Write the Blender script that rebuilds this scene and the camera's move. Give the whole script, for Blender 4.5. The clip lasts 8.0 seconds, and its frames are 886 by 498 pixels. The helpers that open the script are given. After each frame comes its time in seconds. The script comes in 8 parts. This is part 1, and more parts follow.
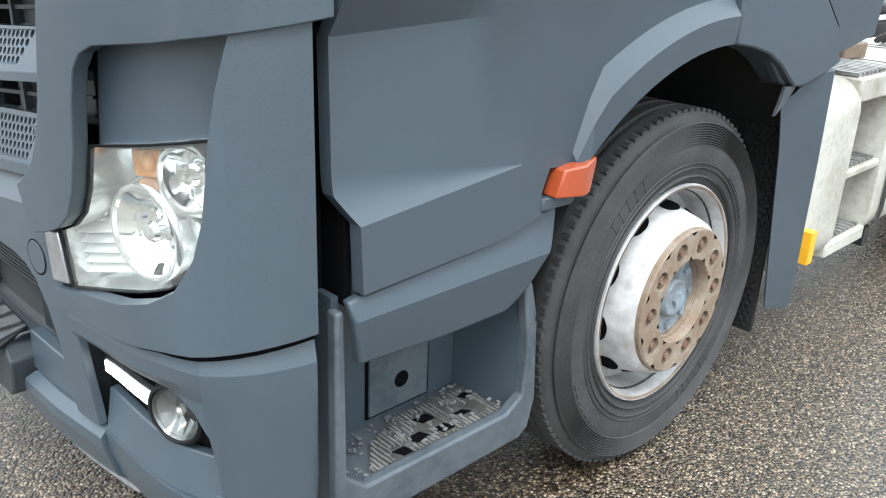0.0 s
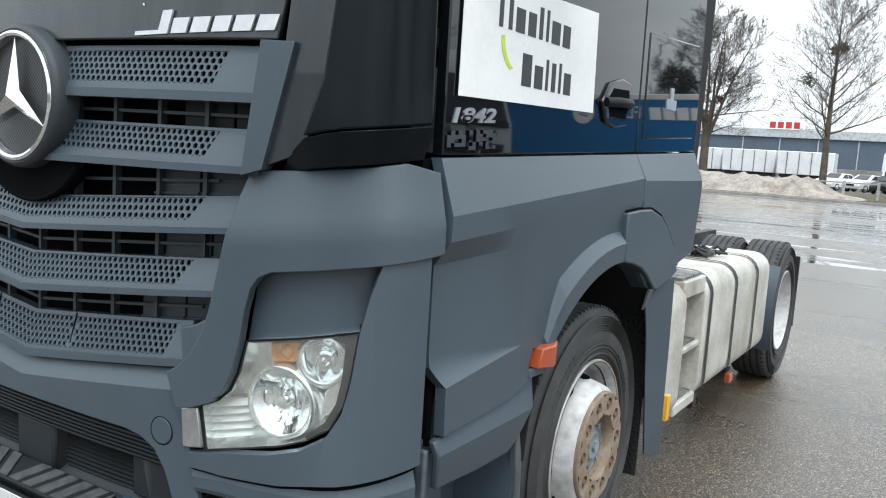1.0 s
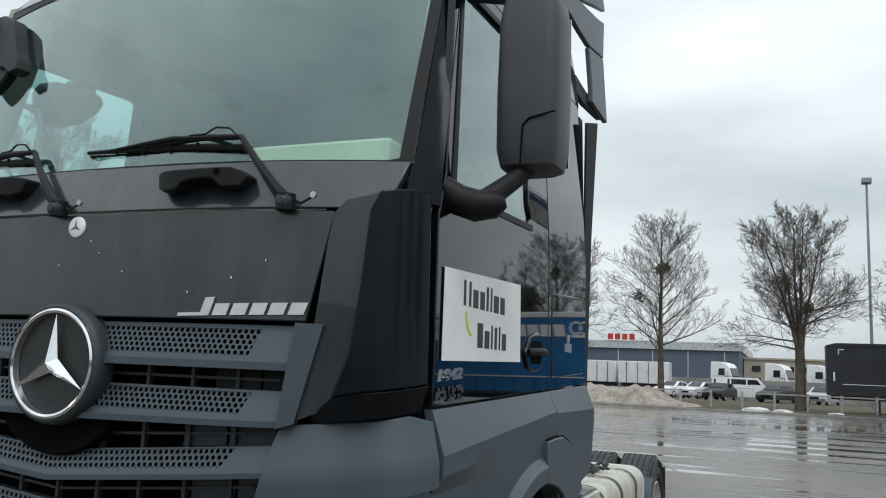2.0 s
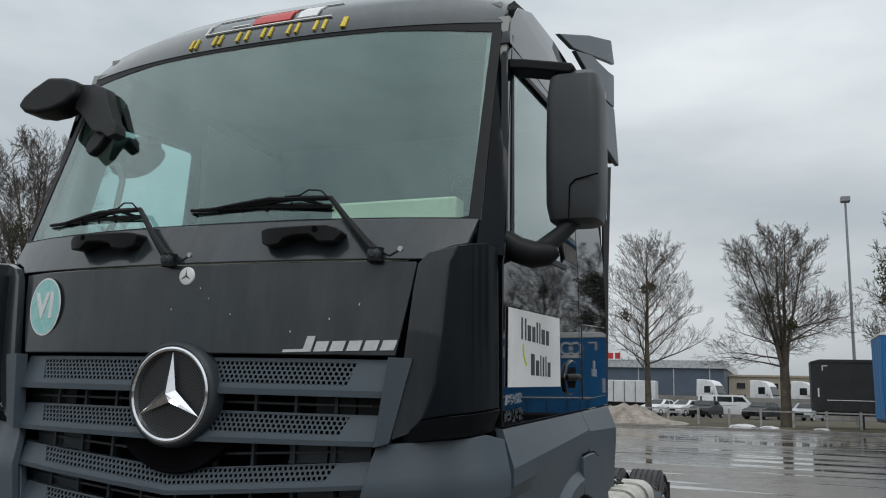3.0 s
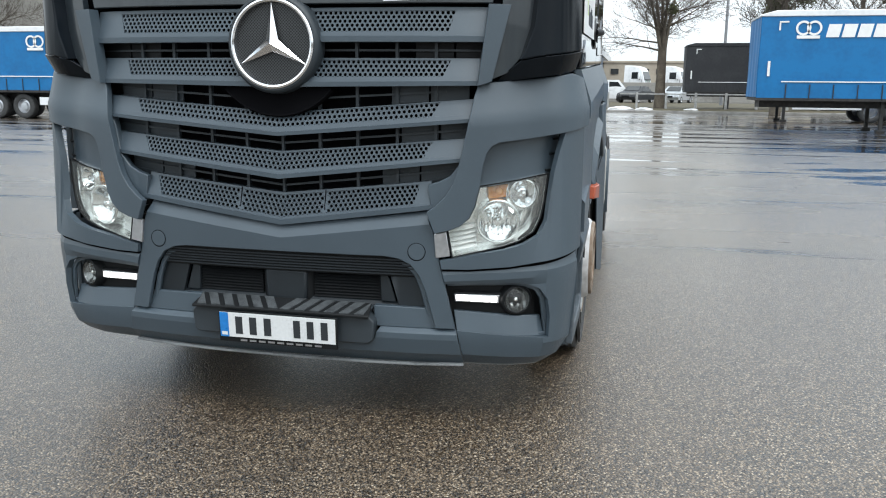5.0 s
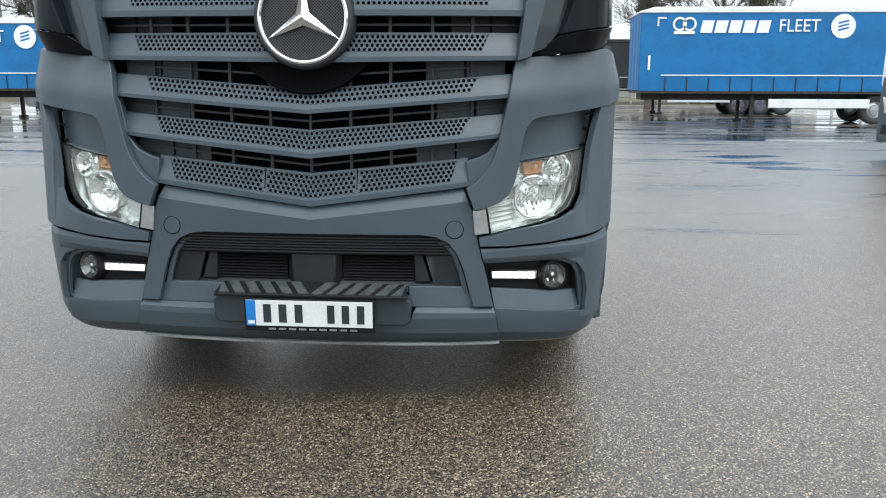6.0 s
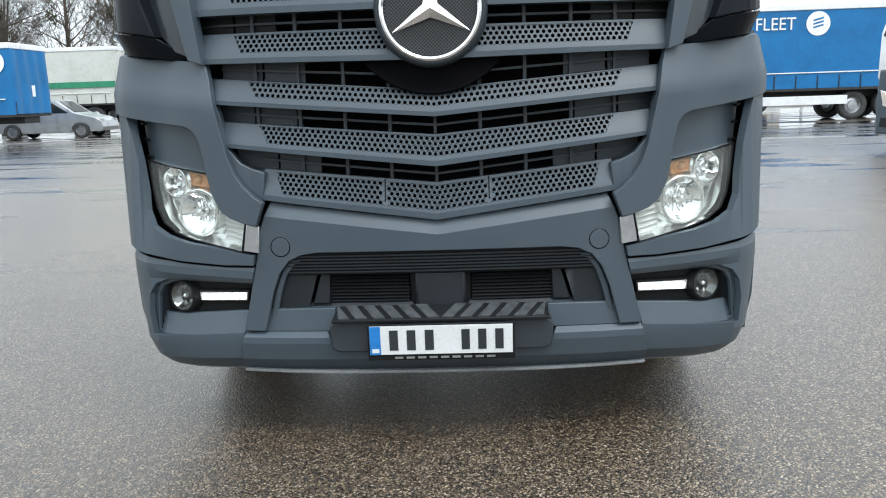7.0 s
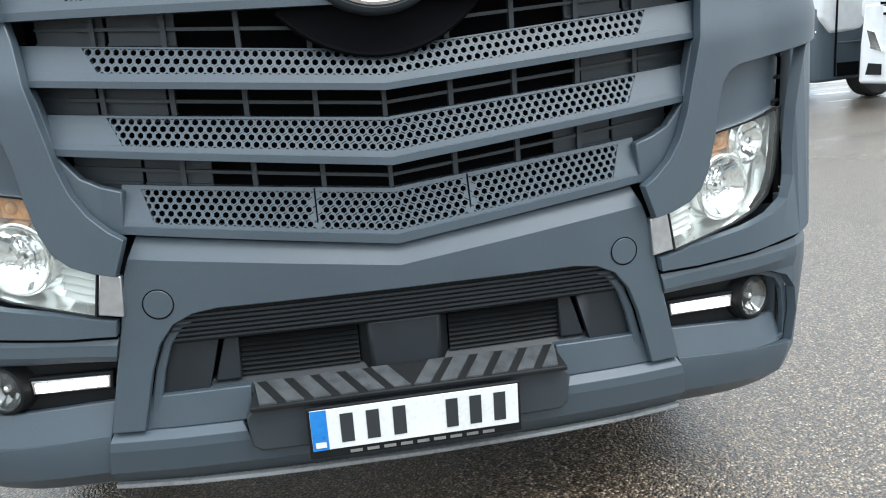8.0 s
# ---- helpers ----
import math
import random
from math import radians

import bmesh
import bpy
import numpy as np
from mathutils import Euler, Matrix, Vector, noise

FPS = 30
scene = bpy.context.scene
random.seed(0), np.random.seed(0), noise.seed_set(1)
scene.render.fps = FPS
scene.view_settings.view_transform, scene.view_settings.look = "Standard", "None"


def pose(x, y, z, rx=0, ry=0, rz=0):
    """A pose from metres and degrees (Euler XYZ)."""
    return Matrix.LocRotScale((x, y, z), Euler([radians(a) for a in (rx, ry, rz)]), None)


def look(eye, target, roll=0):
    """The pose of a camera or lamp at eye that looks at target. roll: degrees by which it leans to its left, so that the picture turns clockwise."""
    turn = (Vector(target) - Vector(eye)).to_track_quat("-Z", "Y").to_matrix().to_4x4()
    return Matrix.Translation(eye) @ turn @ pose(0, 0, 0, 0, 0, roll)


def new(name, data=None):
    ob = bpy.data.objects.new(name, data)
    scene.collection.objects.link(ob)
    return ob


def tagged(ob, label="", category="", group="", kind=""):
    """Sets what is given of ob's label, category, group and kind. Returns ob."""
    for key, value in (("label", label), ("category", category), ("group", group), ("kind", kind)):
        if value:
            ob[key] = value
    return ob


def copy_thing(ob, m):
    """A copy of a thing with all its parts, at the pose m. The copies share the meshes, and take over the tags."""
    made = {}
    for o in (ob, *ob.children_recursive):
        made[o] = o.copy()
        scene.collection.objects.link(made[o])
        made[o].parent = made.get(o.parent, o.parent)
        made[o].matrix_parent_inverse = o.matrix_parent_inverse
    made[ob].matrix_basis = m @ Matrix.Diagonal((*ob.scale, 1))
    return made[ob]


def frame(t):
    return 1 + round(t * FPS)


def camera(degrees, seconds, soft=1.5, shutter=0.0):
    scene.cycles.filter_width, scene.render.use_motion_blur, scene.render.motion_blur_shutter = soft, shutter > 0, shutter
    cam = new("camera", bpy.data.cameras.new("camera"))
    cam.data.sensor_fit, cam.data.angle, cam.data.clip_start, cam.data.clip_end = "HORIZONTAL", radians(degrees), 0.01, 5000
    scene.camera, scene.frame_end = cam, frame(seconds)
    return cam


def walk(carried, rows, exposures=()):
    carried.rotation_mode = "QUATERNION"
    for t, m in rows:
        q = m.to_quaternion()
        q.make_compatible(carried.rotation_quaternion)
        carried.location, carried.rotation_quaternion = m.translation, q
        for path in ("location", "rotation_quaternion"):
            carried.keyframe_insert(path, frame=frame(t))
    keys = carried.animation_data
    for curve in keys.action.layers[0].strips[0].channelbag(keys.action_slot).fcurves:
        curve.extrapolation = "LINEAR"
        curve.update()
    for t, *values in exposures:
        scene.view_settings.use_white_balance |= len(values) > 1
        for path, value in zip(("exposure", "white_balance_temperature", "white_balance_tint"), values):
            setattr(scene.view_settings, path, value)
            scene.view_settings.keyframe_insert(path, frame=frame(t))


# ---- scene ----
cam = camera(56.4, 8.0, soft=1.1)
PATH = [
    (0, (-0.412, -2.221, 1.414), (0.888, -0.889, 0.681), 2.3),
    (0.5, (-0.846, -2.318, 1.459), (0.603, -1.075, 0.863), 3.2),
    (0.7, (-1.035, -2.296, 1.472), (0.531, -1.119, 1.069), 3.8),
    (1, (-1.286, -2.238, 1.527), (0.396, -1.183, 1.285), 3.7),
    (1.2, (-1.447, -2.230, 1.545), (0.283, -1.235, 1.407), 3.5),
    (1.5, (-1.656, -2.195, 1.575), (0.145, -1.324, 1.571), 3.8),
    (1.7, (-1.790, -2.194, 1.595), (0.046, -1.407, 1.698), 2.6),
    (2, (-1.981, -2.182, 1.622), (-0.155, -1.419, 1.913), 2.4),
    (2.2, (-2.082, -2.171, 1.631), (-0.274, -1.415, 2.027), 1.7),
    (3.3, (-2.675, -2.071, 1.620), (-0.812, -1.392, 1.879), 1.5),
    (3.5, (-2.753, -2.069, 1.588), (-0.876, -1.391, 1.715), 1.5),
    (3.7, (-2.812, -2.047, 1.559), (-0.932, -1.366, 1.567), 1.6),
    (4, (-2.899, -1.949, 1.532), (-1.022, -1.275, 1.378), 1.5),
    (4.2, (-2.975, -1.845, 1.518), (-1.096, -1.202, 1.277), 1.1),
    (4.5, (-3.070, -1.687, 1.482), (-1.174, -1.132, 1.171), 0.6),
    (4.7, (-3.108, -1.583, 1.470), (-1.205, -1.079, 1.118), 0.6),
    (5.8, (-3.156, -0.923, 1.334), (-1.206, -0.711, 0.942), 0.1),
    (6, (-3.203, -0.783, 1.346), (-1.248, -0.636, 0.954), 0.2),
    (6.5, (-3.147, -0.425, 1.339), (-1.188, -0.323, 0.950), -0.3),
    (6.8, (-3.023, -0.249, 1.311), (-1.058, -0.152, 0.952), -1.5),
    (7, (-2.907, -0.127, 1.299), (-0.942, -0.053, 0.934), -1.9),
    (7.2, (-2.761, 0.011, 1.302), (-0.796, -0.014, 0.927), -2.0),
    (7.5, (-2.491, 0.159, 1.306), (-0.540, -0.038, 0.914), -2.5),
    (7.7, (-2.282, 0.189, 1.317), (-0.343, -0.044, 0.884), -3.4),
    (8, (-1.911, 0.198, 1.312), (0.009, -0.102, 0.842), -4.2),
]
EXPOSURE = [(0, 1.6, 6500, 10), (0.5, 1.4, 6500, 10), (1, 0.88, 6500, 10), (1.5, 0.48, 6500, 10), (2, 0.0, 6600, 10), (2.2, -0.15, 6600, 10), (3.3, -0.35, 6700, 12), (3.5, -0.05, 6720, 12), (4, 0.4, 6700, 12), (4.5, 0.68, 6540, 10), (5.8, 0.94, 6500, 10), (7, 1.0, 6500, 10), (7.5, 1.17, 6450, 10), (8, 1.33, 6450, 10)]
walk(cam, [(t, look(eye, target, roll)) for t, eye, target, roll in PATH], EXPOSURE)


# ---------------------------------------------------------------- world and sun
world = bpy.data.worlds.new("sky")
scene.world = world
world.use_nodes = True
wn, wl = world.node_tree.nodes, world.node_tree.links
wn.clear()
w_out = wn.new("ShaderNodeOutputWorld")
w_bg = wn.new("ShaderNodeBackground")
w_sky = wn.new("ShaderNodeTexSky")
w_sky.sky_type, w_sky.sun_disc = "NISHITA", False
w_sky.sun_elevation, w_sky.sun_rotation = radians(59), radians(228)
w_sky.dust_density, w_sky.air_density = 4.0, 1.0
w_co = wn.new("ShaderNodeTexCoord")
w_map = wn.new("ShaderNodeMapping")
w_map.inputs["Scale"].default_value = (1.0, 1.0, 3.2)
w_n = wn.new("ShaderNodeTexNoise")
w_n.inputs["Scale"].default_value, w_n.inputs["Detail"].default_value = 2.2, 6.0
w_r = wn.new("ShaderNodeValToRGB")
w_r.color_ramp.elements[0].position, w_r.color_ramp.elements[0].color = 0.32, (5.0, 5.75, 6.2, 1)
w_r.color_ramp.elements[1].position, w_r.color_ramp.elements[1].color = 0.68, (7.8, 8.5, 8.9, 1)
w_mix = wn.new("ShaderNodeMixRGB")
w_mix.inputs[0].default_value = 0.94
wl.new(w_co.outputs["Generated"], w_map.inputs["Vector"])
wl.new(w_map.outputs[0], w_n.inputs["Vector"])
wl.new(w_n.outputs["Fac"], w_r.inputs[0])
wl.new(w_sky.outputs[0], w_mix.inputs[1])
wl.new(w_r.outputs[0], w_mix.inputs[2])
w_sep = wn.new("ShaderNodeSeparateXYZ")
w_grad = wn.new("ShaderNodeMapRange")
w_grad.inputs["From Min"].default_value, w_grad.inputs["From Max"].default_value = 0.0, 1.0
w_grad.inputs["To Min"].default_value, w_grad.inputs["To Max"].default_value = 0.92, 2.05
w_mul = wn.new("ShaderNodeMixRGB")
w_mul.blend_type = "MULTIPLY"
w_mul.inputs[0].default_value = 1.0
wl.new(w_co.outputs["Generated"], w_sep.inputs[0])
wl.new(w_sep.outputs["Z"], w_grad.inputs["Value"])
wl.new(w_mix.outputs[0], w_mul.inputs[1])
wl.new(w_grad.outputs[0], w_mul.inputs[2])
wl.new(w_mul.outputs[0], w_bg.inputs["Color"])
w_bg.inputs["Strength"].default_value = 0.1
wl.new(w_bg.outputs[0], w_out.inputs["Surface"])

sun = new("sun", bpy.data.lights.new("sun", "SUN"))
sun.data.energy, sun.data.angle, sun.data.color = 0.95, radians(25), (0.97, 0.98, 0.98)
sun.matrix_world = look((-11.5, -10.5, 26), (0, 0, 0))


# ---------------------------------------------------------------- materials
def material(name, colour, rough=0.5, metal=0.0, second=None, grain=40.0, blotch=3.0, mix=0.5, bump=0.0, bump_scale=200.0,
             coat=0.0, rough_var=0.1, spec=0.5, emit=0.0, transmission=0.0, ior=1.45, alpha=1.0, coords="Object"):
    """Two scales of colour variation, uneven gloss and fine relief round one base colour."""
    m = bpy.data.materials.new(name)
    m.use_nodes = True
    n, l = m.node_tree.nodes, m.node_tree.links
    b = n["Principled BSDF"]
    b.inputs["Metallic"].default_value = metal
    b.inputs["Specular IOR Level"].default_value = spec
    b.inputs["Coat Weight"].default_value = coat
    b.inputs["Coat Roughness"].default_value = 0.03
    b.inputs["Transmission Weight"].default_value = transmission
    b.inputs["IOR"].default_value = ior
    co = n.new("ShaderNodeTexCoord")
    fine, broad = n.new("ShaderNodeTexNoise"), n.new("ShaderNodeTexNoise")
    fine.inputs["Scale"].default_value, fine.inputs["Detail"].default_value = grain, 4.0
    broad.inputs["Scale"].default_value, broad.inputs["Detail"].default_value = blotch, 5.0
    l.new(co.outputs[coords], fine.inputs["Vector"])
    l.new(co.outputs[coords], broad.inputs["Vector"])
    add = n.new("ShaderNodeMath")
    add.operation = "MULTIPLY_ADD"
    l.new(broad.outputs["Fac"], add.inputs[0])
    add.inputs[1].default_value = 0.65
    half = n.new("ShaderNodeMath")
    half.operation = "MULTIPLY"
    half.inputs[1].default_value = 0.35
    l.new(fine.outputs["Fac"], half.inputs[0])
    l.new(half.outputs[0], add.inputs[2])
    ramp = n.new("ShaderNodeValToRGB")
    second = second or tuple(c * 0.75 for c in colour)
    ramp.color_ramp.elements[0].position, ramp.color_ramp.elements[0].color = 0.5 - 0.25 * mix, (*second, 1)
    ramp.color_ramp.elements[1].position, ramp.color_ramp.elements[1].color = 0.5 + 0.12 * mix, (*colour, 1)
    l.new(add.outputs[0], ramp.inputs[0])
    l.new(ramp.outputs[0], b.inputs["Base Color"])
    rr = n.new("ShaderNodeMapRange")
    rr.inputs["To Min"].default_value, rr.inputs["To Max"].default_value = max(0.0, rough - rough_var), min(1.0, rough + rough_var)
    l.new(add.outputs[0], rr.inputs["Value"])
    l.new(rr.outputs[0], b.inputs["Roughness"])
    if bump:
        bn, bu = n.new("ShaderNodeTexNoise"), n.new("ShaderNodeBump")
        bn.inputs["Scale"].default_value, bn.inputs["Detail"].default_value = bump_scale, 3.0
        l.new(co.outputs[coords], bn.inputs["Vector"])
        bu.inputs["Strength"].default_value, bu.inputs["Distance"].default_value = bump, 0.002
        l.new(bn.outputs["Fac"], bu.inputs["Height"])
        l.new(bu.outputs[0], b.inputs["Normal"])
    if emit:
        b.inputs["Emission Color"].default_value = (*colour, 1)
        b.inputs["Emission Strength"].default_value = emit
    return m


GREY = material("grey_moulded_plastic", (0.0515, 0.0712, 0.0888), 0.37, second=(0.0415, 0.058, 0.0735), grain=300, blotch=2.0, bump=0.25, bump_scale=900, rough_var=0.08, spec=0.68)
GREY_WORN = material("scuffed_grey_plastic", (0.088, 0.104, 0.118), 0.5, second=(0.045, 0.060, 0.073), grain=60, blotch=9, mix=0.6, bump=0.3, bump_scale=300)
SCRAPE = material("pale_scraped_plastic", (0.26, 0.27, 0.275), 0.8, second=(0.15, 0.155, 0.16), grain=80)
HATCH = material("pimpled_grey_grip", (0.052, 0.058, 0.062), 0.6, second=(0.022, 0.025, 0.028), grain=420, blotch=30, mix=0.5, bump=0.9, bump_scale=420)
DARK = material("charcoal_plastic", (0.028, 0.036, 0.043), 0.48, second=(0.021, 0.027, 0.032), grain=300, blotch=3, bump=0.2, bump_scale=900)
SHELL = material("grey_mirror_shell", (0.046, 0.051, 0.056), 0.5, second=(0.036, 0.040, 0.044), grain=300, blotch=4, bump=0.2, bump_scale=800)
# intake plastic with the deeper shade of the recess put into its colour
INTAKE_SHADED = material("shade_darkened_intake_plastic", (0.0150, 0.0195, 0.0235), 0.45, second=(0.010, 0.013, 0.016), grain=250, blotch=5, bump=0.2, bump_scale=700, spec=0.4)
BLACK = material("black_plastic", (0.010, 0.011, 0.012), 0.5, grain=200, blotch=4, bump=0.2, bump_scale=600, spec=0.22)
# near-black colour that stands in for shade in ducts, holes and gaps
VOID = material("black_for_unlit_depth", (0.004, 0.004, 0.005), 0.9, grain=50, spec=0.06)
PAINT = material("black_gloss_paint", (0.0035, 0.0045, 0.0065), 0.025, second=(0.005, 0.006, 0.0085), grain=500, blotch=5, spec=0.55, rough_var=0.015)
PAINT_DULL = material("dull_black_paint", (0.0050, 0.0072, 0.0100), 0.14, second=(0.0075, 0.0104, 0.0138), grain=400, blotch=5, spec=0.16, rough_var=0.06)
PAINT_DUSTY = material("dusty_black_paint", (0.0150, 0.0205, 0.0255), 0.3, second=(0.0225, 0.0300, 0.0365), grain=350, blotch=4, coat=0.6, rough_var=0.12)
# rain streaks in the dust, drawn out downwards
pn_, pl_ = PAINT_DUSTY.node_tree.nodes, PAINT_DUSTY.node_tree.links
p_bsdf = pn_["Principled BSDF"]
p_src = p_bsdf.inputs["Base Color"].links[0].from_socket
p_co, p_map, p_str = pn_.new("ShaderNodeTexCoord"), pn_.new("ShaderNodeMapping"), pn_.new("ShaderNodeTexNoise")
p_map.inputs["Scale"].default_value = (9.0, 9.0, 1.6)
p_str.inputs["Scale"].default_value, p_str.inputs["Detail"].default_value, p_str.inputs["Roughness"].default_value = 1.4, 7.0, 0.65
pl_.new(p_co.outputs["Object"], p_map.inputs["Vector"])
pl_.new(p_map.outputs[0], p_str.inputs["Vector"])
p_ramp = pn_.new("ShaderNodeValToRGB")
p_ramp.color_ramp.elements[0].position, p_ramp.color_ramp.elements[0].color = 0.42, (0, 0, 0, 1)
p_ramp.color_ramp.elements[1].position, p_ramp.color_ramp.elements[1].color = 0.74, (0.55, 0.55, 0.55, 1)
pl_.new(p_str.outputs["Fac"], p_ramp.inputs[0])
p_mix = pn_.new("ShaderNodeMixRGB")
p_mix.inputs[2].default_value = (0.050, 0.056, 0.058, 1)
pl_.new(p_ramp.outputs[0], p_mix.inputs[0])
pl_.new(p_src, p_mix.inputs[1])
pl_.new(p_mix.outputs[0], p_bsdf.inputs["Base Color"])
SATIN = material("pale_satin_lettering", (0.72, 0.73, 0.74), 0.3, metal=0.35, second=(0.62, 0.63, 0.64), grain=60)
CHROME = material("chrome", (0.82, 0.83, 0.85), 0.1, metal=1.0, second=(0.7, 0.71, 0.73), rough_var=0.05)
SILVER = material("satin_silver", (0.55, 0.56, 0.58), 0.3, metal=0.9, rough_var=0.1)
REFLECTOR = material("lamp_reflector", (0.93, 0.94, 0.94), 0.08, metal=1.0, second=(0.84, 0.85, 0.86), grain=30, blotch=20, rough_var=0.04)
LAMP_GLASS = material("car_lamp_glass", (0.94, 0.95, 0.94), 0.04, transmission=0.98, ior=1.35, rough_var=0.02, grain=80)
LAMP_WHITE = material("silvered_lamp_housing", (0.88, 0.89, 0.88), 0.16, metal=0.85, second=(0.78, 0.79, 0.78), grain=30, blotch=25)


def lens_material(name, haze):
    """Clear moulded lens: lets most light through, with a little milky haze and a glossy skin."""
    m = bpy.data.materials.new(name)
    m.use_nodes = True
    n, l = m.node_tree.nodes, m.node_tree.links
    n.clear()
    out, clear, milk, gloss = n.new("ShaderNodeOutputMaterial"), n.new("ShaderNodeBsdfTransparent"), n.new("ShaderNodeBsdfDiffuse"), n.new("ShaderNodeBsdfGlossy")
    clear.inputs["Color"].default_value, milk.inputs["Color"].default_value = (0.97, 0.98, 0.97, 1), (0.86, 0.88, 0.85, 1)
    gloss.inputs["Roughness"].default_value = 0.03
    co, dirt, amount = n.new("ShaderNodeTexCoord"), n.new("ShaderNodeTexNoise"), n.new("ShaderNodeMapRange")
    dirt.inputs["Scale"].default_value, dirt.inputs["Detail"].default_value = 9.0, 6.0
    amount.inputs["To Min"].default_value, amount.inputs["To Max"].default_value = haze * 0.4, haze * 1.6
    l.new(co.outputs["Object"], dirt.inputs["Vector"])
    l.new(dirt.outputs["Fac"], amount.inputs["Value"])
    body, skin, fr = n.new("ShaderNodeMixShader"), n.new("ShaderNodeMixShader"), n.new("ShaderNodeMapRange")
    rim, steep = n.new("ShaderNodeLayerWeight"), n.new("ShaderNodeMath")
    steep.operation, steep.inputs[1].default_value = "POWER", 4.0
    fr.inputs["To Min"].default_value, fr.inputs["To Max"].default_value = 0.035, 0.55
    l.new(rim.outputs["Facing"], steep.inputs[0])
    l.new(steep.outputs[0], fr.inputs["Value"])
    l.new(amount.outputs[0], body.inputs[0])
    l.new(clear.outputs[0], body.inputs[1])
    l.new(milk.outputs[0], body.inputs[2])
    l.new(fr.outputs[0], skin.inputs[0])
    l.new(body.outputs[0], skin.inputs[1])
    l.new(gloss.outputs[0], skin.inputs[2])
    l.new(skin.outputs[0], out.inputs["Surface"])
    return m


LENS = lens_material("hazy_headlamp_lens", 0.035)
GUIDE = material("white_light_guide", (0.88, 0.89, 0.88), 0.12, second=(0.80, 0.81, 0.80), grain=60, spec=0.8)
FOG_LENS = lens_material("clear_fog_lens", 0.015)
FOG_DISH = material("grey_fog_dish", (0.20, 0.205, 0.205), 0.16, metal=0.9, second=(0.12, 0.125, 0.125), grain=30, blotch=20, rough_var=0.05)
PALE_AMBER = material("pale_amber_bulb_cover", (0.62, 0.24, 0.06), 0.2, second=(0.70, 0.34, 0.12), grain=60, blotch=30)
SCREEN = material("green_tinted_glass", (0.66, 0.88, 0.85), 0.01, transmission=1.0, ior=1.82, second=(0.62, 0.84, 0.81), rough_var=0.01)
SCREEN.node_tree.nodes["Principled BSDF"].inputs["Specular Tint"].default_value = (0.86, 1.0, 0.98, 1)
AMBER = material("amber_lens", (0.36, 0.066, 0.022), 0.3, second=(0.24, 0.045, 0.018), grain=120, coat=0.5)
YELLOW = material("yellow_reflector", (0.85, 0.45, 0.03), 0.3, second=(0.7, 0.33, 0.02), grain=200)
LED = material("lit_led_bar", (1.0, 0.99, 0.95), 0.3, emit=1.6)
RUBBER = material("tyre_rubber", (0.036, 0.037, 0.038), 0.72, second=(0.058, 0.058, 0.057), grain=90, blotch=9, mix=0.8, bump=0.5, bump_scale=130)
TREAD = material("tyre_tread_rubber", (0.055, 0.055, 0.057), 0.8, second=(0.03, 0.03, 0.031), grain=80, blotch=10, bump=0.5, bump_scale=120)
WHEEL_WHITE = material("dirty_white_wheel_paint", (0.56, 0.56, 0.56), 0.5, second=(0.33, 0.32, 0.31), grain=30, blotch=6, bump=0.1, bump_scale=200)
RUST = material("rusty_steel", (0.205, 0.145, 0.10), 0.75, second=(0.31, 0.265, 0.215), grain=60, blotch=14, mix=0.8, bump=0.6, bump_scale=250)
NUT = material("rusty_nut", (0.14, 0.08, 0.055), 0.7, second=(0.22, 0.15, 0.11), grain=90, blotch=30, bump=0.3)
HUB = material("grey_hub_paint", (0.24, 0.29, 0.33), 0.5, second=(0.15, 0.16, 0.17), grain=60, blotch=14)
CREAM = material("dirty_cream_paint", (0.54, 0.53, 0.48), 0.45, second=(0.27, 0.24, 0.185), grain=40, blotch=4.5, mix=0.9, bump=0.1, bump_scale=120)
STEEL = material("grey_steel_band", (0.20, 0.21, 0.22), 0.4, metal=0.6, second=(0.13, 0.13, 0.14), grain=60)
DULL_ALU = material("dirty_step_plate", (0.13, 0.13, 0.12), 0.65, metal=0.3, second=(0.045, 0.043, 0.040), grain=60, blotch=14, mix=0.8, bump=0.6, bump_scale=200)
ALU = material("worn_aluminium_tread", (0.36, 0.36, 0.345), 0.5, metal=0.6, second=(0.09, 0.09, 0.085), grain=70, blotch=12, mix=0.7, bump=0.5, bump_scale=220)
FRAME = material("chassis_black", (0.02, 0.02, 0.021), 0.6, second=(0.04, 0.037, 0.034), grain=40, blotch=7, bump=0.3)
FLAP = material("black_rubber_flap", (0.022, 0.022, 0.022), 0.8, grain=70, spec=0.3, bump=0.7, bump_scale=160)
WOOD = material("weathered_wood", (0.20, 0.14, 0.10), 0.8, second=(0.11, 0.08, 0.06), grain=40, blotch=8, bump=0.4)
WHITE_SIGN = material("white_vinyl", (0.80, 0.80, 0.79), 0.4, second=(0.74, 0.74, 0.73), grain=60, blotch=6)
INK = material("dark_ink", (0.03, 0.035, 0.04), 0.5)
LIME = material("lime_ink", (0.55, 0.72, 0.06), 0.5)
PLATE = material("white_plate_sheet", (0.72, 0.73, 0.73), 0.3, second=(0.64, 0.65, 0.65), grain=80)
PLATE_BLUE = material("blue_plate_band", (0.02, 0.22, 0.62), 0.3)
TEAL = material("teal_sticker", (0.30, 0.62, 0.60), 0.4, second=(0.38, 0.68, 0.66), grain=40, blotch=20)
BADGE_MESH = material("badge_mesh", (0.012, 0.012, 0.013), 0.4)
bn_, bl_ = BADGE_MESH.node_tree.nodes, BADGE_MESH.node_tree.links
b_co = bn_.new("ShaderNodeTexCoord")
b_max = bn_.new("ShaderNodeMath")
b_max.operation = "MAXIMUM"
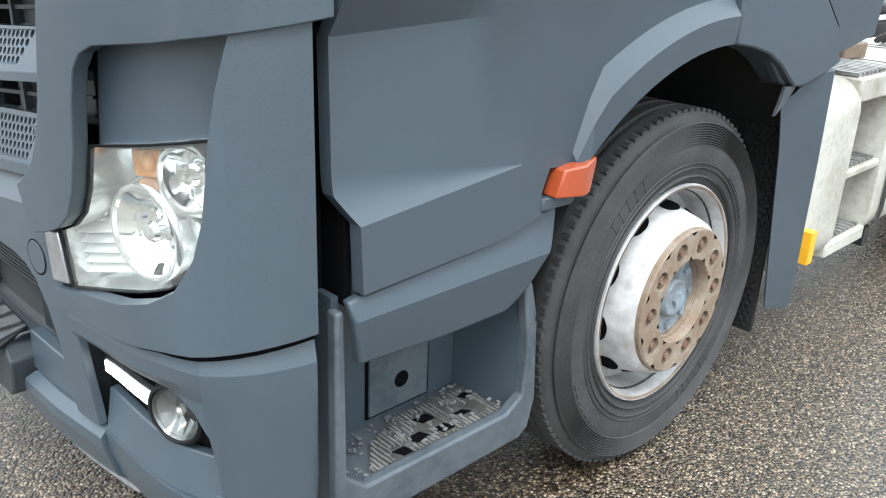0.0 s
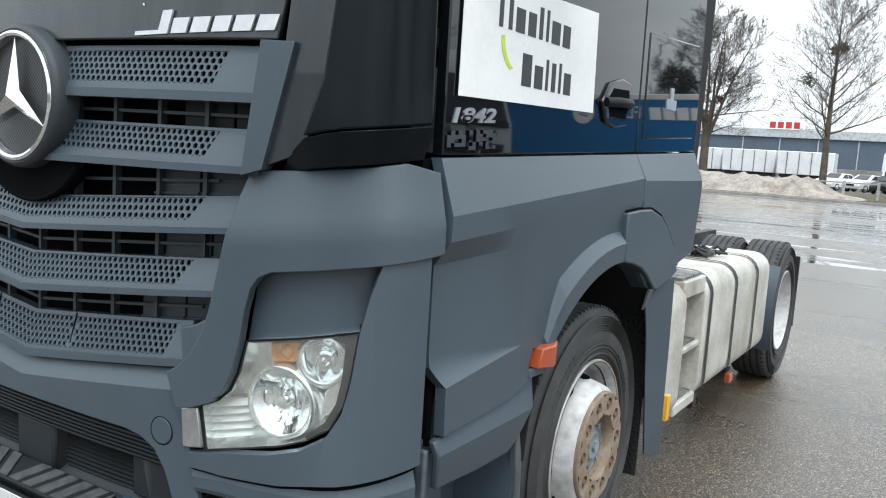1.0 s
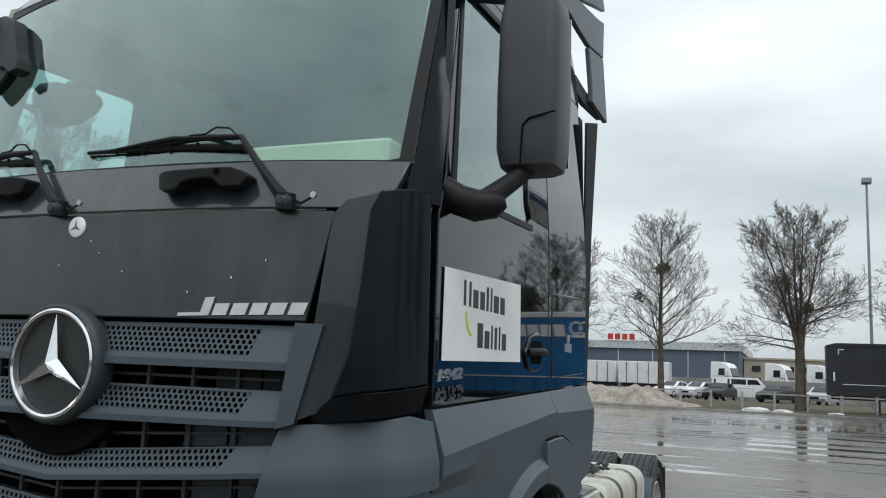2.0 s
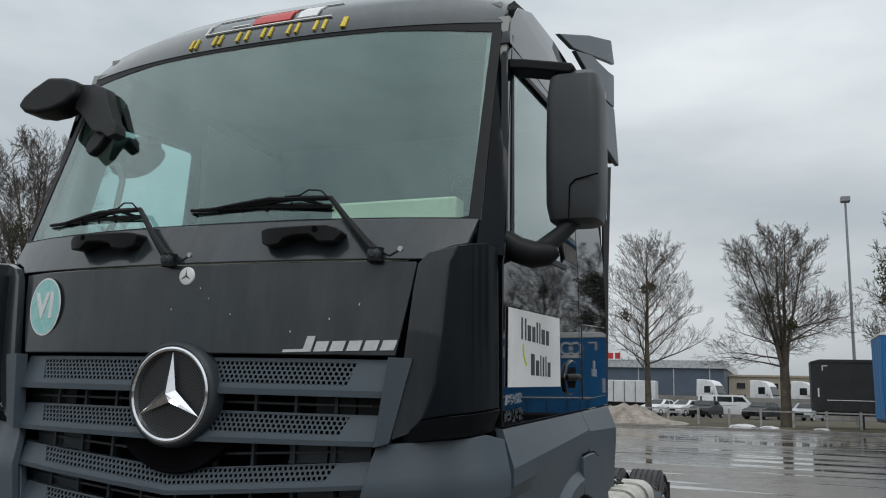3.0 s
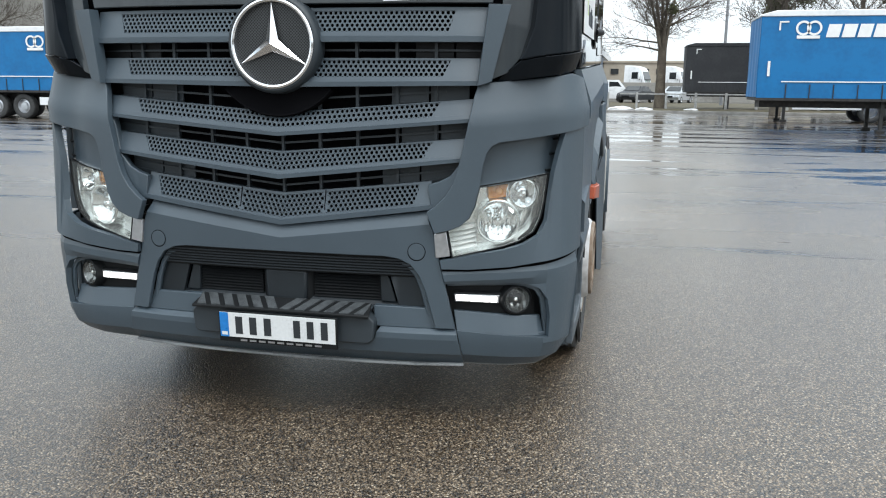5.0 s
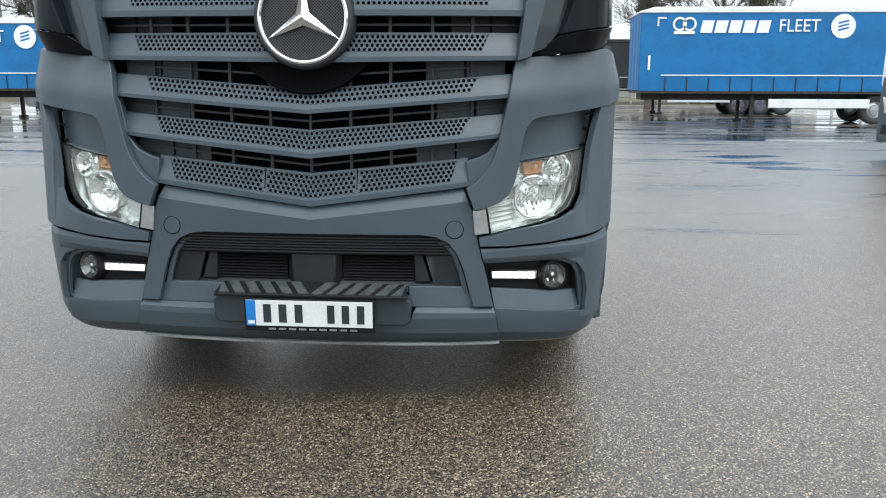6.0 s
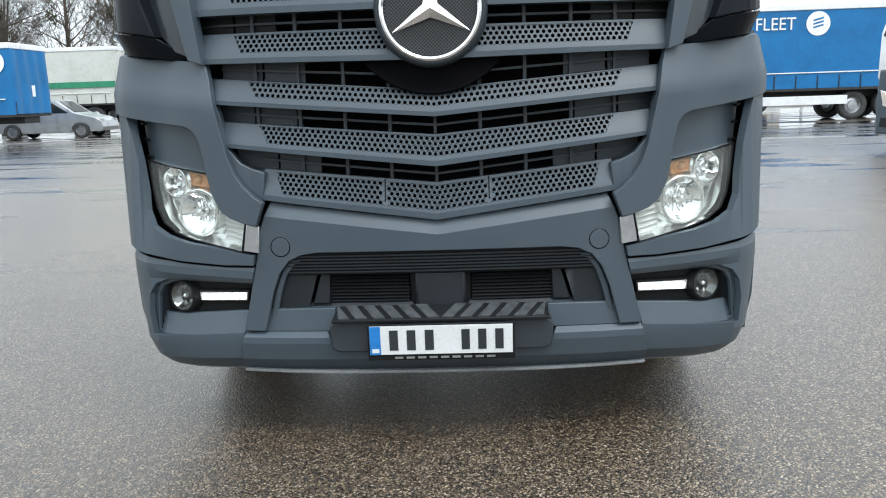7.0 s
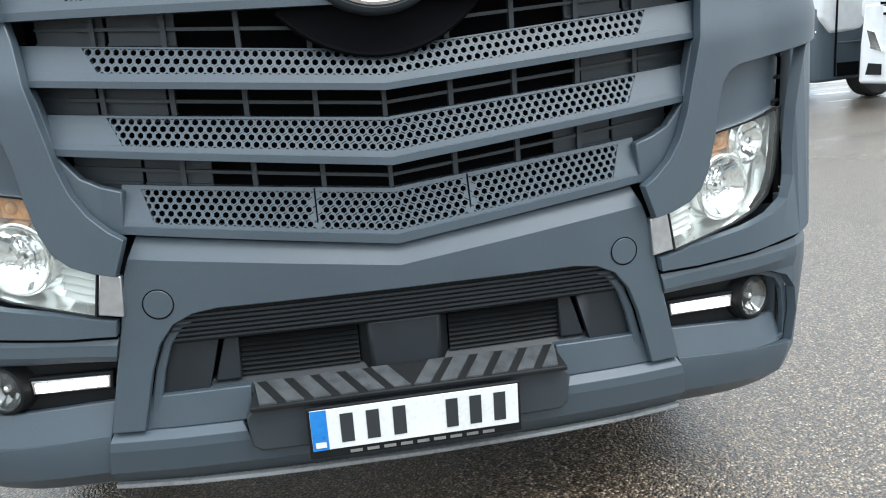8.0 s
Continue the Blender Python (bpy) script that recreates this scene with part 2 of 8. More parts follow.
for k_, turn_ in enumerate((45, -45)):
    b_map, b_wave = bn_.new("ShaderNodeMapping"), bn_.new("ShaderNodeTexWave")
    b_map.inputs["Rotation"].default_value = (radians(turn_), 0, 0)
    b_wave.bands_direction, b_wave.inputs["Scale"].default_value = "Y", 36.0
    bl_.new(b_co.outputs["Object"], b_map.inputs["Vector"])
    bl_.new(b_map.outputs[0], b_wave.inputs["Vector"])
    bl_.new(b_wave.outputs["Fac"], b_max.inputs[k_])
b_ramp = bn_.new("ShaderNodeValToRGB")
b_ramp.color_ramp.elements[0].position, b_ramp.color_ramp.elements[0].color = 0.72, (0.003, 0.003, 0.003, 1)
b_ramp.color_ramp.elements[1].position, b_ramp.color_ramp.elements[1].color = 0.92, (0.055, 0.058, 0.062, 1)
bl_.new(b_max.outputs[0], b_ramp.inputs[0])
bl_.new(b_ramp.outputs[0], bn_["Principled BSDF"].inputs["Base Color"])
SEAT = material("grey_seat_cloth", (0.10, 0.105, 0.11), 0.9, second=(0.07, 0.072, 0.076), grain=300, bump=0.3)
TRIM = material("beige_cab_lining", (0.66, 0.66, 0.58), 0.7, second=(0.58, 0.58, 0.50), grain=60)
# pale green of the dashboard's reflection in the screen, as a plain colour
DASH_REFLECTION = material("pale_green_dash_reflection", (0.70, 0.74, 0.55), 0.7, second=(0.60, 0.64, 0.46), grain=40)
TRIM_DARK = material("dark_cab_lining", (0.34, 0.35, 0.33), 0.7, grain=60)
YELLOW_INK = material("gold_lettering", (0.75, 0.56, 0.05), 0.4)
RED_INK = material("red_lettering", (0.55, 0.05, 0.05), 0.4)


# ---------------------------------------------------------------- mesh helpers
def part(name, bm, mat, parent=None, label="", bevel=0.0, smooth=38.0, segments=2):
    """Links a bmesh as one mesh object, under a thing or a part where parent is given."""
    bmesh.ops.remove_doubles(bm, verts=bm.verts, dist=1e-5)
    bmesh.ops.recalc_face_normals(bm, faces=bm.faces)
    me = bpy.data.meshes.new(name)
    bm.to_mesh(me)
    bm.free()
    for m in mat if isinstance(mat, (list, tuple)) else [mat]:
        me.materials.append(m)
    me.polygons.foreach_set("use_smooth", [True] * len(me.polygons))
    me.set_sharp_from_angle(angle=radians(smooth))
    ob = new(name, me)
    if parent:
        ob.parent = parent
    if bevel:
        mod = ob.modifiers.new("bevel", "BEVEL")
        mod.width, mod.segments, mod.limit_method, mod.angle_limit = bevel, segments, "ANGLE", radians(40)
        mod.harden_normals = False
    if label:
        ob["label"] = label
    return ob


def empty(name, m=None, parent=None):
    ob = new(name)
    ob.empty_display_size = 0.2
    if m is not None:
        ob.matrix_world = m
    if parent:
        ob.parent = parent
    return ob


def box(bm, x0, x1, y0, y1, z0, z1, m=None):
    """Adds a box to bm."""
    co = [(x, y, z) for x in (x0, x1) for y in (y0, y1) for z in (z0, z1)]
    v = [bm.verts.new(m @ Vector(c) if m is not None else c) for c in co]
    for f in ((0, 1, 3, 2), (4, 6, 7, 5), (0, 4, 5, 1), (2, 3, 7, 6), (0, 2, 6, 4), (1, 5, 7, 3)):
        bm.faces.new([v[i] for i in f])
    return bm


def boxed(*args, m=None):
    return box(bmesh.new(), *args, m=m)


def lathe(bm, profile, steps, m, closed=False, a0=0.0, a1=360.0):
    """Turns a profile of (radius, along) about the z axis of m."""
    full = abs(a1 - a0) > 359
    rings = []
    for k in range(steps if full else steps + 1):
        a = radians(a0 + (a1 - a0) * k / steps)
        rings.append([bm.verts.new(m @ Vector((r * math.cos(a), r * math.sin(a), h))) for r, h in profile])
    count = len(rings)
    for k in range(count if full else count - 1):
        p, q = rings[k], rings[(k + 1) % count]
        for i in range(len(profile) if closed else len(profile) - 1):
            j = (i + 1) % len(profile)
            bm.faces.new((p[i], q[i], q[j], p[j]))
    return bm


def disc(bm, r, steps, m, depth=0.0):
    """A solid disc, or a drum where depth is given, about the z axis of m."""
    top = [bm.verts.new(m @ Vector((r * math.cos(2 * math.pi * k / steps), r * math.sin(2 * math.pi * k / steps), 0))) for k in range(steps)]
    bm.faces.new(top)
    if depth:
        low = [bm.verts.new(m @ Vector((r * math.cos(2 * math.pi * k / steps), r * math.sin(2 * math.pi * k / steps), -depth))) for k in range(steps)]
        bm.faces.new(list(reversed(low)))
        for k in range(steps):
            bm.faces.new((top[k], low[k], low[(k + 1) % steps], top[(k + 1) % steps]))
    return bm


def tube(bm, points, radii, steps=8, caps=True):
    """A tapered tube along points."""
    points = [Vector(p) for p in points]
    if not isinstance(radii, (list, tuple)):
        radii = [radii] * len(points)
    rings, side = [], None
    for i, p in enumerate(points):
        d = (points[min(i + 1, len(points) - 1)] - points[max(i - 1, 0)]).normalized()
        if side is None:
            side = d.orthogonal().normalized()
        side = (side - d * side.dot(d)).normalized()
        up = d.cross(side)
        rings.append([bm.verts.new(p + radii[i] * (math.cos(2 * math.pi * k / steps) * side + math.sin(2 * math.pi * k / steps) * up)) for k in range(steps)])
    for a, b in zip(rings, rings[1:]):
        for k in range(steps):
            bm.faces.new((a[k], a[(k + 1) % steps], b[(k + 1) % steps], b[k]))
    if caps and steps > 2:
        bm.faces.new(list(reversed(rings[0])))
        bm.faces.new(rings[-1])
    return bm


def prism(outline, place, us=(), vs=(), bm=None, lines=()):
    """A panel from an outline in (u, v), cut at us and vs, with front and back: place(u, v, back) gives the point in space."""
    own = bmesh.new()
    own.faces.new([own.verts.new((u, 0, v)) for u, v in outline])
    for axis, cuts in ((0, us), (2, vs)):
        for c in cuts:
            no = (1, 0, 0) if axis == 0 else (0, 0, 1)
            co = (c, 0, 0) if axis == 0 else (0, 0, c)
            bmesh.ops.bisect_plane(own, geom=own.verts[:] + own.edges[:] + own.faces[:], plane_co=co, plane_no=no, dist=1e-6)
    for (u0, v0), (u1, v1) in lines:
        no = Vector((v1 - v0, 0, -(u1 - u0))).normalized()
        bmesh.ops.bisect_plane(own, geom=own.verts[:] + own.edges[:] + own.faces[:], plane_co=(u0, 0, v0), plane_no=no, dist=1e-6)
    own.verts.index_update()
    rim = [(e.verts[0].index, e.verts[1].index) for e in own.edges if len(e.link_faces) == 1]
    flat = [(v.co.x, v.co.z) for v in own.verts]
    faces = [[v.index for v in f.verts] for f in own.faces]
    own.free()
    bm = bm or bmesh.new()
    front = [bm.verts.new(place(u, v, False)) for u, v in flat]
    back = [bm.verts.new(place(u, v, True)) for u, v in flat]
    for f in faces:
        bm.faces.new([front[i] for i in f])
        bm.faces.new([back[i] for i in reversed(f)])
    for a, b in rim:
        bm.faces.new((front[a], front[b], back[b], back[a]))
    return bm


# The plan of the tractor's nose: half-width against setback, as a smooth curve with its length as parameter.
NOSE_Y = np.array([0, 0.30, 0.59, 0.76, 0.85, 1.0, 1.1, 1.16, 1.197, 1.215, 1.22, 1.22])
NOSE_X = np.array([0, 0.006, 0.022, 0.046, 0.066, 0.108, 0.155, 0.205, 0.265, 0.33, 0.42, 0.75])


def nose_table():
    s = np.concatenate([[0], np.cumsum(np.hypot(np.diff(NOSE_Y), np.diff(NOSE_X)))])
    fine = np.linspace(0, s[-1], 500)
    y, x = np.interp(fine, s, NOSE_Y), np.interp(fine, s, NOSE_X)
    k = np.hanning(33)
    k /= k.sum()
    def soft(v):
        pad = np.concatenate([2 * v[0] - v[16:0:-1], v, 2 * v[-1] - v[-2:-18:-1]])
        return np.convolve(pad, k, "valid")
    xs = np.concatenate([x[16:0:-1], x, 2 * x[-1] - x[-2:-18:-1]])
    return fine, soft(y), np.convolve(xs, k, "valid")


NS, NYT, NXT = nose_table()


def s_of(y):
    return math.copysign(float(np.interp(abs(y), NYT[:440], NS[:440])), y)


def s_side(x):
    """The parameter at which the curve has come back to x along the side."""
    return float(np.interp(x, NXT, NS))


def nose(s, z, d=0.0):
    """The point of the nose at parameter s (its sign tells the side) and height z, d metres proud of the curve."""
    a = abs(s)
    y, x = float(np.interp(a, NS, NYT)), float(np.interp(a, NS, NXT))
    y2, x2 = float(np.interp(a + 0.01, NS, NYT)), float(np.interp(a + 0.01, NS, NXT))
    t = Vector((x2 - x, y2 - y, 0))
    t = t.normalized() if t.length > 1e-9 else Vector((1, 0, 0))
    n = Vector((-t.y, t.x, 0))
    p = Vector((x, y, z)) + n * d
    if s < 0:
        p.y = -p.y
    return p


def span(a, b, step):
    n = max(1, int(round((b - a) / step)))
    return [a + (b - a) * k / n for k in range(1, n)]


def nose_panel(outline, d, thick=0.012, vs=(), lines=(), side=0, bm=None, tail_x=0.290):
    """A panel on the nose. The outline is in (half-width, height); side -1 or 1 places it, 0 spans both."""
    f = d if callable(d) else (lambda y, z: d)
    tail = s_side(tail_x)
    pts = [(max(-tail, min(tail, s_of(y))) if abs(y) < 1.215 else math.copysign(tail, y), z) for y, z in outline]
    lo, hi = min(p[0] for p in pts), max(p[0] for p in pts)
    sg = side or 1
    ls = [((s_of(a), b), (s_of(c), e)) for (a, b), (c, e) in lines]

    def place(s, z, back):
        y = float(np.interp(abs(s), NS, NYT))
        q = nose(s, z, f(y, z) - (thick if back else 0.0))
        return Vector((q.x, q.y * sg, q.z))
    return prism(pts, place, us=span(lo, hi, 0.05 if hi < 1.0 else 0.03), vs=vs, bm=bm, lines=ls)


def text_mesh(body, size, m, depth=0.002, bold=0.0):
    """Built-in lettering as a bmesh: reads along x of m, stands along y of m."""
    cu = bpy.data.curves.new("lettering", "FONT")
    cu.body, cu.size, cu.extrude, cu.align_x, cu.align_y = body, size, depth, "CENTER", "CENTER"
    cu.offset = bold
    ob = bpy.data.objects.new("lettering", cu)
    me = ob.to_mesh()
    bm = bmesh.new()
    bm.from_mesh(me)
    bmesh.ops.transform(bm, matrix=m, verts=bm.verts)
    ob.to_mesh_clear()
    bpy.data.objects.remove(ob)
    bpy.data.curves.remove(cu)
    return bm


# ---------------------------------------------------------------- the tractor unit
truck = tagged(empty("tractor_unit"), "parked two-axle tractor unit, black cab over grey plastic lower body", "truck", kind="thing")


def half(name, outline, d, mat, thick=0.012, vs=(), lines=(), label="", bevel=0.003, parent=None, sides=(-1, 1), tail_x=0.290, smooth=15.0):
    obs = []
    for sd in sides:
        obs.append(part(name, nose_panel(outline, d, thick, vs, lines, sd, tail_x=tail_x), mat, parent or truck, label, bevel, smooth=smooth))
    return obs


# bumper, middle section: face with an arched notch for the lower intake, then the bottom lip
def bumper_d(y, z):
    crease = 0.805 + 0.125 * y
    d = -0.042
    if z > crease:
        d -= (z - crease) * 0.55
    return d


UPPER = [(-0.686, 0.715), (-0.658, 0.85), (-0.626, 0.935), (-0.3, 0.893), (0, 0.857), (0.3, 0.893), (0.626, 0.935), (0.658, 0.85), (0.686, 0.715), (0.752, 0.448), (0.668, 0.448),
         (0.655, 0.50), (0.628, 0.60), (0.600, 0.668), (0.560, 0.715), (0.510, 0.738), (0.45, 0.746), (-0.45, 0.746), (-0.510, 0.738), (-0.560, 0.715), (-0.600, 0.668), (-0.628, 0.60), (-0.655, 0.50), (-0.668, 0.448), (-0.752, 0.448)]
part("bumper", nose_panel(UPPER, bumper_d, 0.02, lines=[((0, 0.805), (0.6, 0.88)), ((0, 0.805), (-0.6, 0.88))]), GREY, truck, "grey moulded bumper with an arched intake", 0.004, smooth=11.0)


def lip_d(y, z):
    return -0.036 - max(0.0, z - 0.425) * 1.3 - max(0.0, 0.40 - z) * 0.25 - max(0.0, 0.335 - z) * 0.8


LIP = [(-0.787, 0.300), (-0.754, 0.442), (-0.430, 0.442), (-0.418, 0.425), (-0.41, 0.395), (-0.395, 0.378), (0.395, 0.378), (0.41, 0.395), (0.418, 0.425), (0.430, 0.442), (0.754, 0.442), (0.787, 0.300), (0.79, 0.282), (0.4, 0.276), (-0.4, 0.276), (-0.79, 0.282)]
part("bumper_lip", nose_panel(LIP, lip_d, 0.02, vs=(0.335, 0.40, 0.425)), GREY, truck, "", 0.004, smooth=11.0)
part("lip_edge", nose_panel([(-0.79, 0.272), (-0.4, 0.266), (0.4, 0.266), (0.79, 0.272), (0.79, 0.284), (0.4, 0.278), (-0.4, 0.278), (-0.79, 0.284)], -0.088, 0.02), SCRAPE, truck, "pale scuffed lower edge", 0.003)
# ledge set back above the lip, and the plate carrier
for sg in (-1, 1):
    part("bumper_ledge", nose_panel([(0.40, 0.442), (0.675, 0.442), (0.652, 0.527), (0.40, 0.530)], lambda y, z: -0.062 - (z - 0.44) * 0.08, 0.03, side=sg), GREY, truck, "", 0.003)
carrier = bmesh.new()
prism([(-0.385, 0.375), (-0.408, 0.39), (-0.415, 0.47), (-0.385, 0.500), (-0.40, 0.524), (0.40, 0.524), (0.385, 0.500), (0.415, 0.47), (0.408, 0.39), (0.385, 0.375)],
      lambda u, z, back: nose(u, z, (-0.012 if z < 0.51 else -0.05) - (0.09 if back else 0)), us=span(-0.415, 0.415, 0.1), vs=(0.5,), bm=carrier)
part("plate_carrier", carrier, DARK, truck, "dark plastic plate carrier under a ribbed front step", 0.006)
# ribbed step above the plate: sloping tread with slanted ribs
step = prism([(-0.40, 0.0), (0.40, 0.0), (0.385, 1.0), (-0.385, 1.0)], lambda u, v, back: Vector((-0.004 + 0.085 * v, u, 0.503 + 0.034 * v - (0.012 if back else 0))))
front_step = part("front_step", step, BLACK, truck, "", 0.003)
ribs = bmesh.new()
for sg in (-1, 1):
    for k in range(6):
        u0 = 0.004 + 0.066 * k
        cross = [(u0, 0.06), (u0 + 0.042, 0.06), (u0 + 0.092, 0.94), (u0 + 0.050, 0.94)]
        prism([(sg * u, v) for u, v in cross], lambda u, v, back: Vector((-0.004 + 0.085 * v, max(-0.388, min(0.388, u)), 0.5035 + 0.034 * v + (0.0 if back else 0.004))), bm=ribs)
part("tread_rib", ribs, HATCH, front_step, "grey ribbed grip strips in a chevron")

def ribbon(points, w):
    """A band of width w along the left of an open line of points."""
    inner = []
    for k, p in enumerate(points):
        a, b = points[max(0, k - 1)], points[min(len(points) - 1, k + 1)]
        du, dv = b[0] - a[0], b[1] - a[1]
        q = math.hypot(du, dv)
        inner.append((p[0] - dv / q * w, p[1] + du / q * w))
    return points + inner[::-1]


# rolled return inside the arch of the bumper
part("intake_lip", nose_panel(ribbon(UPPER[10:24], 0.024), lambda y, z: -0.066, 0.02), GREY, truck, "", 0.005)
# lower intake behind the notch: charcoal shroud, ribbed band, sensor cover and fine louvres,
# coloured darker for the recess's shade, before a near-black sheet in place of unlit depth
part("intake_shade_sheet", nose_panel([(-0.78, 0.36), (0.78, 0.36), (0.78, 0.80), (-0.78, 0.80)], -0.17, 0.01), VOID, truck)
for sg in (-1, 1):
    part("intake_wall", prism([(0.115, 0.40), (0.21, 0.40), (0.21, 0.76), (0.095, 0.76)], lambda x, z, back: Vector((x, sg * ((0.700 if back else 0.690) - 0.10 * (z - 0.45)), z))), INTAKE_SHADED, truck)
part("intake_shroud", nose_panel([(-0.66, 0.445), (-0.60, 0.69), (-0.456, 0.69), (-0.510, 0.505), (0.510, 0.505), (0.456, 0.69), (0.60, 0.69), (0.66, 0.445)], lambda y, z: -0.088, 0.02), INTAKE_SHADED, truck, "", 0.004)
part("intake_sill", nose_panel([(-0.515, 0.50), (0.515, 0.50), (0.50, 0.543), (-0.50, 0.543)], lambda y, z: -0.075 - (z - 0.50) * 0.9, 0.03), INTAKE_SHADED, truck, "", 0.003)
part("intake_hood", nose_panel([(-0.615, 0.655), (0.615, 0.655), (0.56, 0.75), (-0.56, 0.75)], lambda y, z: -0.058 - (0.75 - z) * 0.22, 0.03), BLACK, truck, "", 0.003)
for k in range(6):
    z = 0.664 + 0.0125 * k
    part("intake_rib", nose_panel([(-0.605 + 0.008 * k, z), (0.605 - 0.008 * k, z), (0.605 - 0.008 * k, z + 0.006), (-0.605 + 0.008 * k, z + 0.006)], -0.058 - (0.75 - z) * 0.22 + 0.006, 0.01), INTAKE_SHADED, truck)
part("radar_cover", nose_panel([(-0.094, 0.520), (0.094, 0.520), (0.098, 0.662), (-0.098, 0.662)], -0.082, 0.05), INTAKE_SHADED, truck, "square charcoal sensor cover, darkened for the recess shade", 0.012)
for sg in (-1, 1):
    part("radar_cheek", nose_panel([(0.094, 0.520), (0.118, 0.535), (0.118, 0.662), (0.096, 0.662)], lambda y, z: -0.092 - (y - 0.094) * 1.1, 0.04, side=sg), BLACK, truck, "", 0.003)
    part("side_cover", nose_panel([(0.424, 0.540), (0.420, 0.662), (0.452, 0.662), (0.490, 0.540)], -0.096, 0.03, side=sg), INTAKE_SHADED, truck, "", 0.004)
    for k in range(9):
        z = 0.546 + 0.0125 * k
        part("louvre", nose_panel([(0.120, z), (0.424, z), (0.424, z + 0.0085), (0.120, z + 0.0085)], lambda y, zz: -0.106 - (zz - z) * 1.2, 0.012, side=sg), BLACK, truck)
# tow-eye caps
for sg in (-1, 1):
    cx = nose(sg * s_of(0.588), 0.770, bumper_d(0.588, 0.77) + 0.0015)
    n = (nose(sg * s_of(0.588), 0.77, 0.1) - nose(sg * s_of(0.588), 0.77, 0)).normalized()
    mm = Matrix.Translation(cx) @ n.to_track_quat("Z", "Y").to_matrix().to_4x4()
    part("tow_cap", disc(bmesh.new(), 0.0345, 32, mm, 0.006), GREY, truck, "", 0.0015)
    part("tow_cap_gap", lathe(bmesh.new(), [(0.0345, -0.0008), (0.0375, -0.0008)], 32, mm), VOID, truck)

# number plate: sheet, band and plain bars for the characters
plate = empty("number_plate", parent=truck)
plate["label"] = "white number plate with a blue band and dark bars"
tilt = lambda u, z, d: Vector((-0.010 + (0.43 - z) * -0.06 * -1 - d, u, z))
def plate_bm(y0, y1, z0, z1, d0, d1):
    return prism([(y0, z0), (y1, z0), (y1, z1), (y0, z1)], lambda u, z, back: tilt(u, z, d0 if back else d1))
part("plate_holder", plate_bm(-0.268, 0.268, 0.352, 0.490, 0.0, 0.010), BLACK, plate, "", 0.003)
part("plate_sheet", plate_bm(-0.260, 0.260, 0.375, 0.484, 0.010, 0.013), PLATE, plate, "", 0.001)
part("plate_band", plate_bm(0.220, 0.2595, 0.3755, 0.4835, 0.0125, 0.0142), PLATE_BLUE, plate)
for y, w, h in ((0.172, 0.032, 0.077), (0.108, 0.032, 0.077), (0.042, 0.032, 0.077), (-0.090, 0.030, 0.077), (-0.150, 0.030, 0.077), (-0.212, 0.030, 0.077)):
    part("plate_bar", plate_bm(y - w / 2, y + w / 2, 0.391, 0.391 + h, 0.0125, 0.0145), INK, plate)
part("plate_band_bar", plate_bm(0.226, 0.252, 0.383, 0.398, 0.0138, 0.0150), PLATE, plate)
for k in range(9):
    part("holder_bar", plate_bm(0.17 - 0.042 * k - 0.03, 0.17 - 0.042 * k, 0.358, 0.366, 0.0095, 0.0112), SILVER, plate)


# grille: five perforated vanes before a black sheet that stands for shaded depth
part("grille_shade_sheet", nose_panel([(-0.84, 0.92), (0.84, 0.92), (0.88, 1.76), (-0.88, 1.76)], -0.17, 0.01), VOID, truck, "near-black sheet for the shaded depth behind the grille")
PITCH, ROW = 0.0208, 0.0160


